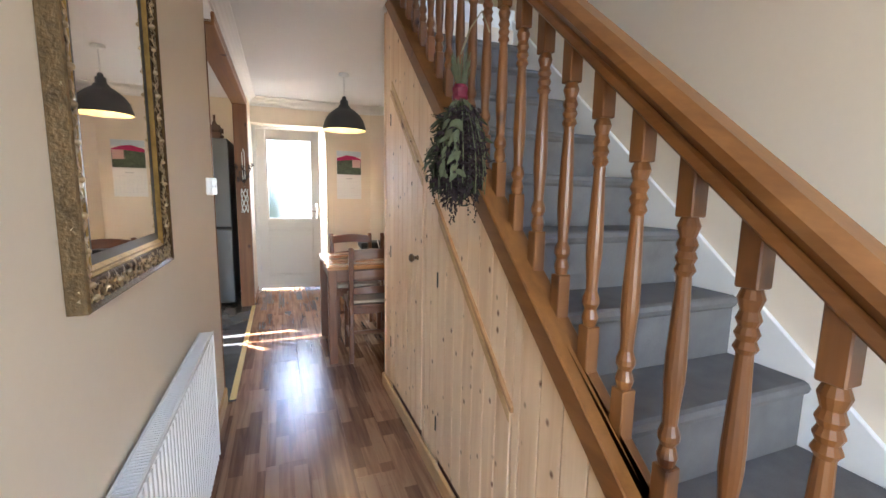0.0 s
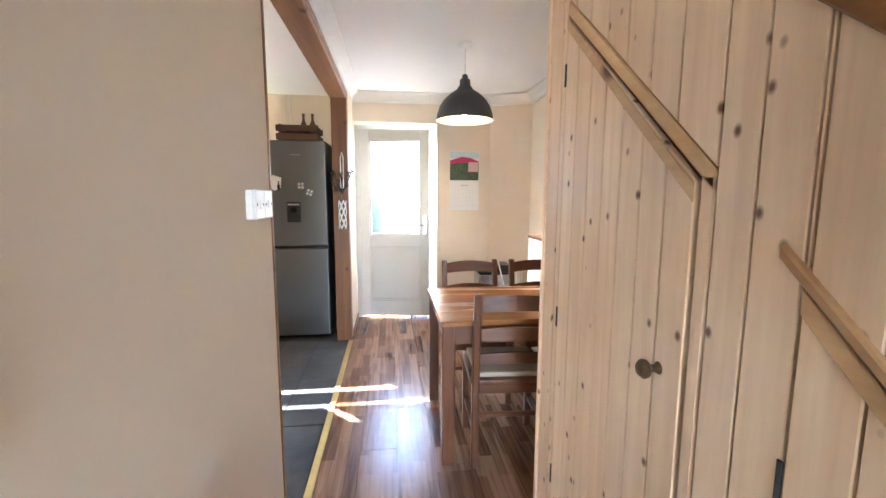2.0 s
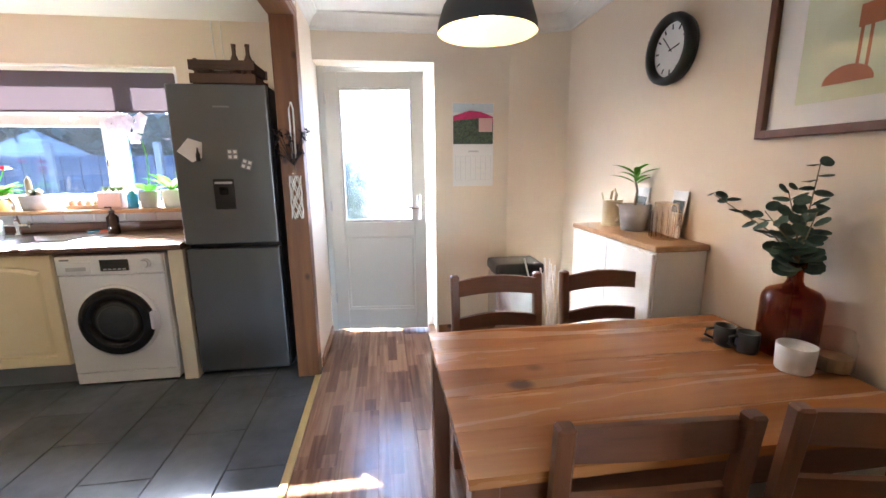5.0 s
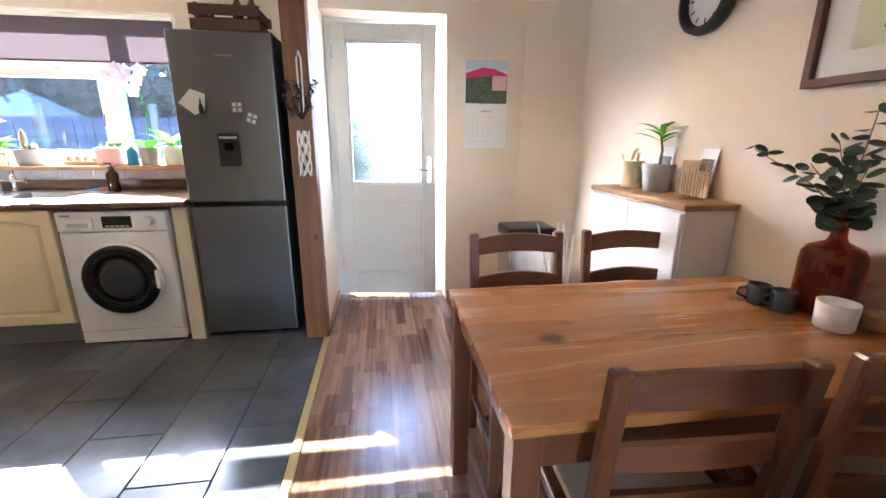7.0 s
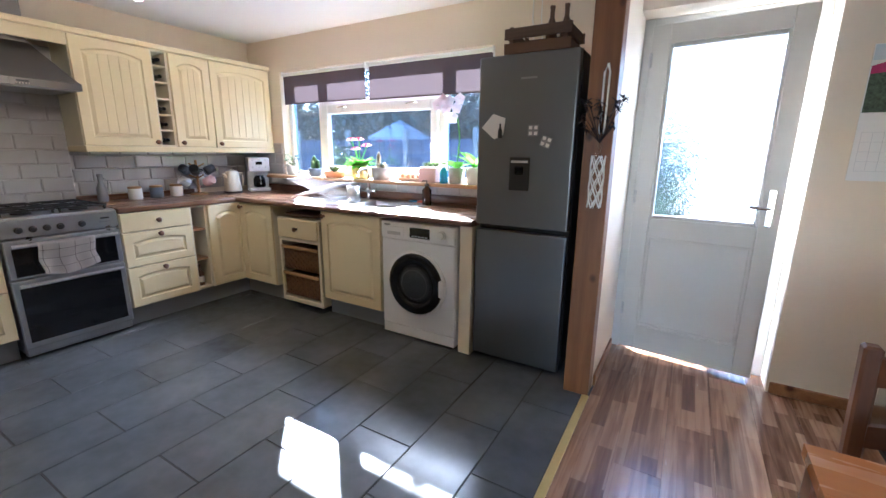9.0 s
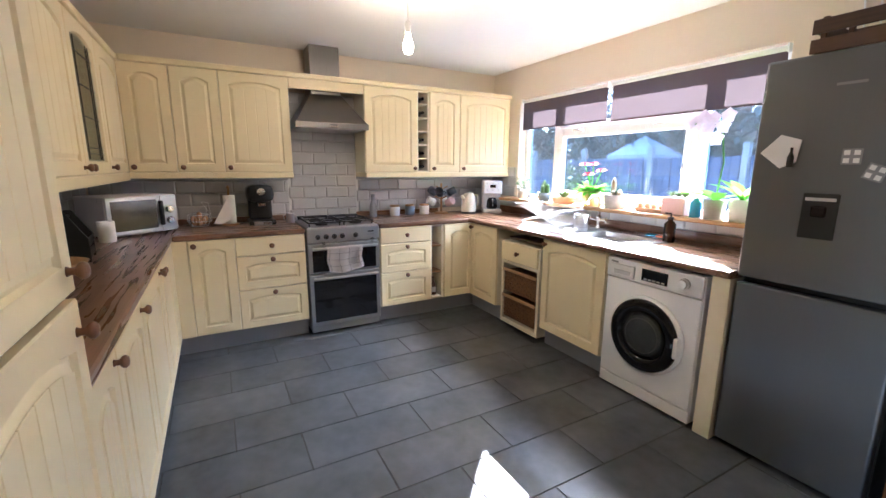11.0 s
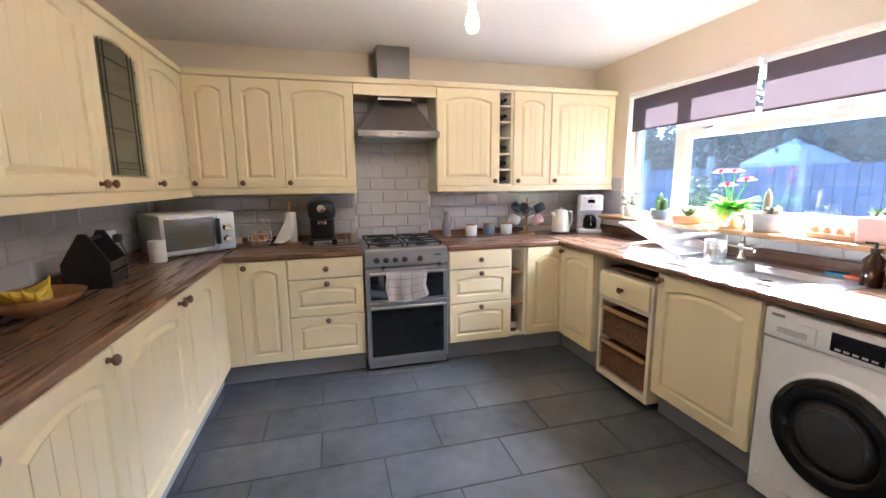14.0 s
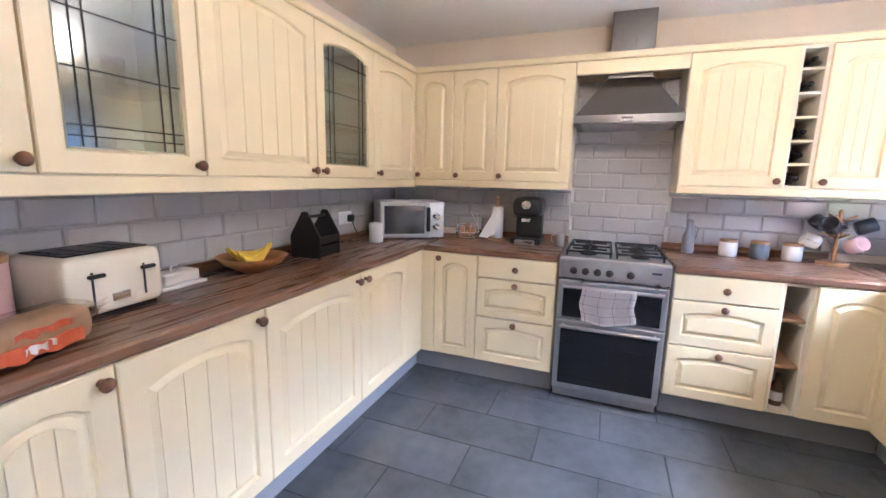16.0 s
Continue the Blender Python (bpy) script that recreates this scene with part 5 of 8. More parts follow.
for j in (0, 1, 2, 4, 5):
    b = thing("wine_bottle", "dark green wine bottle lying in the rack", "bottle", west(4.77, UX) @ pose(0.065, 0.0, UZ0 + 0.018 + j * 0.126 + 0.038), "wine bottles")
    part("glass", lathe([(0.013, 0.0), (0.015, 0.012), (0.014, 0.07), (0.036, 0.12), (0.037, 0.27)], (0, 0, 0), 12, None, "y"), M_BGLASS, b, "", True).matrix_basis = Matrix.Rotation(math.pi, 4, "Z")
    part("cork", lathe([(0.011, 0.0), (0.011, 0.004)], (0, -0.004, 0), 10, None, "y"), M_CERAM, b).matrix_basis = Matrix.Rotation(math.pi, 4, "Z")
FU = 2.48
for x0, w, kn, bd, gl in ((-2.95, 0.6, "l", 3, False), (-2.4, 0.55, "l", 0, True), (-1.77, 0.63, "r", 5, False), (-1.28, 0.49, "r", 0, True), (-0.95, 0.33, "r", 3, False)):
    wall_door(south(x0, FU), w, "cream wall cabinet with leaded glass door" if gl else "cream wall cabinet with bead-board door", kn, bd, gl, 0.034, 0.29)
# cornice and light pelmet
pb = bmesh.new()
for lo, hi in (((WW, 2.52, 2.085), (UX + 0.035, NW - 0.002, 2.125)), ((-3.55 + 0.035, SW, 2.085), (-0.945, FU + 0.035, 2.125)), ((WW, SW, 2.085), (UX + 0.035, 2.52, 2.125))):
    box(lo, hi, 0.006, pb)
setting(part("trim_cornice", pb, M_CREAM), "cream cornice along the wall cabinets", "cornice")
pb = bmesh.new()
for lo, hi in (((UX - 0.02, 2.5, 1.285), (UX + 0.022, 3.62, 1.33)), ((UX - 0.02, 4.25, 1.285), (UX + 0.022, NW - 0.003, 1.33)), ((-3.55, FU - 0.02, 1.275), (-0.95, FU + 0.022, 1.33)), ((WW, 3.6, 1.285), (UX - 0.02, 3.62, 1.33)), ((WW, 4.25, 1.285), (UX - 0.02, 4.27, 1.33))):
    box(lo, hi, 0.004, pb)
setting(part("trim_pelmet", pb, M_CREAM), "cream light pelmet below the wall cabinets", "pelmet")
setting(part("trim_bridge", box((UX - 0.01, 3.622, 2.005), (UX + 0.012, 4.248, 2.085), 0.003), M_CREAM), "cream bridging rail above the hood", "panel")
# plinths
pb = bmesh.new()
for lo, hi in (((-3.3, 2.65, 0), (-3.26, 3.622, 0.15)), ((-3.3, 4.245, 0), (-3.26, 5.25, 0.15)), ((-3.26, 5.25, 0), (-2.67, 5.29, 0.15)), ((-2.18, 5.25, 0), (-1.575, 5.29, 0.15)), ((-3.3, 2.62, 0), (-0.36, 2.66, 0.15))):
    box(lo, hi, 0.002, pb)
setting(part("trim_plinth", pb, M_PLINTH), "grey kitchen plinth", "plinth")
# worktops
WT0, WT1 = 0.862, 0.9
wt = thing("worktop", "walnut block-effect worktop along the long wall", "worktop")
part("top", box((WW + 0.002, SW + 0.002, WT0), (-0.945, 2.735, WT1), 0.007), M_WORK, wt)
part("upstand", box((WW + 0.02, SW + 0.002, WT1), (-0.945, SW + 0.02, 0.945), 0.003), M_WORK, wt)
wt = thing("worktop", "short walnut block-effect worktop in the dark corner beside the cooker", "worktop")
part("top", box((WW + 0.002, 2.737, WT0), (-3.175, 3.622, WT1), 0.007), M_WORKY, wt)
part("upstand", box((WW + 0.002, 2.737, WT1), (WW + 0.02, 3.622, 0.945), 0.003), M_WORKY, wt)
wt = thing("worktop", "short walnut block-effect worktop between cooker and window run", "worktop")
part("top", box((WW + 0.002, 4.24, WT0), (-3.175, 5.152, WT1), 0.007), M_WORKY, wt)
part("upstand", box((WW + 0.002, 4.24, WT1), (WW + 0.02, 5.152, 0.945), 0.003), M_WORKY, wt)
wt = thing("worktop", "walnut block-effect worktop with sink under the window", "worktop")
SX0, SX1, SY0, SY1 = -2.62, -1.5, 5.27, 5.72
wb = bmesh.new()
rims = [[wb.verts.new((x, y, z)) for x, y in ((a, c), (b, c), (b, d), (a, d))] for a, b, c, d in ((WW + 0.002, -0.848, 5.154, NW), (SX0, SX1, SY0, SY1)) for z in (WT0, WT1)]
for p, q in ((0, 1), (1, 3), (3, 2), (2, 0)):
    for k in range(4):
        wb.faces.new((rims[p][k], rims[p][(k + 1) % 4], rims[q][(k + 1) % 4], rims[q][k]))
bmesh.ops.recalc_face_normals(wb, faces=wb.faces[:])
part("top", wb, M_WORK, wt)
part("nosing", lathe([(0.019, WW + 0.6), (0.019, -0.848)], (0, 5.154, 0.881), 12, None, "x"), M_WORK, wt)
part("upstand", box((WW + 0.022, NW - 0.02, WT1), (-0.848, NW - 0.002, 0.965), 0.003), M_WORK, wt)

# sink with drainer, tap
sk = thing("sink", "stainless steel sink with ribbed drainer", "sink", pose(0, 0, WT1))
sb = bmesh.new()
bx0, bx1, by0, by1 = -2.02, -1.6, 5.31, 5.67
rows = [(SX0 - 0.015, SX1 + 0.015, SY0 - 0.015, SY1 + 0.015, 0.001), (SX0 - 0.012, SX1 + 0.012, SY0 - 0.012, SY1 + 0.012, 0.006), (bx0, bx1, by0, by1, 0.003), (bx0 + 0.02, bx1 - 0.02, by0 + 0.02, by1 - 0.02, -0.03)]
rows.append((bx0 + 0.035, bx1 - 0.035, by0 + 0.035, by1 - 0.035, -0.037))
lp = [[sb.verts.new(p) for p in ((a, c, z), (b, c, z), (b, d, z), (a, d, z))] for a, b, c, d, z in rows]
for p, q in zip(lp, lp[1:]):
    for k in range(4):
        sb.faces.new((p[k], p[(k + 1) % 4], q[(k + 1) % 4], q[k]))
sb.faces.new(lp[-1])
part("bowl", sb, M_STEEL, sk)
ds = bmesh.new()
for i in range(9):
    box((-2.56, 5.34 + i * 0.036, 0.006), (-2.08, 5.35 + i * 0.036, 0.0095), 0.0015, ds)
part("drainer_ribs", ds, M_STEEL, sk)
part("waste", lathe([(0.035, -0.0365), (0.035, -0.034), (0.02, -0.036)], (-1.81, 5.49, 0), 16), M_CHROME, sk)
tp = thing("mixer_tap", "chrome cross-head mixer tap", "tap", pose(-2.15, 5.73, WT1))
part("body", lathe([(0.026, 0), (0.026, 0.01), (0.014, 0.02), (0.014, 0.07), (0.02, 0.08), (0.02, 0.1), (0.012, 0.11)], (0, 0, 0), 14), M_CHROME, tp, "", True)
part("spout", tube([(0, 0, 0.1), (0, 0, 0.22), (0, -0.03, 0.26), (0, -0.09, 0.265), (0, -0.125, 0.24), (0, -0.13, 0.2)], 0.012, None, 10), M_CHROME, tp, "", True)
for s in (-1, 1):
    c = part("valve", tube([(0, 0, 0.07), (s * 0.075, -0.01, 0.075)], 0.011, None, 8), M_CHROME, tp)
    part("cross_head", tube([(s * 0.08, -0.03, 0.078), (s * 0.08, 0.015, 0.078)], 0.006, tube([(s * 0.08, -0.008, 0.055), (s * 0.08, -0.008, 0.1)], 0.006)), M_CHROME, c)

# ---- cooker ----
ck = thing("cooker", "silver gas cooker with double oven", "cooker", west(3.63, -3.175))
W = 0.6
part("body", box((0.004, 0.03, 0.04), (W - 0.004, 0.6, 0.885), 0.004), M_COOKER, ck)
part("foot_panel", box((0.01, 0.01, 0.02), (W - 0.01, 0.05, 0.075), 0.004), M_COOKER, ck)
part("control_panel", box((0, -0.008, 0.775), (W, 0.04, 0.893), 0.006), M_COOKER, ck)
for i in range(5):
    k = part("knob", lathe([(0.02, 0), (0.02, 0.008), (0.015, 0.012), (0.014, 0.028), (0.002, 0.03)], (0.085 + i * 0.066 + (0.045 if i == 4 else 0), -0.008, 0.825), 16, None, "y"), M_BLACK, ck)
    part("knob_ring", lathe([(0.021, 0), (0.021, 0.004)], (0.085 + i * 0.066 + (0.045 if i == 4 else 0), -0.0085, 0.825), 16, None, "y"), M_CHROME, k)
part("badge", box((0.5, -0.0095, 0.842), (0.55, -0.007, 0.853)), M_BLACK, ck)
part("badge", box((0.49, -0.0095, 0.82), (0.555, -0.007, 0.826)), M_GREY, ck)
for nm, z0, z1 in (("grill_door", 0.525, 0.765), ("oven_door", 0.075, 0.518)):
    d = part(nm, box((0.002, -0.012, z0), (W - 0.002, 0.03, z1), 0.006), M_COOKER, ck)
    part("glass", box((0.035, -0.0145, z0 + (0.016 if z0 > 0.3 else 0.04)), (W - 0.035, -0.0115, z1 - 0.05), 0.001), M_BGLASS, d, "black oven glass")
    hb = tube([(0.03, -0.05, z1 - 0.03), (W - 0.03, -0.05, z1 - 0.03)], 0.011, None, 10)
    for x in (0.05, W - 0.05):
        tube([(x, -0.01, z1 - 0.03), (x, -0.05, z1 - 0.03)], 0.008, hb)
    part("handle", hb, M_STEEL, d)
part("hob", box((0.002, 0.005, 0.886), (W - 0.002, 0.595, 0.902), 0.005), M_STEEL, ck)
for x in (0.155, 0.445):
    for y in (0.16, 0.44):
        br = part("burner", lathe([(0.05, 0.902), (0.05, 0.912), (0.036, 0.914), (0.036, 0.922), (0.002, 0.924)], (x, y, 0), 18), M_IRON, ck)
for x0 in (0.03, 0.31):
    g = bmesh.new()
    for y in (0.05, 0.3, 0.55):
        box((x0, y - 0.006, 0.926), (x0 + 0.26, y + 0.006, 0.938), 0.002, g)
    for x in (x0, x0 + 0.248):
        box((x, 0.05, 0.924), (x + 0.012, 0.55, 0.936), 0.002, g)
    for yc in (0.16, 0.44):
        box((x0 + 0.124, yc - 0.1, 0.928), (x0 + 0.136, yc + 0.1, 0.94), 0.002, g)
        box((x0 + 0.03, yc - 0.006, 0.928), (x0 + 0.23, yc + 0.006, 0.94), 0.002, g)
    for x in (x0 + 0.002, x0 + 0.246):
        for y in (0.06, 0.54):
            box((x, y - 0.006, 0.902), (x + 0.01, y + 0.006, 0.926), 0, g)
    part("pan_support", g, M_IRON, ck, "black cast-iron pan support")
tw = thing("tea_towel", "white tea towel with grey check on the grill handle", "tea towel", west(3.63, -3.175))
bm = bmesh.new()
NX, NZ_ = 16, 14
grid = []
for j in range(NZ_ + 1):
    row = []
    for i in range(NX + 1):
        x = 0.14 + 0.29 * i / NX
        t = j / NZ_
        if j < 3:
            y, z = -0.05 - 0.013 + 0.02 * (2 - j) / 2, 0.748 - (0.0 if j else 0.02)
        else:
            y, z = -0.064 - 0.006 * math.sin(i * 0.9 + t * 2) * t - 0.004 * t, 0.748 - 0.2 * (j - 2) / (NZ_ - 2) - 0.02 * math.sin(i * 0.25) * t
        row.append(bm.verts.new((x + 0.012 * t * math.sin(j * 0.6), y, z)))
    grid.append(row)
for j in range(NZ_):
    for i in range(NX):
        bm.faces.new((grid[j][i], grid[j][i + 1], grid[j + 1][i + 1], grid[j + 1][i]))
bmesh.ops.solidify(bm, geom=bm.faces[:], thickness=0.003)
part("cloth", bm, M_TOWEL, tw, "", True)
ls = bmesh.new()
for k in range(4):
    tube([(0.16 + k * 0.08 + 0.012 * (j / NZ_) * math.sin(j * 0.6), -0.0665 - 0.006 * math.sin((0.02 + k * 0.08) / 0.29 * 16 * 0.9 + j / NZ_ * 2) * j / NZ_ - 0.004 * j / NZ_, 0.748 - 0.2 * (j - 2) / 12 - 0.02 * math.sin((0.02 + k * 0.08) / 0.29 * 16 * 0.25) * j / NZ_) for j in range(3, 15)], 0.0012, ls, 4)
for j in (5, 8, 11):
    t = j / NZ_
    tube([(0.14 + 0.29 * i / NX + 0.012 * t * math.sin(j * 0.6), -0.0665 - 0.006 * math.sin(i * 0.9 + t * 2) * t - 0.004 * t, 0.748 - 0.2 * (j - 2) / 12 - 0.02 * math.sin(i * 0.25) * t) for i in range(NX + 1)], 0.0012, ls, 4)
part("stripe", ls, M_TOWELL, tw, "thin grey woven stripes")

# ---- hood ----
hd = thing("cooker_hood", "steel pyramid cooker hood with square flue", "cooker hood", west(3.635, WW + 0.002))
bm = bmesh.new()
rows = [(0.0, 0.6, -0.47, 1.69), (0.0, 0.6, -0.47, 1.735), (0.012, 0.588, -0.46, 1.742), (0.17, 0.43, -0.25, 1.985), (0.17, 0.43, -0.25, 2.0)]
lp = [[bm.verts.new(p) for p in ((a, 0, z), (b, 0, z), (b, y, z), (a, y, z))] for a, b, y, z in rows]
for p, q in zip(lp, lp[1:]):
    for k in range(4):
        bm.faces.new((p[k], p[(k + 1) % 4], q[(k + 1) % 4], q[k]))
bm.faces.new(lp[0])
bm.faces.new(lp[-1])
bmesh.ops.recalc_face_normals(bm, faces=bm.faces[:])
part("canopy", bm, M_HOOD, hd)
part("flue", box((0.175, -0.245, 2.0), (0.425, 0, CEIL - 0.002), 0.003), M_HOOD, hd)
part("badge", box((0.27, -0.4715, 1.712), (0.33, -0.469, 1.722)), M_BLACK, hd)
for i in range(5):
    part("button", lathe([(0.004, 0), (0.004, 0.002)], (0.27 + i * 0.015, -0.47, 1.703), 8, None, "y"), M_CHROME, hd)
part("filter", box((0.04, -0.43, 1.684), (0.56, -0.04, 1.69)), M_STEEL, hd)

# ---- washing machine ----
wm = thing("washing_machine", "white front-loading washing machine with black door", "washing machine", north(-1.562, 5.165))
part("body", box((0, 0.012, 0.015), (0.598, 0.56, 0.845), 0.008), M_APPL, wm)
part("front_panel", box((0.002, 0, 0.09), (0.596, 0.014, 0.72), 0.006), M_APPL, wm)
part("kick_panel", box((0.002, 0.004, 0.015), (0.596, 0.014, 0.086), 0.003), M_APPL, wm)
part("control_panel", box((0.002, -0.006, 0.724), (0.596, 0.014, 0.843), 0.006), M_APPL, wm)
part("display", box((0.245, -0.009, 0.745), (0.405, -0.005, 0.815), 0.002), M_BGLASS, wm)
bt = bmesh.new()
for i in range(5):
    box((0.262 + i * 0.027, -0.0105, 0.752), (0.28 + i * 0.027, -0.0085, 0.76), 0, bt)
part("button", bt, M_LGREY, wm)
part("programme_knob", lathe([(0.03, 0), (0.03, 0.01), (0.024, 0.016), (0.022, 0.028), (0.002, 0.03)], (0.5, -0.006, 0.785), 20, None, "y"), M_APPL, wm)
part("detergent_drawer", box((0.03, -0.011, 0.74), (0.2, -0.004, 0.81), 0.004), M_APPL, wm)
part("drawer_slot", box((0.06, -0.013, 0.752), (0.17, -0.01, 0.775), 0.002), M_LGREY, wm)
part("logo", box((0.035, -0.0125, 0.815), (0.085, -0.0105, 0.826)), M_GREY, wm)
DC = (0.305, 0.0, 0.43)
part("door", lathe([(0.228, 0), (0.232, 0.01), (0.228, 0.03), (0.205, 0.034), (0.2, 0.03)], DC, 40, None, "y"), M_APPL, wm, "white door ring", True)
dr_ = part("door_rim", lathe([(0.216, 0.032), (0.21, 0.044), (0.16, 0.05), (0.142, 0.042), (0.138, 0.03)], DC, 40, None, "y"), M_BGLASS, wm, "gloss black porthole rim", True)
part("door_glass", lathe([(0.14, 0.036), (0.11, 0.044), (0.05, 0.05), (0.002, 0.051)], DC, 32, None, "y"), M_DOORGL, wm, "dark convex porthole glass", True)
part("drum_ring", lathe([(0.108, 0.042), (0.102, 0.0475), (0.096, 0.044)], DC, 32, None, "y"), M_BLACK, wm, "", True)
part("door_handle", box((0.495, -0.05, 0.37), (0.53, -0.02, 0.49), 0.008), M_APPL, wm)
part("filter_cap", lathe([(0.035, 0), (0.035, 0.003)], (0.5, 0.002, 0.12), 20, None, "y"), M_APPL, wm)

# ---- fridge ----
fg = thing("fridge_freezer", "dark silver fridge-freezer with water dispenser", "fridge freezer", north(-0.835, 5.178))
part("body", box((0.0, 0.06, 0.02), (0.562, 0.66, 1.832), 0.006), M_BLACK, fg, "black fridge casing")
d = part("fridge_door", box((0.0, 0, 0.885), (0.56, 0.055, 1.832), 0.012, None, 3), M_FRIDGE, fg)
part("dispenser", box((0.205, -0.004, 1.1), (0.325, 0.004, 1.285), 0.003), M_BLACK, d)
part("dispenser_lever", box((0.24, -0.012, 1.19), (0.29, -0.002, 1.235), 0.006), M_BGLASS, d)
part("dispenser_bar", box((0.215, -0.006, 1.255), (0.315, -0.003, 1.268), 0.001), M_LGREY, d)
part("logo", box((0.25, -0.001, 1.7), (0.34, 0.002, 1.71)), M_GREY, d)
part("freezer_door", box((0.0, 0, 0.03), (0.56, 0.055, 0.855), 0.012, None, 3), M_FRIDGE, fg)
for x in (0.05, 0.5):
    part("foot", lathe([(0.02, 0), (0.02, 0.03)], (x, 0.1, 0), 10), M_BLACK, fg)
nt = thing("fridge_note", "white folded note under a black bottle magnet", "note", pose(-0.735, 5.174, 1.44))
part("paper", prism([(-0.075, 0.01), (0.005, -0.055), (0.06, -0.03), (0.07, 0.06), (-0.005, 0.085)], 0.0, 0.003, "xz"), M_PAPER, nt)
part("magnet", lathe([(0.012, -0.04), (0.012, 0.0), (0.005, 0.02), (0.005, 0.04)], (0.045, -0.012, -0.01), 10), M_BLACK, nt)
for x, z, a in ((-0.5, 1.43, 0), (-0.425, 1.37, 20)):
    mg = thing("fridge_magnet", "small patterned square fridge magnet", "magnet", pose(x, 5.174, z, 0, a, 0), "fridge magnets")
    part("plate", box((-0.03, 0, -0.03), (0.03, 0.003, 0.03), 0.001), M_GREY, mg)
    pt = bmesh.new()
    for sx in (-0.015, 0.015):
        for sz in (-0.015, 0.015):
            box((sx - 0.009, -0.001, sz - 0.009), (sx + 0.009, 0.0005, sz + 0.009), 0, pt)
    part("motif", pt, M_PAPER, mg)
# crate on the fridge with two bottles
cr = thing("wooden_crate", "dark slatted wooden crate on top of the fridge", "crate", pose(-0.71, 5.22, 1.8325))
for y in (0.0, 0.28):
    for k in range(2):
        part("slat", box((0, y, 0.01 + k * 0.075), (0.37, y + 0.012, 0.065 + k * 0.075), 0.002), M_DARKWOOD, cr)
for x in (0.012, 0.346):
    for k in range(2):
        part("slat", box((x, 0.012, 0.01 + k * 0.075), (x + 0.012, 0.28, 0.065 + k * 0.075), 0.002), M_DARKWOOD, cr)
    for y in (0.014, 0.258):
        part("corner_post", box((x + (0.012 if x < 0.1 else -0.02), y, 0), (x + (0.032 if x < 0.1 else 0.0), y + 0.02, 0.15), 0.002), M_DARKWOOD, cr)
part("base", box((0.012, 0.012, 0.0), (0.358, 0.28, 0.01)), M_DARKWOOD, cr)
for x in (0.22, 0.3):
    b = thing("beer_bottle", "brown glass bottle standing in the crate", "bottle", pose(-0.71 + x, 5.36, 1.845), "crate bottles")
    part("glass", lathe([(0.03, 0), (0.031, 0.12), (0.024, 0.16), (0.012, 0.19), (0.012, 0.235), (0.014, 0.237), (0.014, 0.25), (0.002, 0.251)], (0, 0, 0), 14), M_DARKWOOD, b, "", True)
cbl = thing("cable", "two white cables running up the wall", "cable")
for x in (-0.78, -0.72):
    part("cable_run", tube([(x + 0.03, NW - 0.006, 1.7), (x + 0.02, NW - 0.006, 2.0), (x, NW - 0.006, 2.2), (x, NW - 0.006, CEIL)], 0.004), M_WHITE, cbl)
# macrame hanging on the post
mc = thing("macrame_hanger", "white macrame bottle hanger with dried flowers on the post", "macrame", pose(-0.12, 5.075, 0))
for sg in (-1, 1):
    part("cord", tube([(0, -0.004, 1.72), (sg * 0.012, -0.012, 1.68), (sg * 0.01, -0.02, 1.4)], 0.005), M_PAPER, mc)
for k in range(5):
    a0 = k * math.pi * 0.4
    for sg in (-1, 1):
        part("cord", tube([(0.033 * math.cos(a0 + sg * 0.63 * n_), -0.045 + 0.033 * math.sin(a0 + sg * 0.63 * n_), 1.3 - 0.05 * n_) for n_ in range(6)], 0.0035, None, 4), M_PAPER, mc)
part("bottle", lathe([(0.028, 1.05), (0.029, 1.25), (0.014, 1.32), (0.014, 1.4)], (0, -0.045, 0), 14), M_JAR, mc)
r = random.Random(5)
fl = bmesh.new()
for i in range(22):
    a = r.uniform(0, 6.28)
    e = (math.cos(a) * 0.09, -0.05 + math.sin(a) * 0.05, 1.4 + r.uniform(0.02, 0.16))
    tube([(0, -0.045, 1.36), e], 0.0015, fl, 4)
    for j in range(7):
        leaf(fl, e, (r.uniform(-1, 1), r.uniform(-1, 0.5), r.uniform(-0.6, 1)), (0, 0, 1), r.uniform(0.02, 0.045), 0.014, 0.3, 2)
tagged(part("dried_flowers", fl, M_DRY2, mc), "dark dried flower sprigs", kind="stuff")

# bare bulb
bl = thing("ceiling_bulb", "bare lit bulb on a white flex", "light bulb", pose(-2.16, 4.07, CEIL))
part("rose", lathe([(0.035, 0.0), (0.042, -0.02), (0.012, -0.03), (0.004, -0.032)], (0, 0, 0), 18), M_WHITE, bl, "", True)
part("flex", lathe([(0.003, -0.03), (0.003, -0.2)], (0, 0, 0), 6), M_WHITE, bl)
part("lamp_holder", lathe([(0.012, -0.19), (0.018, -0.2), (0.018, -0.25), (0.014, -0.255)], (0, 0, 0), 14), M_WHITE, bl, "", True)
bb = part("bulb", lathe([(0.013, -0.25), (0.014, -0.27), (0.028, -0.31), (0.03, -0.335), (0.02, -0.36), (0.002, -0.366)], (0, 0, 0), 18), M_BULB, bl, "glowing glass bulb", True)
bb.visible_shadow = False

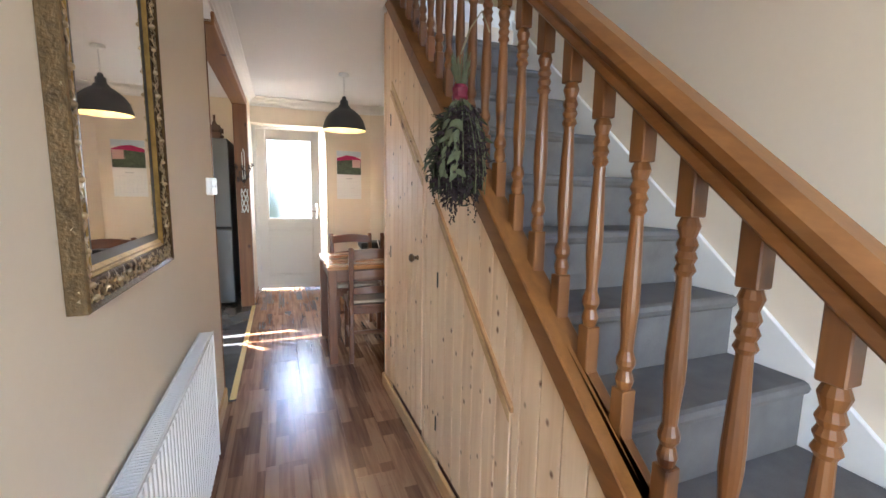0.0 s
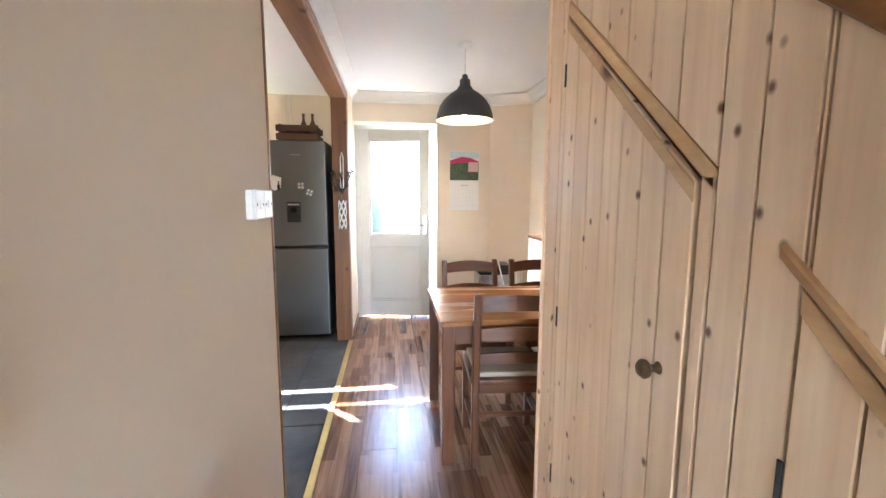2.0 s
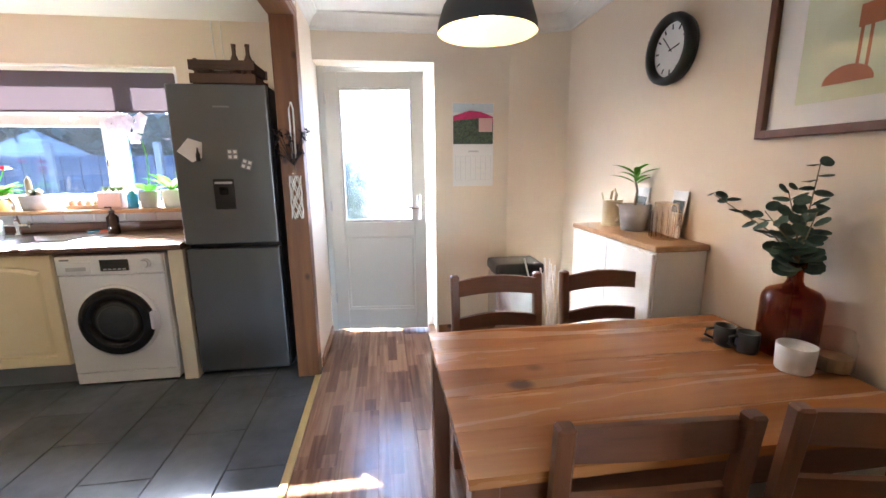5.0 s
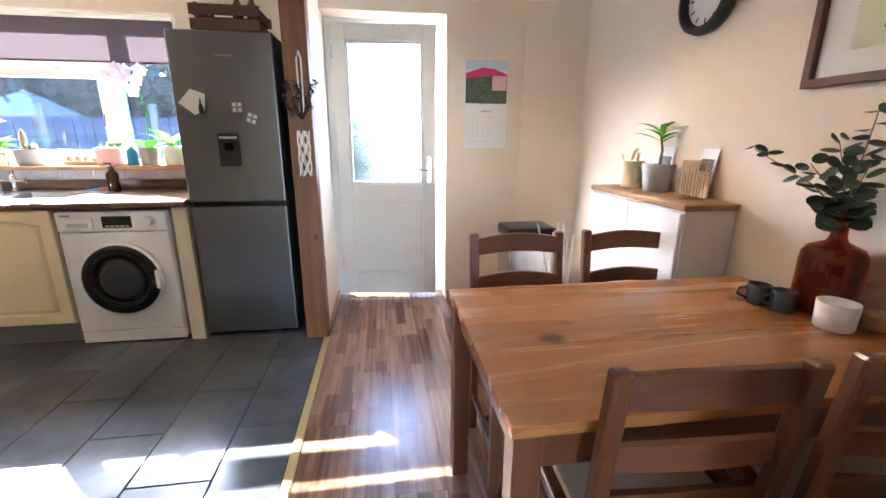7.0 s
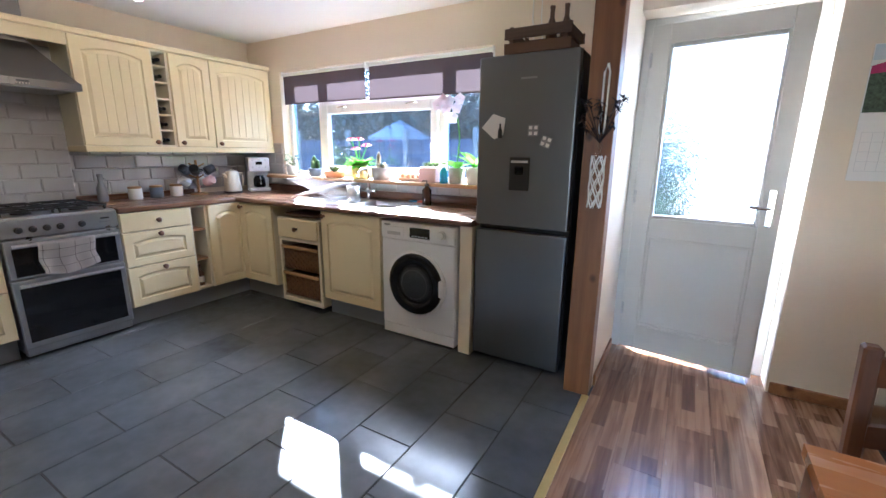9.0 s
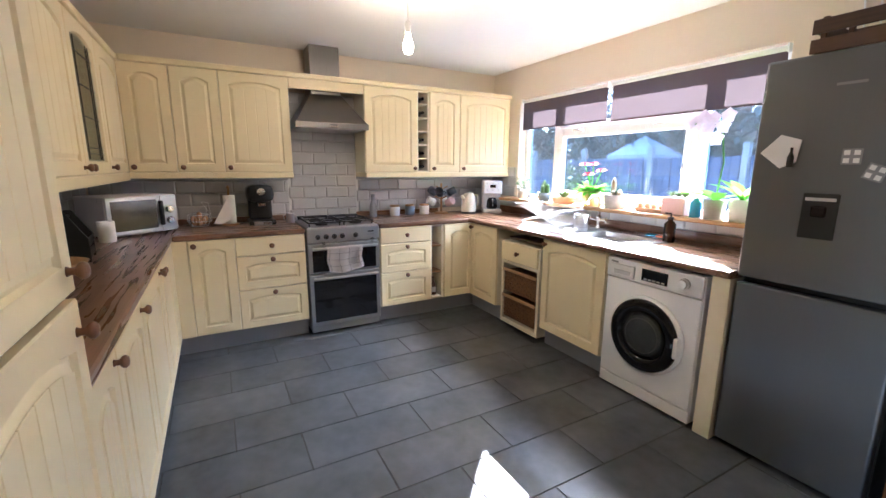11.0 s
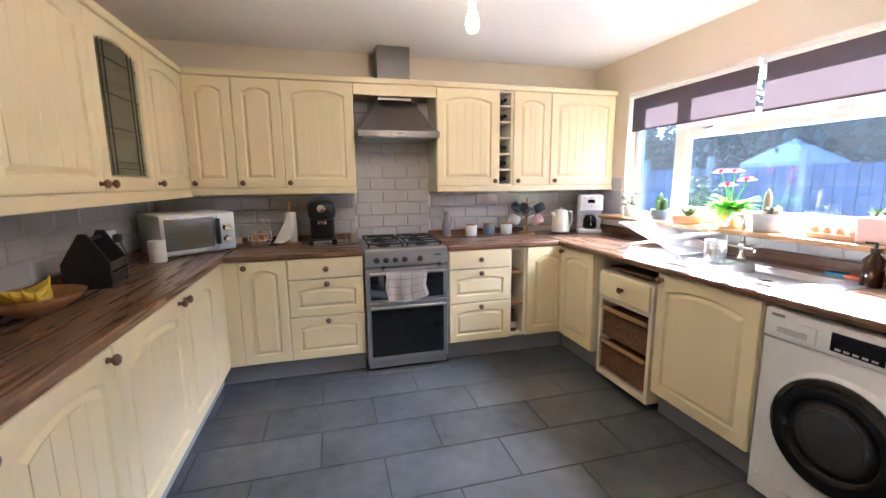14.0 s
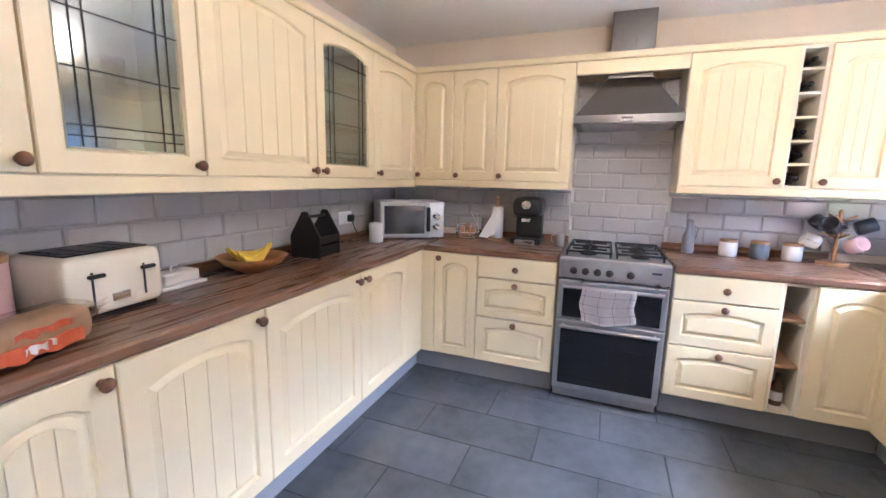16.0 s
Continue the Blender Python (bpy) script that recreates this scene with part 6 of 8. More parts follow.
# ---- dining end ----
tb = thing("dining_table", "brown pine dining table with square legs", "table", pose(0.535, 3.15, 0))
TW, TD, TH = 1.165, 0.74, 0.745
for i in range(5):
    part("board", box((0, i * TD / 5 + 0.0001, TH - 0.026), (TW, (i + 1) * TD / 5 - 0.0001, TH), 0.0006), M_TABLE, tb)
for a, b in (((0.05, 0.03, 0.62), (TW - 0.05, 0.05, TH - 0.026)), ((0.05, TD - 0.05, 0.62), (TW - 0.05, TD - 0.03, TH - 0.026))):
    part("apron", box(a, b, 0.002), M_CHAIRX, tb)
for a, b in (((0.03, 0.05, 0.62), (0.05, TD - 0.05, TH - 0.026)), ((TW - 0.05, 0.05, 0.62), (TW - 0.03, TD - 0.05, TH - 0.026))):
    part("apron", box(a, b, 0.002), M_CHAIR, tb)
for x in (0.008, TW - 0.068):
    for y in (0.008, TD - 0.068):
        part("leg", box((x, y, 0), (x + 0.06, y + 0.06, TH - 0.026), 0.004), M_CHAIR, tb)


def chair(m, label):
    """Ladder-back chair: its back at y=0, its seat towards +y."""
    c = thing("dining_chair", label, "chair", m, "chairs round the table")
    w, sd, sh, bh = 0.4, 0.4, 0.44, 0.89
    for x in (0, w - 0.036):
        sec = [(0.06, 0), (0.096, 0), (0.096, sh), (0.046, bh), (0.01, bh), (0.06, sh)]
        part("back_leg", prism(sec, x, x + 0.036, "yz", 0.006), M_CHAIR, c)
        part("front_leg", box((x, sd + 0.02, 0), (x + 0.036, sd + 0.056, sh - 0.01), 0.004), M_CHAIR, c)
    for z, h in ((0.8, 0.07), (0.655, 0.055), (0.53, 0.05)):
        bm = bmesh.new()
        n = 10
        rows = []
        for i in range(n + 1):
            t = i / n
            x = 0.03 + (w - 0.06) * t
            yb = 0.03 + (0.045 if z < 0.6 else (0.025 if z < 0.7 else 0.008)) - 0.018 * math.sin(math.pi * t)
            arch_ = 0.014 * math.sin(math.pi * t)
            rows.append([bm.verts.new(p) for p in ((x, yb, z + arch_ * 0.6), (x, yb + 0.016, z + arch_ * 0.6), (x, yb + 0.016, z + h + arch_), (x, yb, z + h + arch_))])
        for a, b in zip(rows, rows[1:]):
            for k in range(4):
                bm.faces.new((a[k], a[(k + 1) % 4], b[(k + 1) % 4], b[k]))
        bm.faces.new(rows[0])
        bm.faces.new(rows[-1][::-1])
        bmesh.ops.recalc_face_normals(bm, faces=bm.faces[:])
        part("back_slat", bm, M_CHAIRX, c)
    part("seat", box((-0.005, 0.07, sh - 0.012), (w + 0.005, sd + 0.065, sh + 0.012), 0.008, None, 2), M_CHAIRX, c)
    part("seat_pad", box((0.02, 0.1, sh + 0.012), (w - 0.02, sd + 0.05, sh + 0.04), 0.012, None, 2), M_SEAT, c, "beige fabric seat pad")
    for y in (0.075, sd + 0.03):
        part("rail", box((0.036, y, sh - 0.06), (w - 0.036, y + 0.018, sh - 0.012), 0.002), M_CHAIRX, c)
    for x in (0.009, w - 0.027):
        part("rail", box((x, 0.09, sh - 0.06), (x + 0.018, sd + 0.02, sh - 0.012), 0.002), M_CHAIR, c)
        part("stretcher", box((x, 0.09, 0.16), (x + 0.018, sd + 0.02, 0.19), 0.002), M_CHAIR, c)
    part("stretcher", box((0.02, 0.24, 0.165), (w - 0.02, 0.258, 0.19), 0.002), M_CHAIRX, c)
    return c


c1 = chair(pose(0.68, 3.06, 0, 0, 0, -3), "brown stained pine ladder-back chair tucked at the table")
copy_thing(c1, pose(1.15, 3.05, 0, 0, 0, -12))
copy_thing(c1, pose(1.06, 4.17, 0, 0, 0, 180))
copy_thing(c1, pose(1.55, 4.17, 0, 0, 0, 180))

# narrow cabinet against the wall
cbn = thing("side_cabinet", "narrow cream two-door cabinet with oak top", "cabinet", pose(RWALL, 4.0, 0))
part("body", box((-0.235, 0.012, 0.05), (-0.002, 0.75, 0.985), 0.002), M_WHITE, cbn)
part("top", box((-0.255, -0.005, 0.985), (-0.002, 0.765, 1.012), 0.005), M_OAKY, cbn)
for y0, ky in ((0.016, 0.345), (0.384, 0.41)):
    d = part("door", box((-0.252, y0, 0.08), (-0.236, y0 + 0.362, 0.975), 0.004), M_WHITE, cbn)
    part("knob", lathe([(0.009, 0), (0.008, 0.01), (0.017, 0.018), (0.017, 0.026), (0.002, 0.033)], (0, 0, 0), 14), M_OAK, d, "pale wooden knob", True).matrix_basis = pose(-0.252, ky, 0.8, 0, -90, 0)
part("plinth", box((-0.22, 0.02, 0), (-0.002, 0.74, 0.05)), M_WHITE, cbn)

# pendant over the table
pd = thing("pendant_lamp", "dark grey dome pendant lamp, lit", "pendant lamp", pose(0.825, 4.205, CEIL))
part("rose", lathe([(0.045, 0.0), (0.05, -0.018), (0.015, -0.028), (0.004, -0.03)], (0, 0, 0), 20), M_WHITE, pd, "", True)
part("flex", lathe([(0.003, -0.028), (0.003, -0.215)], (0, 0, 0), 6), M_LGREY, pd)
outer = [(0.012, -0.205), (0.018, -0.21), (0.022, -0.235), (0.036, -0.24), (0.038, -0.285), (0.05, -0.29), (0.054, -0.305), (0.1, -0.335), (0.145, -0.375), (0.175, -0.42), (0.195, -0.48), (0.2, -0.515)]
bm = bmesh.new()
rings = []
for rr_, h in outer:
    rings.append([bm.verts.new((rr_ * math.cos(a), rr_ * math.sin(a), h)) for a in [2 * math.pi * i / 36 for i in range(36)]])
for a, b in zip(rings, rings[1:]):
    for i in range(36):
        bm.faces.new((a[i], b[i], b[(i + 1) % 36], a[(i + 1) % 36]))
bm.faces.new(rings[0])
part("shade", bm, M_SHADE, pd, "dark grey metal dome", True)
bm = bmesh.new()
rings = []
for rr_, h in [(0.004, -0.3), (0.05, -0.31), (0.097, -0.339), (0.142, -0.379), (0.172, -0.423), (0.192, -0.482), (0.1975, -0.5145)]:
    rings.append([bm.verts.new((rr_ * math.cos(a), rr_ * math.sin(a), h)) for a in [2 * math.pi * i / 36 for i in range(36)]])
for a, b in zip(rings, rings[1:]):
    for i in range(36):
        bm.faces.new((a[i], a[(i + 1) % 36], b[(i + 1) % 36], b[i]))
part("lining", bm, M_SHADEIN, pd, "white inside of the dome, coloured warm as if lamplit", True)
bb = part("bulb", ball((0, 0, -0.45), 0.032), M_BULB, pd, "glowing bulb", True)
bb.visible_shadow = False

# clock
ckk = thing("wall_clock", "round black wall clock with white face", "clock", pose(RWALL, 4.335, 1.86))
part("case", lathe([(0.145, -0.001), (0.155, -0.03), (0.15, -0.055), (0.127, -0.06), (0.117, -0.045), (0.117, -0.02)], (0, 0, 0), 40, None, "x"), M_BLACK, ckk, "", True)
part("face", lathe([(0.118, -0.022), (0.118, -0.026)], (0, 0, 0), 40, None, "x"), M_PAPER, ckk, "white clock face")
for k in range(12):
    a = k * math.pi / 6
    tk = box((-0.0275, -0.0035, 0.086), (-0.0258, 0.0035, 0.108))
    bmesh.ops.rotate(tk, verts=tk.verts[:], cent=(0, 0, 0), matrix=Matrix.Rotation(a, 3, "X"))
    part("numeral_mark", tk, M_BLACK, ckk)
for nm, L, w, a in (("hour_hand_pointer", 0.06, 0.006, 78), ("minute_pointer", 0.088, 0.0045, -42)):
    tk = box((-0.031, -w / 2, -0.012), (-0.0295, w / 2, L), 0)
    bmesh.ops.rotate(tk, verts=tk.verts[:], cent=(0, 0, 0), matrix=Matrix.Rotation(radians(a), 3, "X"))
    part(nm, tk, M_BLACK, ckk)
# framed print
pc = thing("framed_print", "walnut-framed art print of plain rust shapes", "picture", pose(RWALL, 0, 0))
PY0, PY1, PZ0, PZ1 = 3.02, 3.83, 1.43, 2.05


def ring_w(y0, y1, z0, z1, prof):
    bm = picture_ring(y0, y1, z0, z1, [(i, -p) for i, p in prof])
    return bm


part("frame", ring_w(PY0, PY1, PZ0, PZ1, [(0, 0.001), (0, 0.028), (0.003, 0.03), (0.026, 0.03), (0.028, 0.026), (0.028, 0.004)]), M_FRAMEW, pc)
part("mount", box((-0.008, PY0 + 0.028, PZ0 + 0.028), (-0.004, PY1 - 0.028, PZ1 - 0.028)), M_PAPER, pc, "white mount")
part("print", box((-0.0095, PY0 + 0.12, PZ0 + 0.1), (-0.008, PY1 - 0.12, PZ1 - 0.08)), M_ART, pc, "pale green print")
sh = bmesh.new()
cy = 3.46
for y0, z0, y1, z1 in ((cy - 0.06, 1.72, cy + 0.09, 1.78), (cy + 0.05, 1.6, cy + 0.058, 1.72), (cy + 0.075, 1.6, cy + 0.083, 1.72), (cy - 0.03, 1.6, cy - 0.022, 1.72), (cy - 0.055, 1.6, cy - 0.047, 1.72)):
    box((-0.011, y0, z0), (-0.0095, y1, z1), 0, sh)
for y, z in ((cy - 0.14, 1.575), (cy + 0.1, 1.575)):
    merge(sh, prism([(y + 0.07 * math.cos(a), z + 0.05 * math.sin(a)) for a in [math.pi * i / 12 for i in range(13)]], -0.011, -0.0095, "yz"))
part("rust_shapes", sh, M_RUST, pc)
sh = bmesh.new()
for y, z, a_, b_ in ((cy - 0.02, 1.85, 0.055, 0.045), (cy - 0.15, 1.8, 0.045, 0.06), (cy + 0.06, 1.9, 0.02, 0.02), (cy + 0.09, 1.86, 0.015, 0.02)):
    merge(sh, prism([(y + a_ * math.cos(q), z + b_ * math.sin(q)) for q in [math.pi * i / 8 for i in range(16)]], -0.011, -0.0095, "yz"))
part("dark_shapes", sh, M_INK, pc)
gp = part("glazing", box((-0.014, PY0 + 0.028, PZ0 + 0.028), (-0.0125, PY1 - 0.028, PZ1 - 0.028)), M_GLASS, pc)
gp.visible_shadow = False
# calendar
cl = thing("wall_calendar", "hanging wall calendar with a garden picture", "calendar", pose(0.925, ND, 0))
part("upper_page", box((0, -0.004, 1.5), (0.315, -0.001, 1.81)), M_PAPER, cl)
part("lower_page", box((0.0, -0.006, 1.195), (0.315, -0.002, 1.5)), M_PAPER, cl, "white month page")
part("sky_strip", box((0.004, -0.0055, 1.74), (0.311, -0.004, 1.806)), M_SKYP, cl)
part("hill_strip", prism([(0.004, 1.66), (0.311, 1.66), (0.311, 1.71), (0.22, 1.745), (0.13, 1.755), (0.004, 1.715)], -0.0062, -0.004, "xz"), M_MAGENTA, cl, "magenta hills")
part("garden_strip", prism([(0.004, 1.51), (0.311, 1.51), (0.311, 1.66), (0.2, 1.7), (0.1, 1.69), (0.004, 1.68)], -0.007, -0.004, "xz"), M_GARDENP, cl, "dark green garden")
part("blossom_block", box((0.2, -0.0078, 1.6), (0.305, -0.004, 1.7)), M_PINK, cl)
ln = bmesh.new()
for i in range(5):
    box((0.02, -0.0068, 1.24 + i * 0.045), (0.295, -0.0058, 1.2412 + i * 0.045), 0, ln)
for i in range(8):
    box((0.02 + i * 0.0392, -0.0068, 1.24), (0.0212 + i * 0.0392, -0.0058, 1.42), 0, ln)
box((0.12, -0.0068, 1.45), (0.2, -0.0058, 1.462), 0, ln)
part("ruled_lines", ln, M_LGREY, cl)
part("pin", lathe([(0.006, 0), (0.006, 0.008)], (0.157, -0.004, 1.8), 8, None, "y"), M_STEEL, cl)
# pedal bin and a sheaf of canes
bn = thing("pedal_bin", "steel pedal bin with black lid", "bin", pose(1.16, 5.2, 0))
part("body", box((0, 0, 0.03), (0.34, 0.27, 0.58), 0.03, None, 4), M_BINSTEEL, bn, "", True)
part("lid", box((-0.008, -0.008, 0.585), (0.348, 0.278, 0.665), 0.03, None, 4), M_BLACK, bn, "black plastic lid", True)
part("base", box((0.004, 0.004, 0), (0.336, 0.266, 0.03), 0.005), M_BLACK, bn)
part("pedal", box((0.12, -0.03, 0.015), (0.22, 0.01, 0.03), 0.004), M_BLACK, bn)
cn = thing("cane_sheaf", "sheaf of white canes standing beside the bin", "canes", pose(1.52, 5.06, 0))
r = random.Random(3)
for i in range(11):
    a = r.uniform(0, 6.28)
    part("cane", tube([(0.03 * math.cos(a), 0.03 * math.sin(a), 0.0), (r.uniform(-0.2, 0.03), 0.06 * math.sin(a), r.uniform(0.6, 0.74))], 0.006, None, 6), M_PAPER, cn)


def pot(name, label, place, profile, material, smooth=True, cat="plant pot"):
    t = thing(name, label, cat, pose(*place))
    part("pot", lathe(profile, (0, 0, 0), 24), material, t, "", smooth)
    return t


CT = 1.012
wc = thing("watering_can", "khaki cream enamel watering can on the cabinet", "watering can", pose(1.655, 4.62, CT, 0, 0, 84))
part("body", lathe([(0.055, 0), (0.058, 0.004), (0.055, 0.012), (0.053, 0.135), (0.055, 0.138), (0.051, 0.139), (0.049, 0.12), (0.002, 0.118)], (0, 0, 0), 28), M_CANM, wc, "", True)
part("spout", tube([(0.05, 0, 0.03), (0.1, 0, 0.095), (0.155, 0, 0.17)], [0.012, 0.008, 0.005], None, 10), M_CANM, wc, "", True)
part("spout_brace", tube([(0.052, 0, 0.125), (0.09, 0, 0.135), (0.1, 0, 0.1)], 0.003, None, 6), M_CANM, wc)
part("top_cover", prism([(-0.02, -0.05), (-0.02, 0.05), (0.03, 0.04), (0.05, 0.0), (0.03, -0.04)], 0.137, 0.142, "xy"), M_CANM, wc)
part("handle", tube([(-0.03, 0, 0.137), (-0.04, 0, 0.175), (-0.015, 0, 0.2), (0.015, 0, 0.19), (0.03, 0, 0.14)], 0.008, None, 8), M_CANM, wc, "", True)
part("back_handle", tube([(-0.05, 0, 0.12), (-0.085, 0, 0.11), (-0.085, 0, 0.06), (-0.052, 0, 0.03)], 0.005, None, 8), M_CANM, wc, "", True)
pp = pot("potted_plant", "young green plant in a grey-brown pot", (1.665, 4.43, CT), [(0.055, 0), (0.058, 0.003), (0.078, 0.135), (0.073, 0.135), (0.068, 0.12), (0.002, 0.118)], M_STONE, True, "potted plant")
part("stem", tube([(0, 0, 0.118), (0.006, -0.004, 0.2), (-0.004, 0.01, 0.28)], [0.008, 0.006, 0.004]), M_STALK, pp)
lv = bmesh.new()
r = random.Random(9)
for i in range(9):
    a = i * 2.4
    leaf(lv, (-0.002, 0.006, 0.23 + i * 0.008), (math.cos(a), math.sin(a), 0.75), (0, 0, 1), r.uniform(0.11, 0.17), 0.032, 0.35, 5)
part("leaves", lv, M_LEAF2, pp, "", True)
part("soil", lathe([(0.068, 0.119), (0.002, 0.123)], (0, 0, 0), 16), M_SOIL, pp)
jr = thing("glass_jar", "clear preserving jar with wire clip", "jar", pose(1.655, 4.17, CT))
part("glass", lathe([(0.058, 0), (0.064, 0.01), (0.064, 0.12), (0.05, 0.14), (0.05, 0.165)], (0, 0, 0), 24), M_TANJAR, jr, "", True)
for k in range(16):
    a = 2 * math.pi * k / 16
    part("rib", tube([(0.0645 * math.cos(a), 0.0645 * math.sin(a), 0.012), (0.0645 * math.cos(a), 0.0645 * math.sin(a), 0.118)], 0.002, None, 5), M_TANJAR, jr)
part("clip", tube([(0.05, 0, 0.08), (0.058, 0, 0.12), (0.05, 0, 0.155), (-0.05, 0, 0.155)], 0.002), M_BRASS, jr)
for y, z0, a in ((4.48, 0.0, 4), (4.2, 0.0, -4)):
    ph = thing("photo_card", "small white-bordered photo leaning on the wall", "photo", pose(RWALL - 0.035, y, CT, 0, 8, a))
    part("card", box((-0.002, -0.055, 0), (0, 0.055, 0.215)), M_PAPER, ph)
    part("image", box((-0.0032, -0.04, 0.115), (-0.002, 0.04, 0.17)), M_PHOTO, ph)
# table things
bt = thing("amber_bottle", "large amber glass bottle vase on the table", "bottle vase", pose(1.658, 3.545, TH))
part("glass", lathe([(0.07, 0), (0.078, 0.008), (0.081, 0.06), (0.081, 0.17), (0.078, 0.19), (0.068, 0.206), (0.045, 0.217), (0.026, 0.226), (0.021, 0.24), (0.019, 0.28), (0.024, 0.283), (0.024, 0.298), (0.017, 0.298), (0.016, 0.24), (0.04, 0.212), (0.064, 0.2), (0.074, 0.186), (0.077, 0.168), (0.076, 0.012), (0.002, 0.01)], (0, 0, 0), 28), M_AMBER, bt, "", True)


def round_leaf(bm, p, d, rad, r):
    """A cupped oval leaf on a short stalk."""
    d = Vector(d).normalized()
    side = d.cross(Vector((r.uniform(-1.3, 0.5), r.uniform(-1.6, 0.4), 1))).normalized()
    up = side.cross(d)
    c = Vector(p) + d * (rad * 1.25)
    mid = bm.verts.new(c - up * rad * 0.18)
    rim = [bm.verts.new(c + d * (rad * 1.12 * math.cos(k * 0.6283)) + side * (rad * 0.88 * math.sin(k * 0.6283)) + up * (rad * 0.1 * abs(math.sin(k * 0.6283)))) for k in range(10)]
    for k in range(10):
        bm.faces.new((mid, rim[k], rim[(k + 1) % 10]))


eu = thing("eucalyptus", "eucalyptus stems in the amber bottle", "foliage", pose(1.658, 3.545, TH))
sb, lv = bmesh.new(), bmesh.new()
r = random.Random(31)
for tip, n in (((0.0, -0.02, 0.6), 9), ((-0.08, 0.27, 0.49), 9), ((-0.03, 0.04, 0.52), 9), ((-0.02, -0.05, 0.46), 7), ((-0.05, 0.09, 0.45), 7)):
    pts = [(0, 0, 0.03), (0, 0, 0.29), (tip[0] * 0.3, tip[1] * 0.3, 0.29 + (tip[2] - 0.29) * 0.45), tip]
    tube(pts, [0.003, 0.003, 0.0025, 0.0015], sb, 5)
    for i in range(n):
        t = i / (n - 1)
        a = Vector(pts[1]).lerp(Vector(pts[2]), min(1, t * 2)) if t < 0.5 else Vector(pts[2]).lerp(Vector(pts[3]), t * 2 - 1)
        for s in (0, 1):
            g = i * 1.57 + s * math.pi + r.uniform(-0.3, 0.3)
            round_leaf(lv, a + Vector((0, 0, r.uniform(-0.01, 0.01))), (math.cos(g), math.sin(g), r.uniform(-0.2, 0.5)), r.uniform(0.025, 0.033) * (1.1 - 0.45 * t), r)
part("stems", sb, M_STALK, eu)
part("leaves", lv, M_EUCA, eu)


def mug(name, label, m, material, r0=0.04, h=0.085, group=""):
    t = thing(name, label, "mug", m, group)
    part("cup", lathe([(r0 * 0.85, 0), (r0, 0.008), (r0, h), (r0 - 0.004, h), (r0 - 0.005, 0.01), (0.002, 0.008)], (0, 0, 0), 20), material, t, "", True)
    part("handle", tube([(r0 - 0.002, 0, h * 0.8), (r0 + 0.022, 0, h * 0.72), (r0 + 0.024, 0, h * 0.4), (r0 - 0.002, 0, h * 0.22)], 0.005, None, 8), material, t, "", True)
    return t


mug("mug", "small dark glazed mug on the table", pose(1.518, 3.632, TH, 0, 0, 150), M_DKCERAM, 0.033, 0.066, "table mugs")
mug("mug", "small dark glazed mug on the table", pose(1.543, 3.568, TH, 0, 0, 165), M_DKCERAM, 0.033, 0.066, "table mugs")
cd = thing("candle", "white ceramic candle pot on the table", "candle", pose(1.575, 3.437, TH))
part("pot", lathe([(0.044, 0), (0.047, 0.005), (0.05, 0.078), (0.046, 0.078), (0.045, 0.066), (0.002, 0.064)], (0, 0, 0), 24), M_CERAM, cd, "", True)
jg = thing("sugar_jar", "glass jar half full of brown sugar", "jar", pose(1.688, 3.42, TH))
part("glass", lathe([(0.042, 0), (0.047, 0.008), (0.047, 0.09), (0.036, 0.11), (0.036, 0.125)], (0, 0, 0), 20), M_JAR, jg, "", True)
part("sugar", lathe([(0.042, 0.004), (0.043, 0.045), (0.002, 0.05)], (0, 0, 0), 16), M_BREAD, jg)

# ---- worktop things ----
Z = 0.9
mw = thing("microwave", "white and steel microwave oven with mirrored door", "microwave", pose(-3.48, 2.47, Z, 0, 0, 128) @ pose(-0.235, -0.17, 0))
part("body", box((0, 0, 0.012), (0.47, 0.34, 0.275), 0.006), M_APPL, mw)
part("front_panel", box((0.352, -0.01, 0.02), (0.468, 0.0, 0.27), 0.003), M_STEEL, mw, "brushed steel control panel")
part("door", box((0.004, -0.012, 0.02), (0.35, 0.0, 0.27), 0.004), M_STEEL, mw, "brushed steel door")
part("door_glass", box((0.03, -0.0145, 0.045), (0.322, -0.0115, 0.245), 0.001), M_MWGL, mw, "mirrored microwave window")
part("handle", box((0.335, -0.04, 0.06), (0.36, -0.012, 0.235), 0.006), M_BLACK, mw)
for z in (0.09, 0.17):
    part("dial", lathe([(0.03, 0), (0.03, 0.008), (0.022, 0.022), (0.002, 0.023)], (0.412, -0.01, z), 20, None, "y"), M_CHROME, mw)
for x in (0.04, 0.42):
    part("foot", box((x, 0.03, 0), (x + 0.02, 0.3, 0.012)), M_BLACK, mw)
cf = thing("coffee_machine", "black pod coffee machine", "coffee machine", west(3.25, -3.55))
part("base", box((0.0, -0.02, 0), (0.17, 0.2, 0.035), 0.01, None, 2), M_BLACK, cf)
cf.location.z = Z
part("tower", box((0.01, 0.08, 0.03), (0.16, 0.2, 0.28), 0.03, None, 4), M_BLACK, cf, "", True)
part("head", box((0.0, -0.03, 0.17), (0.17, 0.2, 0.3), 0.055, None, 6), M_BLACK, cf, "", True)
part("badge", lathe([(0.026, 0), (0.026, 0.006), (0.002, 0.007)], (0.085, -0.029, 0.25), 20, None, "y"), M_CHROME, cf)
part("spout", box((0.06, -0.02, 0.14), (0.11, 0.03, 0.17), 0.005), M_CHROME, cf)
cf.scale = (1.22, 1.12, 1.1)
part("drip_tray", box((0.03, -0.05, 0.0), (0.14, 0.0, 0.03), 0.004), M_STEEL, cf)
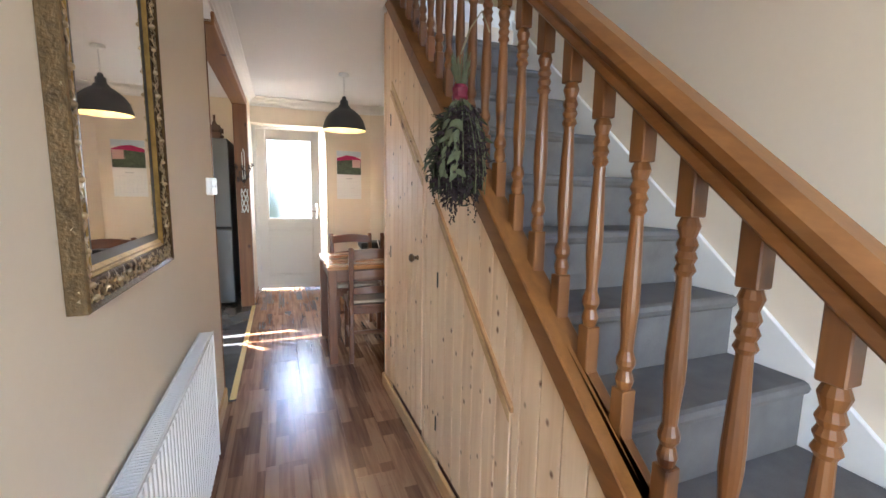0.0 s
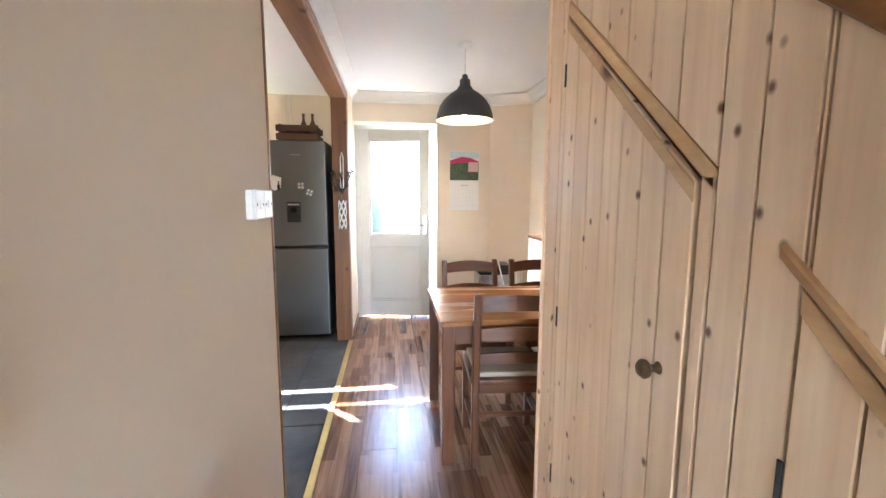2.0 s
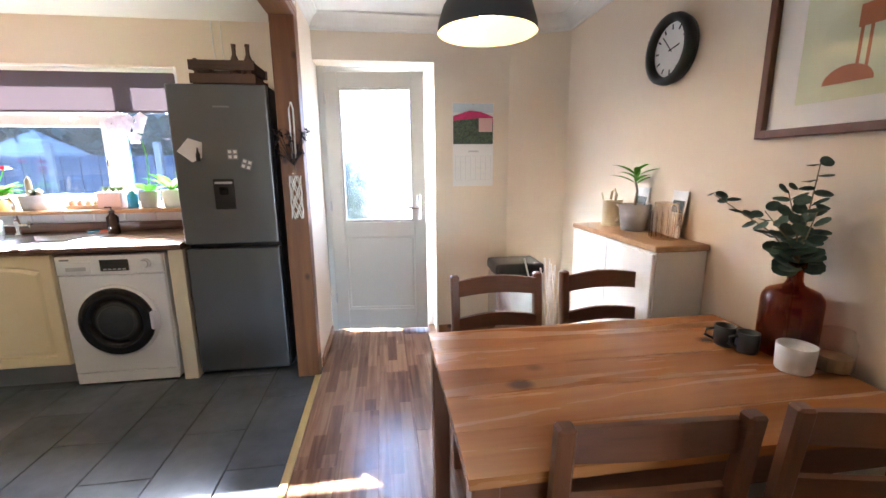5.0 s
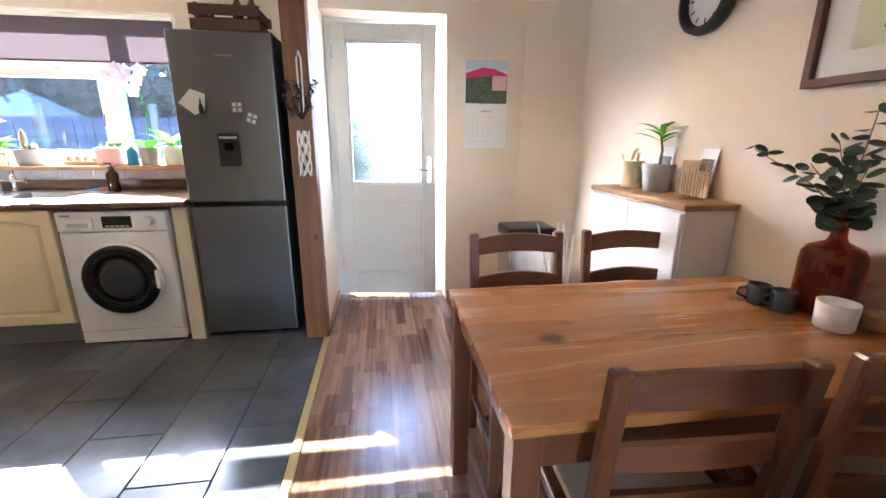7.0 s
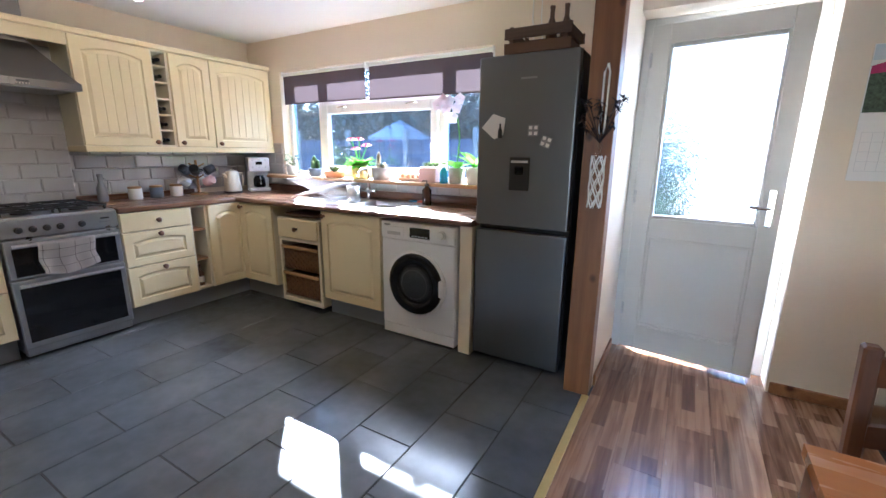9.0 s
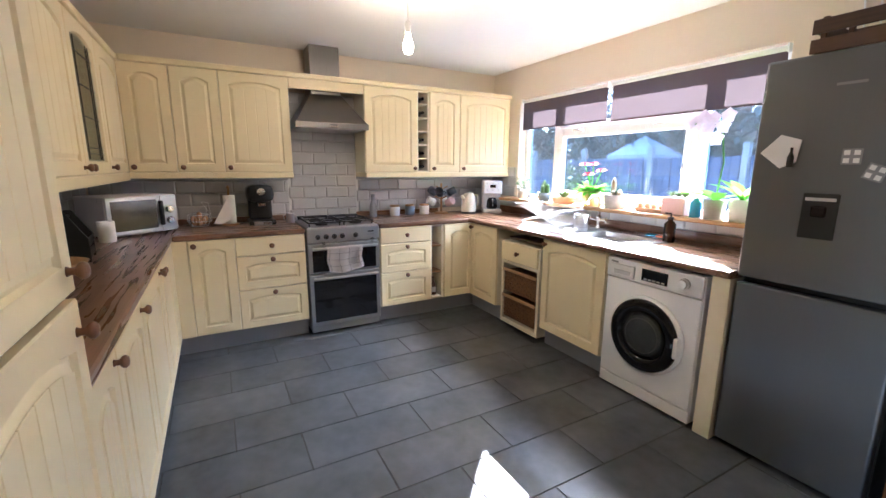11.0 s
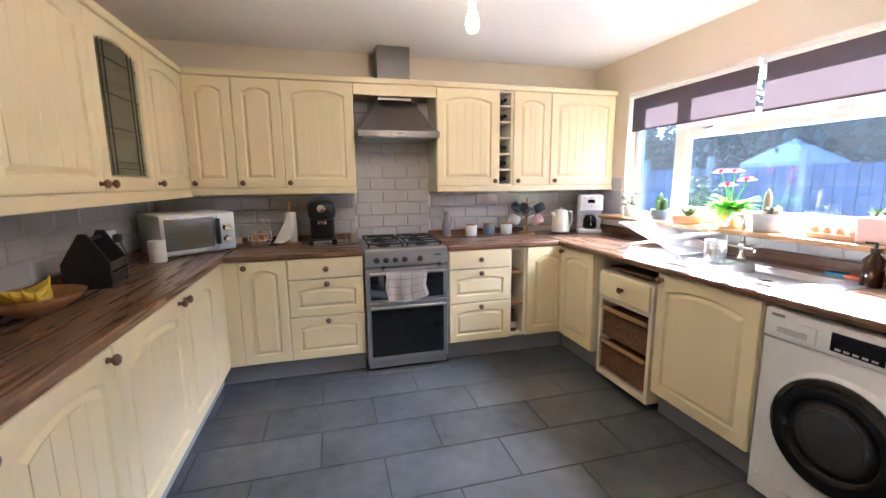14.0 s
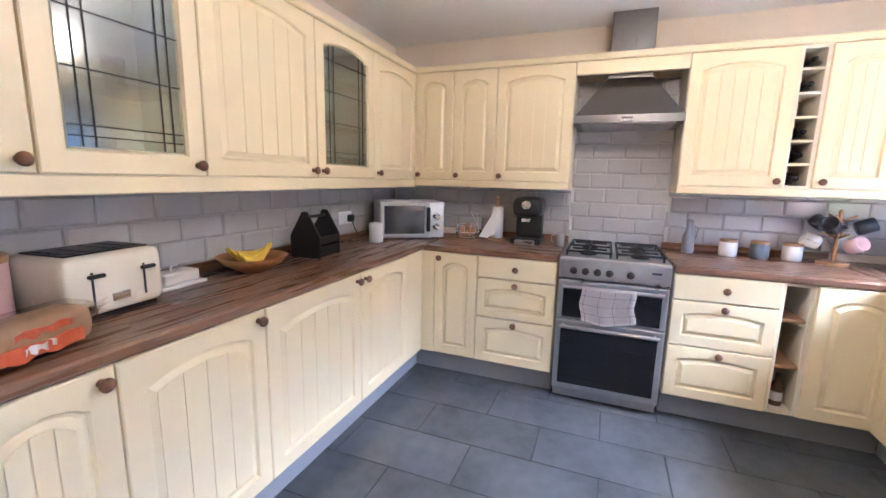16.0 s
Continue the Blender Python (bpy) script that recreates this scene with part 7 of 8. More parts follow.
kr = thing("kitchen_roll", "paper towel roll on a wooden stand, end hanging loose", "paper towel", pose(-3.66, 3.12, Z))
part("base", lathe([(0.065, 0), (0.065, 0.012), (0.06, 0.015)], (0, 0, 0), 20), M_OAK, kr)
part("rod", lathe([(0.009, 0.012), (0.009, 0.3), (0.014, 0.31), (0.002, 0.325)], (0, 0, 0), 10), M_OAK, kr)
part("roll", lathe([(0.045, 0.016), (0.045, 0.245), (0.02, 0.246)], (0, 0, 0), 24), M_PAPER, kr, "", True)
part("loose_sheet", prism([(0.0, 0.245), (-0.125, 0.02), (-0.06, 0.016), (0.0, 0.05)], 0.044, 0.046, "yz"), M_PAPER, kr)
eb = thing("egg_basket", "wire basket of brown eggs on the worktop", "egg basket", pose(-3.64, 2.9, Z))
wb = bmesh.new()
for z, rr_ in ((0.01, 0.06), (0.05, 0.085), (0.1, 0.08)):
    tube([(rr_ * math.cos(a), rr_ * math.sin(a), z) for a in [2 * math.pi * i / 20 for i in range(21)]], 0.002, wb, 4)
for i in range(12):
    a = 2 * math.pi * i / 12
    tube([(0.06 * math.cos(a), 0.06 * math.sin(a), 0.01), (0.085 * math.cos(a), 0.085 * math.sin(a), 0.05), (0.08 * math.cos(a), 0.08 * math.sin(a), 0.1)], 0.0015, wb, 4)
tube([(0, 0.08, 0.1), (0, 0.07, 0.19), (0, 0.02, 0.2), (0, 0.08, 0.1)], 0.002, wb, 4)
part("wire", wb, M_WIRE, eb)
for i in range(9):
    a = i * 0.9
    part("egg", lathe([(0.001, -0.027), (0.014, -0.022), (0.021, -0.004), (0.017, 0.014), (0.001, 0.027)], (0.042 * math.cos(a) * (i < 7), 0.042 * math.sin(a) * (i < 7), 0.04 + 0.012 * (i % 3) + (0.03 if i >= 7 else 0)), 12), M_EGG, eb, "", True)
pj = thing("milk_jug", "small steel milk jug", "jug", pose(-3.6, 3.58, Z))
part("body", lathe([(0.034, 0), (0.036, 0.005), (0.032, 0.075), (0.034, 0.085), (0.031, 0.085), (0.03, 0.07), (0.033, 0.006), (0.002, 0.004)], (0, 0, 0), 20), M_STEEL, pj, "", True)
part("handle", tube([(0, -0.032, 0.075), (0, -0.055, 0.065), (0, -0.052, 0.03), (0, -0.033, 0.02)], 0.004), M_STEEL, pj)
ob_ = thing("oil_bottle", "grey oil bottle with pourer", "bottle", pose(-3.74, 4.38, Z))
part("body", lathe([(0.034, 0), (0.036, 0.006), (0.036, 0.1), (0.018, 0.15), (0.017, 0.19), (0.02, 0.195), (0.02, 0.215), (0.002, 0.217)], (0, 0, 0), 18), M_GREY, ob_, "", True)
part("handle", tube([(0, 0.018, 0.185), (0, 0.05, 0.16), (0, 0.04, 0.09)], 0.004), M_GREY, ob_)
for y, mm, lab in ((4.6, M_CERAM, "white ceramic storage jar with wooden lid"), (4.765, M_BLUEGREY, "blue-grey ceramic storage jar with wooden lid"), (4.93, M_CERAM, "white ceramic storage jar with wooden lid")):
    j = thing("storage_jar", lab, "jar", pose(-3.72, y, Z), "storage jars")
    part("jar", lathe([(0.046, 0), (0.05, 0.006), (0.05, 0.088), (0.046, 0.09)], (0, 0, 0), 24), mm, j, "", True)
    part("lid", lathe([(0.047, 0.09), (0.048, 0.094), (0.048, 0.104), (0.044, 0.106)], (0, 0, 0), 24), M_OAK, j, "pale wooden lid")
mt = thing("mug_tree", "wooden mug tree beside the storage jars", "mug tree", pose(-3.7, 5.12, Z))
part("base", lathe([(0.075, 0), (0.075, 0.014), (0.06, 0.018)], (0, 0, 0), 22), M_OAK, mt)
part("stem", lathe([(0.011, 0.014), (0.011, 0.31), (0.002, 0.32)], (0, 0, 0), 10), M_OAK, mt)
for i in range(6):
    a, z = i * math.pi / 3 + 0.4, 0.15 + 0.1 * (i % 2)
    part("peg", tube([(0, 0, z), (0.07 * math.cos(a), 0.07 * math.sin(a), z + 0.035)], 0.006), M_OAK, mt)
for i, mm, lab in ((0, M_PINK, "pink mug hanging on the mug tree"), (1, M_DKCERAM, "dark mug hanging on the mug tree"), (2, M_CERAM, "white mug hanging on the mug tree"), (3, M_BLUEGREY, "blue-grey mug hanging on the mug tree"), (4, M_CERAM, "white mug hanging on the mug tree"), (5, M_DKCERAM, "dark mug hanging on the mug tree")):
    a, z = i * math.pi / 3 + 0.4, 0.15 + 0.1 * (i % 2)
    mug("mug", lab, pose(-3.7 + 0.075 * math.cos(a), 5.12 + 0.075 * math.sin(a), Z + z - 0.04, 65, 0, math.degrees(a) + 90), mm, 0.041, 0.085, "mugs on the mug tree")
kt = thing("kettle", "cream electric kettle with ribbed body", "kettle", pose(-3.6, 5.4, Z))
part("base", lathe([(0.08, 0), (0.082, 0.004), (0.08, 0.018)], (0, 0, 0), 24), M_BLACK, kt)
part("body", lathe([(0.078, 0.018), (0.08, 0.03), (0.075, 0.09), (0.064, 0.185), (0.06, 0.19), (0.06, 0.2), (0.04, 0.215), (0.002, 0.217)], (0, 0, 0), 28), M_IVORY, kt, "", True)
part("lid_knob", ball((0, 0, 0.225), 0.012), M_CHROME, kt)
part("handle", tube([(0.0, 0.062, 0.19), (0.0, 0.11, 0.19), (0.0, 0.12, 0.12), (0, 0.105, 0.06)], 0.01, None, 8), M_IVORY, kt, "", True)
part("spout", tube([(0, -0.058, 0.15), (0, -0.09, 0.19)], [0.02, 0.012], None, 10), M_IVORY, kt)
cm = thing("filter_coffee_maker", "white filter coffee maker with glass jug", "coffee maker", pose(-3.58, 5.68, Z, 0, 0, 62) @ pose(-0.1, -0.1, 0))
part("base", box((0, 0, 0), (0.2, 0.22, 0.04), 0.008), M_APPL, cm)
part("tower", box((0, 0.12, 0.04), (0.2, 0.22, 0.3), 0.006), M_APPL, cm)
part("head", box((0, 0, 0.2), (0.2, 0.22, 0.34), 0.01), M_APPL, cm)
part("display", box((0.07, -0.003, 0.27), (0.13, 0.001, 0.3)), M_BGLASS, cm)
for i in range(6):
    part("button", lathe([(0.007, 0), (0.007, 0.003)], (0.04 + (i % 3) * 0.06, 0, 0.245 + 0.07 * (i // 3) ), 10, None, "y"), M_LGREY, cm)
part("jug", lathe([(0.05, 0.042), (0.06, 0.06), (0.055, 0.13), (0.04, 0.15), (0.042, 0.16)], (0.1, 0.06, 0), 20), M_BGLASS, cm, "dark glass jug", True)
part("jug_handle", tube([(0.1, 0.0, 0.15), (0.1, -0.03, 0.14), (0.1, -0.03, 0.08), (0.1, 0.0, 0.07)], 0.006), M_CHROME, cm)
# long worktop
fb = thing("fruit_bowl", "turned wooden bowl of yellow bananas", "fruit bowl", pose(-2.08, 2.37, Z))
part("bowl", lathe([(0.05, 0), (0.055, 0.004), (0.12, 0.04), (0.155, 0.075), (0.149, 0.077), (0.115, 0.046), (0.05, 0.012), (0.002, 0.01)], (0, 0, 0), 28), M_BOWLW, fb, "", True)
for i in range(5):
    bn_ = thing("banana", "yellow banana lying in the wooden bowl", "banana", pose(-2.08 + 0.02 * (i - 2), 2.37 + 0.028 * (i - 2), Z + 0.06 + 0.012 * (i % 2), 0, 0, 10 * (i - 2)), "bananas")
    part("skin", tube([(0.11 * math.sin(t), 0, 0.11 * (1 - math.cos(t)) * 0.55) for t in [-1.35 + 0.27 * k for k in range(11)]], [0.004, 0.005, 0.013, 0.017, 0.0185, 0.019, 0.0185, 0.017, 0.013, 0.006, 0.004], None, 7), M_YELLOW, bn_, "", True)
cdy = thing("bottle_caddy", "dark slatted wooden condiment caddy", "caddy", pose(-2.66, 2.34, Z, 0, 0, 6))
for x in (0.0, 0.2):
    part("end_panel", prism([(-0.09, 0), (0.09, 0), (0.09, 0.12), (0.015, 0.25), (-0.015, 0.25), (-0.09, 0.12)], x, x + 0.014, "yz", 0.002), M_IRON, cdy)
for y in (-0.09, 0.08):
    for z in (0.02, 0.075):
        part("slat", box((0.014, y, z), (0.2, y + 0.01, z + 0.04), 0.002), M_IRON, cdy)
part("base", box((0.014, -0.08, 0.004), (0.2, 0.08, 0.014)), M_IRON, cdy)
part("handle_rod", lathe([(0.009, 0.0), (0.009, 0.214)], (0, 0, 0.22), 10, None, "x"), M_IRON, cdy)
sk_ = thing("wall_socket", "white double wall socket with black plug", "socket", pose(-3.08, SW + 0.012, 1.06))
part("plate", box((-0.073, 0, -0.043), (0.073, 0.009, 0.043), 0.003), M_APPL, sk_)
part("plug", box((-0.06, 0.009, -0.03), (-0.01, 0.045, 0.02), 0.008), M_BLACK, sk_)
part("cord", tube([(-0.035, 0.04, -0.03), (-0.05, 0.05, -0.08), (-0.1, 0.04, -0.12), (-0.2, 0.03, -0.15)], 0.0035), M_BLACK, sk_)
wp = thing("utensil_pot", "white cylindrical ceramic pot", "pot", pose(-3.13, 2.4, Z))
part("pot", lathe([(0.045, 0), (0.047, 0.004), (0.047, 0.13), (0.043, 0.13), (0.042, 0.008), (0.002, 0.006)], (0, 0, 0), 24), M_CERAM, wp, "", True)
ts = thing("toaster", "cream four-slice toaster with black top", "toaster", pose(-1.44, 2.36, Z, 0, 0, 186) @ pose(-0.15, -0.12, 0))
ts.scale = (0.79, 1, 1)
part("body", box((0, 0, 0.015), (0.38, 0.24, 0.2), 0.035, None, 5), M_IVORY, ts, "", True)
part("top_plate", box((0.03, 0.03, 0.196), (0.35, 0.21, 0.204), 0.003), M_BLACK, ts)
for x in (0.05, 0.12, 0.21, 0.28):
    part("slot", box((x, 0.05, 0.2), (x + 0.035, 0.19, 0.206)), M_BLACK, ts)
part("foot", box((0.02, 0.02, 0), (0.36, 0.22, 0.016), 0.004), M_BLACK, ts)
for x in (0.09, 0.29):
    part("lever_slot", box((x - 0.004, -0.002, 0.05), (x + 0.004, 0.002, 0.15)), M_BLACK, ts)
    part("lever", box((x - 0.03, -0.028, 0.135), (x + 0.03, -0.012, 0.147), 0.004), M_BLACK, ts)
    part("lever_arm", box((x - 0.004, -0.014, 0.137), (x + 0.004, 0.0, 0.145)), M_CHROME, ts)
part("badge", box((0.155, -0.003, 0.05), (0.225, 0.001, 0.075), 0.001), M_CHROME, ts)
bd = thing("butter_dish", "white ceramic butter dish with lid", "butter dish", pose(-1.76, 2.29, Z, 0, 0, 4))
part("dish", box((-0.1, -0.06, 0), (0.1, 0.06, 0.014), 0.005, None, 2), M_CERAM, bd)
part("lid", box((-0.08, -0.045, 0.014), (0.08, 0.045, 0.06), 0.012, None, 3), M_CERAM, bd, "", True)
part("knob", tube([(-0.015, 0, 0.058), (-0.012, 0, 0.078), (0.012, 0, 0.078), (0.015, 0, 0.058)], 0.005), M_CERAM, bd)
bi = thing("bread_bin", "pink storage tin with wooden lid", "tin", pose(-1.17, 2.29, Z))
part("tin", lathe([(0.1, 0), (0.102, 0.004), (0.102, 0.19), (0.098, 0.192)], (0, 0, 0), 28), M_PINK, bi, "", True)
part("lid", lathe([(0.104, 0.192), (0.105, 0.196), (0.105, 0.21), (0.1, 0.213)], (0, 0, 0), 28), M_OAK, bi)
lf_ = thing("bread_loaf", "sliced loaf in a clear and orange printed bag", "bread", pose(-1.16, 2.6, Z, 0, 0, 14))
part("loaf", box((-0.14, -0.055, 0.004), (0.14, 0.055, 0.1), 0.042, None, 5), M_BREAD, lf_, "", True)
bm = box((-0.15, -0.06, 0.001), (0.15, 0.06, 0.107), 0.034, None, 5)
r = random.Random(2)
for v in bm.verts:
    v.co += Vector((r.uniform(-1, 1), r.uniform(-1, 1), r.uniform(-0.3, 1))) * 0.004
part("bag", bm, M_FILM, lf_, "clear plastic bread bag")
for z0, z1, xa, xb, mm, nm in ((0.016, 0.05, -0.09, 0.12, M_ORANGE, "printed_band"), (0.028, 0.045, -0.02, 0.05, M_PAPER, "label"), (0.062, 0.08, -0.07, 0.06, M_ORANGE, "printed_band")):
    bw_ = bmesh.new()
    rows = []
    for i in range(17):
        x = xa + (xb - xa) * i / 16
        y = (0.0665 if nm == "label" else 0.0635) + 0.003 * math.sin(i * 1.3) - 0.02 * max(0, (z1 - 0.07) / 0.03)
        rows.append([bw_.verts.new(p) for p in ((x, y, z0 + 0.004 * math.sin(i)), (x, y + 0.0015, z1 + 0.003 * math.sin(i * 0.7)), (x, y - 0.003, z1 + 0.003 * math.sin(i * 0.7)))])
    for a, b in zip(rows, rows[1:]):
        bw_.faces.new((a[0], b[0], b[1], a[1]))
        bw_.faces.new((a[1], b[1], b[2], a[2]))
    part(nm, bw_, mm, lf_)
tw_ = bmesh.new()
for i in range(26):
    leaf(tw_, (-0.15, 0, 0.05), (-1, r.uniform(-0.7, 0.7), r.uniform(-0.4, 0.9)), (0, 0, 1), r.uniform(0.05, 0.085), 0.03, r.uniform(-0.3, 0.3), 3)
part("twisted_end", tw_, M_FILM, lf_)
# window side
dk = thing("dish_rack", "folding wire dish rack on the drainer", "dish rack", pose(-2.8, 5.4, Z))
dk.scale = (1.25, 1, 1)
wb = bmesh.new()
for s in (0, 1):
    for k in range(15):
        y = 0.0 + k * 0.023
        a, b = ((0.0, y, 0.17), (0.42, y, 0.03)) if s == 0 else ((0.44, y, 0.15), (0.08, y, 0.03))
        tube([a, b], 0.0026, wb, 4)
for x, z in ((0.0, 0.17), (0.42, 0.03), (0.21, 0.1), (0.44, 0.15), (0.08, 0.03)):
    tube([(x, -0.006, z), (x, 0.33, z)], 0.003, wb, 5)
for y in (-0.006, 0.33):
    tube([(0.0, y, 0.17), (0.42, y, 0.03)], 0.003, wb, 5)
    tube([(0.44, y, 0.15), (0.08, y, 0.03), (0.03, y, 0.004)], 0.003, wb, 5)
    tube([(0.42, y, 0.03), (0.44, y, 0.009)], 0.003, wb, 5)
part("wire", wb, M_WIRE, dk)
cu = thing("cutlery_caddy", "perforated steel cutlery caddy by the sink", "caddy", pose(-2.12, 5.5, Z + 0.006))
part("cup", lathe([(0.052, 0), (0.054, 0.004), (0.054, 0.125), (0.05, 0.125), (0.05, 0.006), (0.002, 0.004)], (0, 0, 0), 26), M_STEEL, cu, "", True)
hb = bmesh.new()
for i in range(16):
    for j in range(4):
        a = 2 * math.pi * i / 16
        ball((0.0535 * math.cos(a), 0.0535 * math.sin(a), 0.03 + j * 0.022), 0.0035, hb, 1, 6, 4)
part("perforation", hb, M_BLACK, cu)
sp_ = thing("soap_dispenser", "amber pump bottle of soap beside the sink", "soap dispenser", pose(-1.5, 5.66, Z))
part("bottle", lathe([(0.034, 0), (0.037, 0.005), (0.037, 0.12), (0.015, 0.145), (0.015, 0.155)], (0, 0, 0), 20), M_BROWNGL, sp_, "brown glass bottle", True)
part("pump", tube([(0, 0, 0.155), (0, 0, 0.19), (-0.035, -0.01, 0.19)], 0.006, lathe([(0.018, 0.15), (0.018, 0.168)], (0, 0, 0), 14)), M_BLACK, sp_)
for nm, x, mm in (("sponge", -1.6, M_ORANGE), ("dish_cloth", -1.68, M_BLUE)):
    t = thing(nm, "small coloured washing-up " + nm.split("_")[-1] + " on the worktop", "sponge", pose(x, 5.76, Z, 0, 0, 12))
    part("pad", box((-0.045, -0.03, 0.0), (0.045, 0.03, 0.02), 0.006, None, 2), mm, t)
# shelf pots: place along x, with plants
SZ = 1.072


def succulent(bm, n, rad, h, seed):
    r = random.Random(seed)
    for i in range(n):
        a = i * 2.4
        leaf(bm, (rad * 0.2 * math.cos(a), rad * 0.2 * math.sin(a), h), (math.cos(a), math.sin(a), r.uniform(0.3, 1.4)), (0, 0, 1), rad * r.uniform(0.8, 1.3), rad * 0.4, -0.1, 3)


def planter(x, y, r0, h, material, label, soil=True):
    t = thing("potted_plant", label, "potted plant", pose(x, y, SZ))
    part("pot", lathe([(r0 * 0.8, 0), (r0 * 0.84, 0.003), (r0, h), (r0 * 0.93, h), (r0 * 0.9, h - 0.012), (0.002, h - 0.012)], (0, 0, 0), 22), material, t, "", True)
    part("soil", lathe([(r0 * 0.9, h - 0.014), (0.002, h - 0.009)], (0, 0, 0), 14), M_SOIL, t)
    return t


t = planter(-3.2, 5.8, 0.055, 0.09, M_CERAM, "small trailing plant in a white pot")
lv = bmesh.new()
r = random.Random(41)
for i in range(60):
    a = r.uniform(0, 6.28)
    leaf(lv, (0.04 * math.cos(a), 0.04 * math.sin(a), 0.08 + r.uniform(0, 0.12)), (math.cos(a), math.sin(a), r.uniform(-0.3, 1)), (0, 0, 1), 0.05, 0.022, 0.3, 2)
part("leaves", lv, M_LEAF, t)
t = planter(-2.88, 5.8, 0.065, 0.075, M_BLUEGREY, "cluster of upright cacti in a dark pot")
cc = bmesh.new()
for x, y, h in ((0, 0, 0.14), (0.035, 0.01, 0.1), (-0.03, 0.015, 0.12), (0.01, -0.03, 0.09)):
    lathe([(0.016, 0.06), (0.02, 0.08), (0.019, 0.06 + h * 0.8), (0.002, 0.06 + h)], (x, y, 0), 10, cc)
part("cactus", cc, M_LEAF, t, "", True)
t = planter(-2.58, 5.76, 0.1, 0.055, M_TERRA, "shallow terracotta bowl of small succulents")
lv = bmesh.new()
succulent(lv, 22, 0.06, 0.05, 3)
part("leaves", lv, M_LEAF, t)
t = planter(-2.29, 5.78, 0.075, 0.12, M_BRASS, "red gerbera in bloom in a gold pot")
lv, fs = bmesh.new(), bmesh.new()
r = random.Random(42)
for i in range(46):
    a = r.uniform(0, 6.28)
    leaf(lv, (0.03 * math.cos(a), 0.03 * math.sin(a), 0.11), (math.cos(a), math.sin(a), r.uniform(0.2, 1.6)), (0, 0, 1), r.uniform(0.09, 0.15), 0.05, 0.4, 3)
for x, y, h in ((-0.085, 0.0, 0.33), (0.03, -0.03, 0.33), (0.07, 0.02, 0.28), (0.01, -0.05, 0.25)):
    tube([(0, 0, 0.11), (x * 0.5, y * 0.5, h * 0.7), (x, y, h)], 0.003, fs)
    ft = bmesh.new()
    for ring, n, L in ((0, 18, 0.052), (1, 16, 0.04), (2, 12, 0.026)):
        for i in range(n):
            a = 2 * math.pi * i / n + ring * 0.2
            leaf(ft, (x, y, h + ring * 0.005), (math.cos(a), math.sin(a) - 0.4, 0.25 + 0.3 * ring), (0, -0.4, 1), L, 0.017, 0.1, 2)
    part("flower_head", ft, M_RED, t, "red gerbera flower")
part("leaves", lv, M_LEAF2, t)
part("flower_stems", fs, M_LEAF2, t)
t = planter(-2.05, 5.78, 0.085, 0.105, M_STONE, "pale cactus in a round concrete pot")
cc = bmesh.new()
for x, y, h in ((-0.02, 0, 0.15), (0.03, 0.01, 0.06), (0.0, -0.03, 0.05), (0.05, -0.02, 0.045)):
    lathe([(0.016, 0.09), (0.019, 0.11), (0.018, 0.09 + h * 0.75), (0.002, 0.09 + h)], (x, y, 0), 10, cc)
part("cactus", cc, M_STALK, t, "", True)
lv = bmesh.new()
succulent(lv, 26, 0.05, 0.1, 8)
part("leaves", lv, M_EUCA, t)
eg = thing("egg_tray", "cardboard tray of brown eggs on the sill", "eggs", pose(-1.83, 5.73, SZ))
et = box((0, 0, 0), (0.33, 0.11, 0.03), 0.006)
part("tray", et, M_CARD, eg)
for i in range(6):
    for j in range(2):
        part("egg", lathe([(0.001, -0.02), (0.016, -0.012), (0.022, 0.006), (0.016, 0.026), (0.001, 0.035)], (0.03 + i * 0.054, 0.028 + j * 0.054, 0.035), 12), M_EGG, eg, "", True)
t = thing("potted_plant", "spiky succulents in a dusty pink trough", "potted plant", pose(-1.54, 5.78, SZ))
part("pot", box((-0.08, -0.06, 0), (0.08, 0.06, 0.12), 0.012, None, 3), M_PINK, t)
lv = bmesh.new()
for k, x in enumerate((-0.045, 0.0, 0.045)):
    for i in range(14):
        a = i * 2.4
        leaf(lv, (x, 0, 0.115), (math.cos(a) * 0.8, math.sin(a) * 0.8, r.uniform(0.5, 1.6)), (0, 0, 1), 0.055, 0.016, 0, 3)
part("leaves", lv, M_LEAF, t)
t = thing("soap_bottle", "blue pump bottle of hand soap", "soap bottle", pose(-1.4, 5.75, SZ))
part("bottle", lathe([(0.03, 0), (0.034, 0.006), (0.032, 0.09), (0.014, 0.115), (0.014, 0.125)], (0, 0, 0), 18), M_BLUE, t, "", True)
part("pump", tube([(0, 0, 0.12), (0, 0, 0.155), (-0.03, 0, 0.153)], 0.006, lathe([(0.016, 0.122), (0.016, 0.135)], (0, 0, 0), 12)), M_APPL, t)
t = planter(-1.29, 5.76, 0.065, 0.12, M_STONE, "orchid with white-pink flowers in a speckled pot")
lv, ft, fs = bmesh.new(), bmesh.new(), bmesh.new()
for a, L in ((0.3, 0.2), (2.4, 0.22), (3.6, 0.2), (5.2, 0.17)):
    leaf(lv, (0, 0, 0.11), (math.cos(a), math.sin(a) * 0.6, 0.7), (0, 0, 1), L, 0.075, 0.5, 6)
tube([(0, 0, 0.11), (0.01, 0.02, 0.35), (-0.01, 0.0, 0.55), (-0.09, -0.03, 0.63), (-0.16, -0.04, 0.58)], 0.0035, fs)
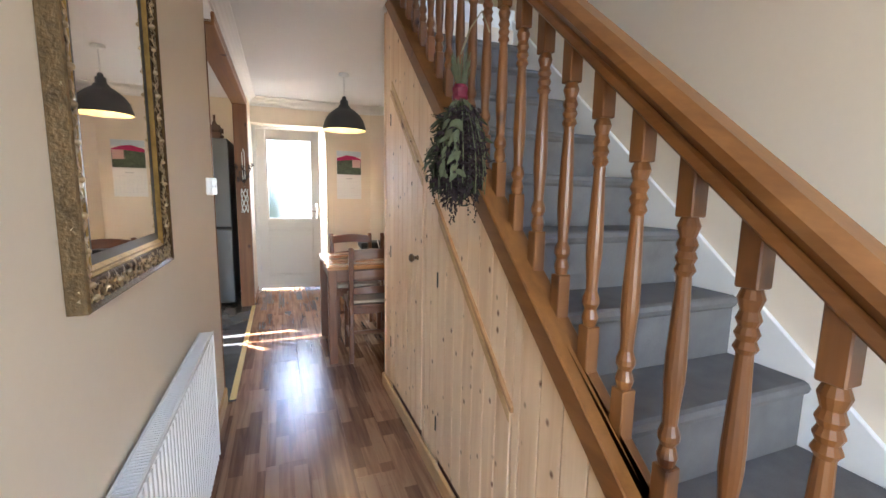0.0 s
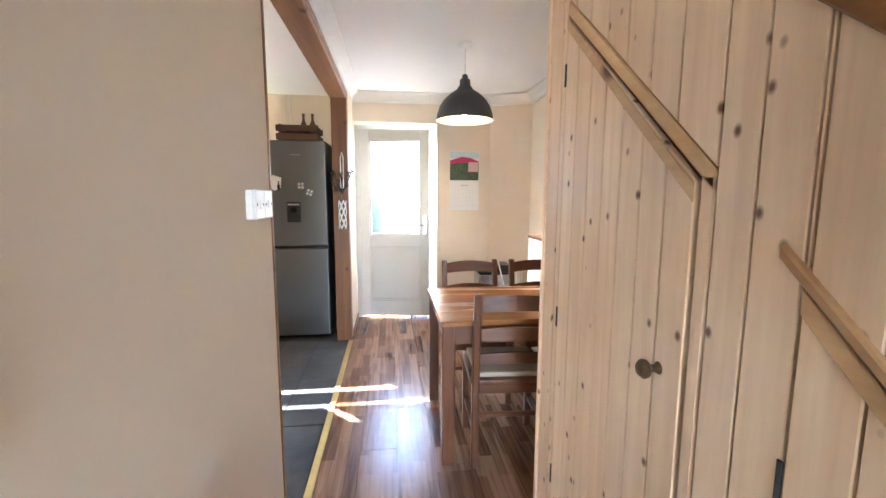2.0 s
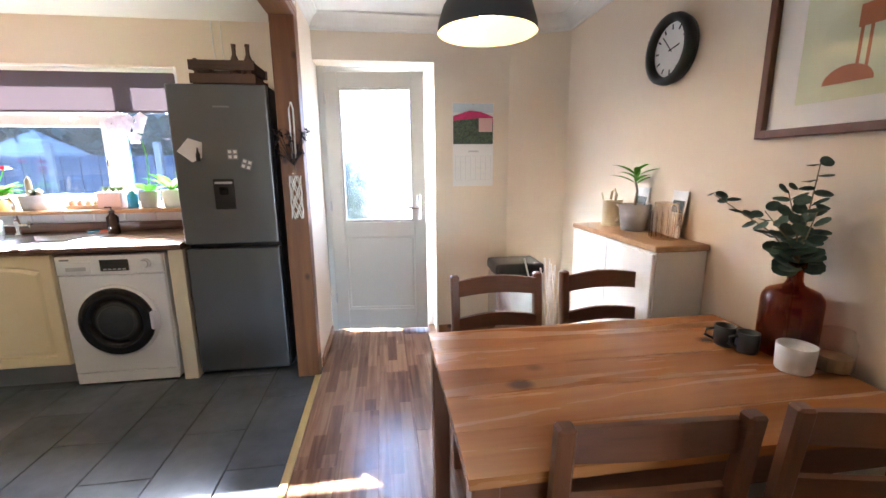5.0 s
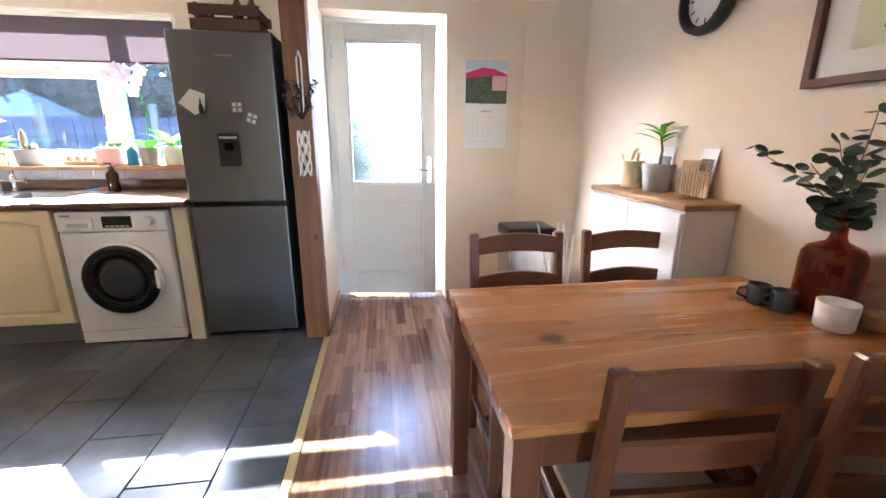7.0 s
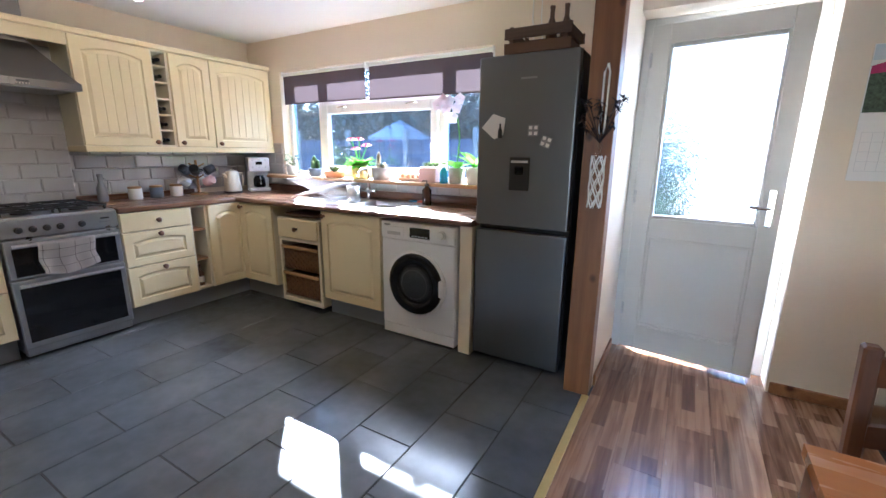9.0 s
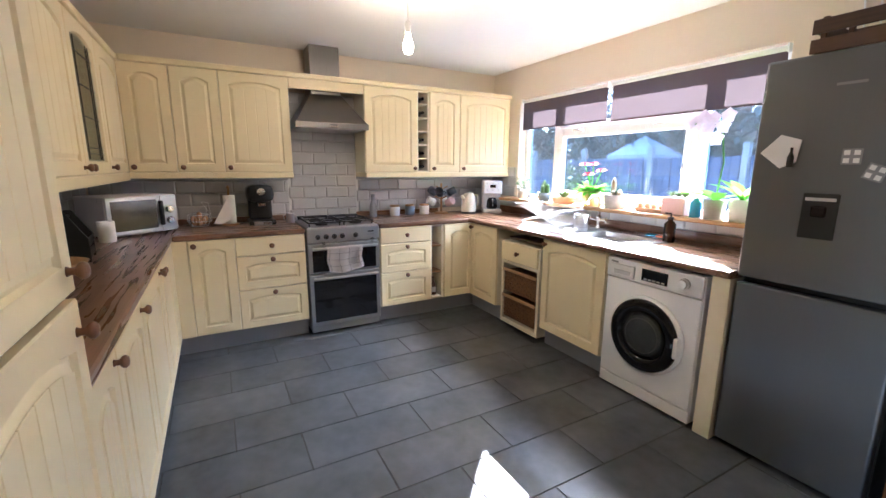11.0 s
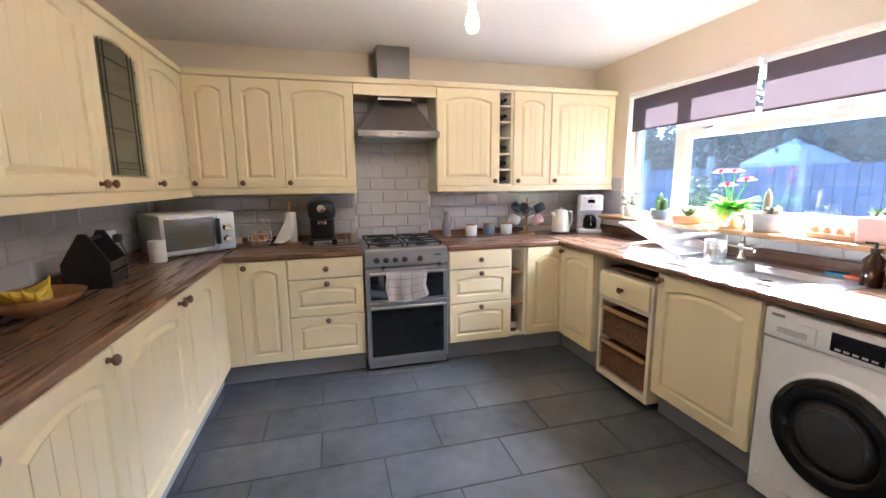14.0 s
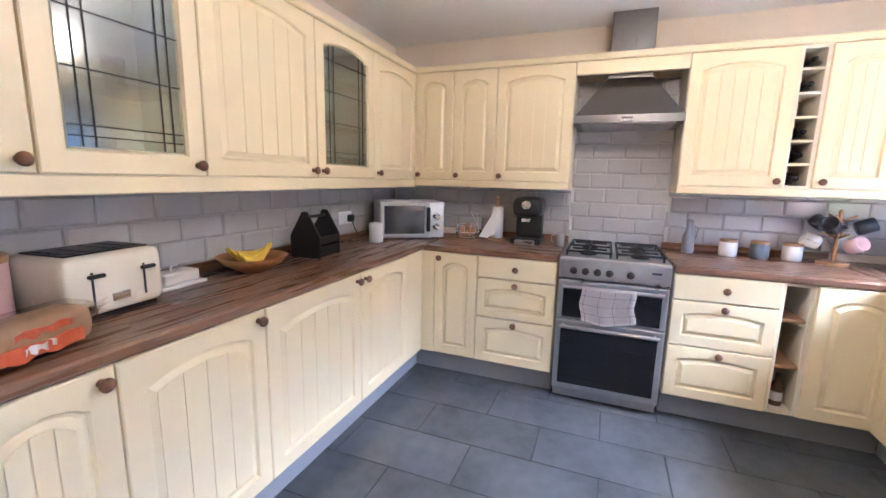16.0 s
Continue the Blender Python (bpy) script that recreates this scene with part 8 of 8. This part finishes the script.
for x, y, z in ((0.0, -0.01, 0.56), (-0.05, -0.03, 0.61), (-0.1, -0.04, 0.62), (-0.15, -0.04, 0.585), (-0.02, -0.03, 0.49), (-0.07, -0.04, 0.55), (0.03, -0.02, 0.62)):
    for i in range(5):
        a = 2 * math.pi * i / 5 + 0.3
        leaf(ft, (x, y, z), (math.cos(a), -0.25, math.sin(a)), (0, -1, 0), 0.048, 0.05, 0.1, 3)
part("leaves", lv, M_LEAF2, t, "glossy strap leaves", True)
part("flower_stem", fs, M_LEAF2, t)
part("petals", ft, M_PETAL, t, "white-pink orchid petals")
t = planter(-1.14, 5.77, 0.07, 0.13, M_CERAM, "broad-leaved plant in a white pot")
lv = bmesh.new()
for i in range(7):
    a = i * 1.1
    leaf(lv, (0, 0, 0.12), (math.cos(a), math.sin(a) * 0.6, 1.1), (0, 0, 1), 0.2, 0.07, 0.4, 5)
part("leaves", lv, M_LEAF2, t, "", True)
t = thing("sauce_bottle", "small bottle standing on the open shelf", "bottle", west(4.805, -3.28) @ pose(0, 0, 0.167))
part("glass", lathe([(0.03, 0), (0.032, 0.005), (0.032, 0.1), (0.012, 0.14), (0.012, 0.18), (0.002, 0.182)], (0, 0, 0), 16), M_DARKWOOD, t, "", True)
part("label", lathe([(0.0325, 0.03), (0.0325, 0.08)], (0, 0, 0), 16), M_CERAM, t)

# ---- splashback tiles ----
def bevel_tile(w, h, t=0.009, e=0.009):
    bm = bmesh.new()
    quads(bm, [(0, 0, 0), (w, 0, 0), (w, 0, h), (0, 0, h), (0, -0.004, 0), (w, -0.004, 0), (w, -0.004, h), (0, -0.004, h), (e, -t, e), (w - e, -t, e), (w - e, -t, h - e), (e, -t, h - e)],
          [(4, 5, 9, 8), (5, 6, 10, 9), (6, 7, 11, 10), (7, 4, 8, 11), (8, 9, 10, 11), (0, 1, 5, 4), (1, 2, 6, 5), (2, 3, 7, 6), (3, 0, 4, 7)])
    return bm


tile_meshes = {}


def tile(parent, m, w, h, material, name="tile"):
    key = (round(w, 3), round(h, 3), material.name)
    if key not in tile_meshes:
        ob = part(name, bevel_tile(w, h, e=min(0.009, w * 0.3)), material, parent)
        tile_meshes[key] = ob.data
    else:
        ob = new(name, tile_meshes[key])
        ob.parent = parent
    ob.matrix_basis = m
    return ob


def tiled(label, m, length, z0, rows, material=None, pitch=0.2085, rh=0.1035, shift=0.0):
    s = thing("splashback", label, "splashback", m)
    setting(s)
    part("grout", box((0, -0.003, z0), (length, 0, z0 + rows * rh)), M_GROUT, s)
    for k in range(rows):
        x = -pitch * (0.5 if k % 2 else 0.0) + shift
        while x < length:
            a, b = max(0.001, x + 0.001), min(length - 0.001, x + pitch - 0.001)
            if b - a > 0.03:
                tile(s, pose(a, -0.003, z0 + k * rh + 0.001), b - a, rh - 0.002, material or M_GREYTILE)
            x += pitch
    return s


tiled("grey bevelled metro tiles below the corner wall cabinets", west(2.19, WW), 1.43, 0.947, 4, None, shift=-0.07)
tiled("grey bevelled metro tiles behind the cooker", west(3.62, WW), 0.63, 0.78, 12, None, shift=0.02)
tiled("grey bevelled metro tiles behind the kettle and jars", west(4.25, WW), 1.62, 0.947, 4, None, shift=0.02)
tiled("grey bevelled metro tiles along the long worktop", south(-0.95, SW), 2.885, 0.947, 4, None)
tiled("pale tiles below the window shelf", north(-3.82, NW), 2.96, 0.967, 1, M_WTILE, 0.2085, 0.078)
tiled("grey bevelled metro tiles in the window corner", north(-3.83, NW), 0.43, 1.075, 3, None)

# ---- floor pieces, last ----
fk = bpy.data.objects["floor_kitchen"]
PIT, RH = 0.613, 0.3055
tm = {}
for k in range(-4, 8):
    x1 = -1.285 - RH * k
    x0 = x1 - RH
    ph = 4.235 if k % 2 == 0 else 3.93
    for j in range(-4, 4):
        y0 = ph + PIT * j
        y1 = y0 + PIT
        a, b = max(x0, -3.4) + 0.003, min(x1, -0.1) - 0.003
        c, d = max(y0, SW + 0.3) + 0.003, min(y1, 5.6) - 0.003
        if b - a < 0.03 or d - c < 0.03:
            continue
        key = (round(b - a, 3), round(d - c, 3))
        if key not in tm:
            ob = part("floor_tile", box((0, 0, -0.006), (key[0], key[1], 0.0), 0.0015), M_SLATE, fk)
            tm[key] = ob.data
        else:
            ob = new("floor_tile", tm[key])
            ob.parent = fk
        ob.location = (a, c, 0)
PW, PL = 0.192, 1.28
for k in range(4):
    c, d = max(-1.6, -2.1 + k * PL), min(2.79, -2.1 + (k + 1) * PL)
    ob = part("floor_plank", box((0.0004, 0.0004, -0.008), (0.0556, d - c - 0.0004, 0.0), 0.0008), M_LAM, floor_d)
    ob.location = (-0.1185, c, 0)
lam = {}
k = 0
x = -0.062
while x < RWALL - 0.02:
    w = min(PW, RWALL - 0.002 - x)
    off = (0.0, 0.43, 0.86, 0.21, 0.64)[k % 5]
    y = 4.185 - 0.0 + off - 6 * PL
    while y < ND + 0.22:
        c, d = max(y, -1.6), min(y + PL, ND + 0.24)
        if d - c > 0.03:
            key = (round(w, 3), round(d - c, 3))
            if key not in lam:
                ob = part("floor_plank", box((0.0004, 0.0004, -0.008), (key[0] - 0.0004, key[1] - 0.0004, 0.0), 0.0008), M_LAM, floor_d)
                lam[key] = ob.data
            else:
                ob = new("floor_plank", lam[key])
                ob.parent = floor_d
            ob.location = (x, c, 0)
        y += PL
    x += PW
    k += 1
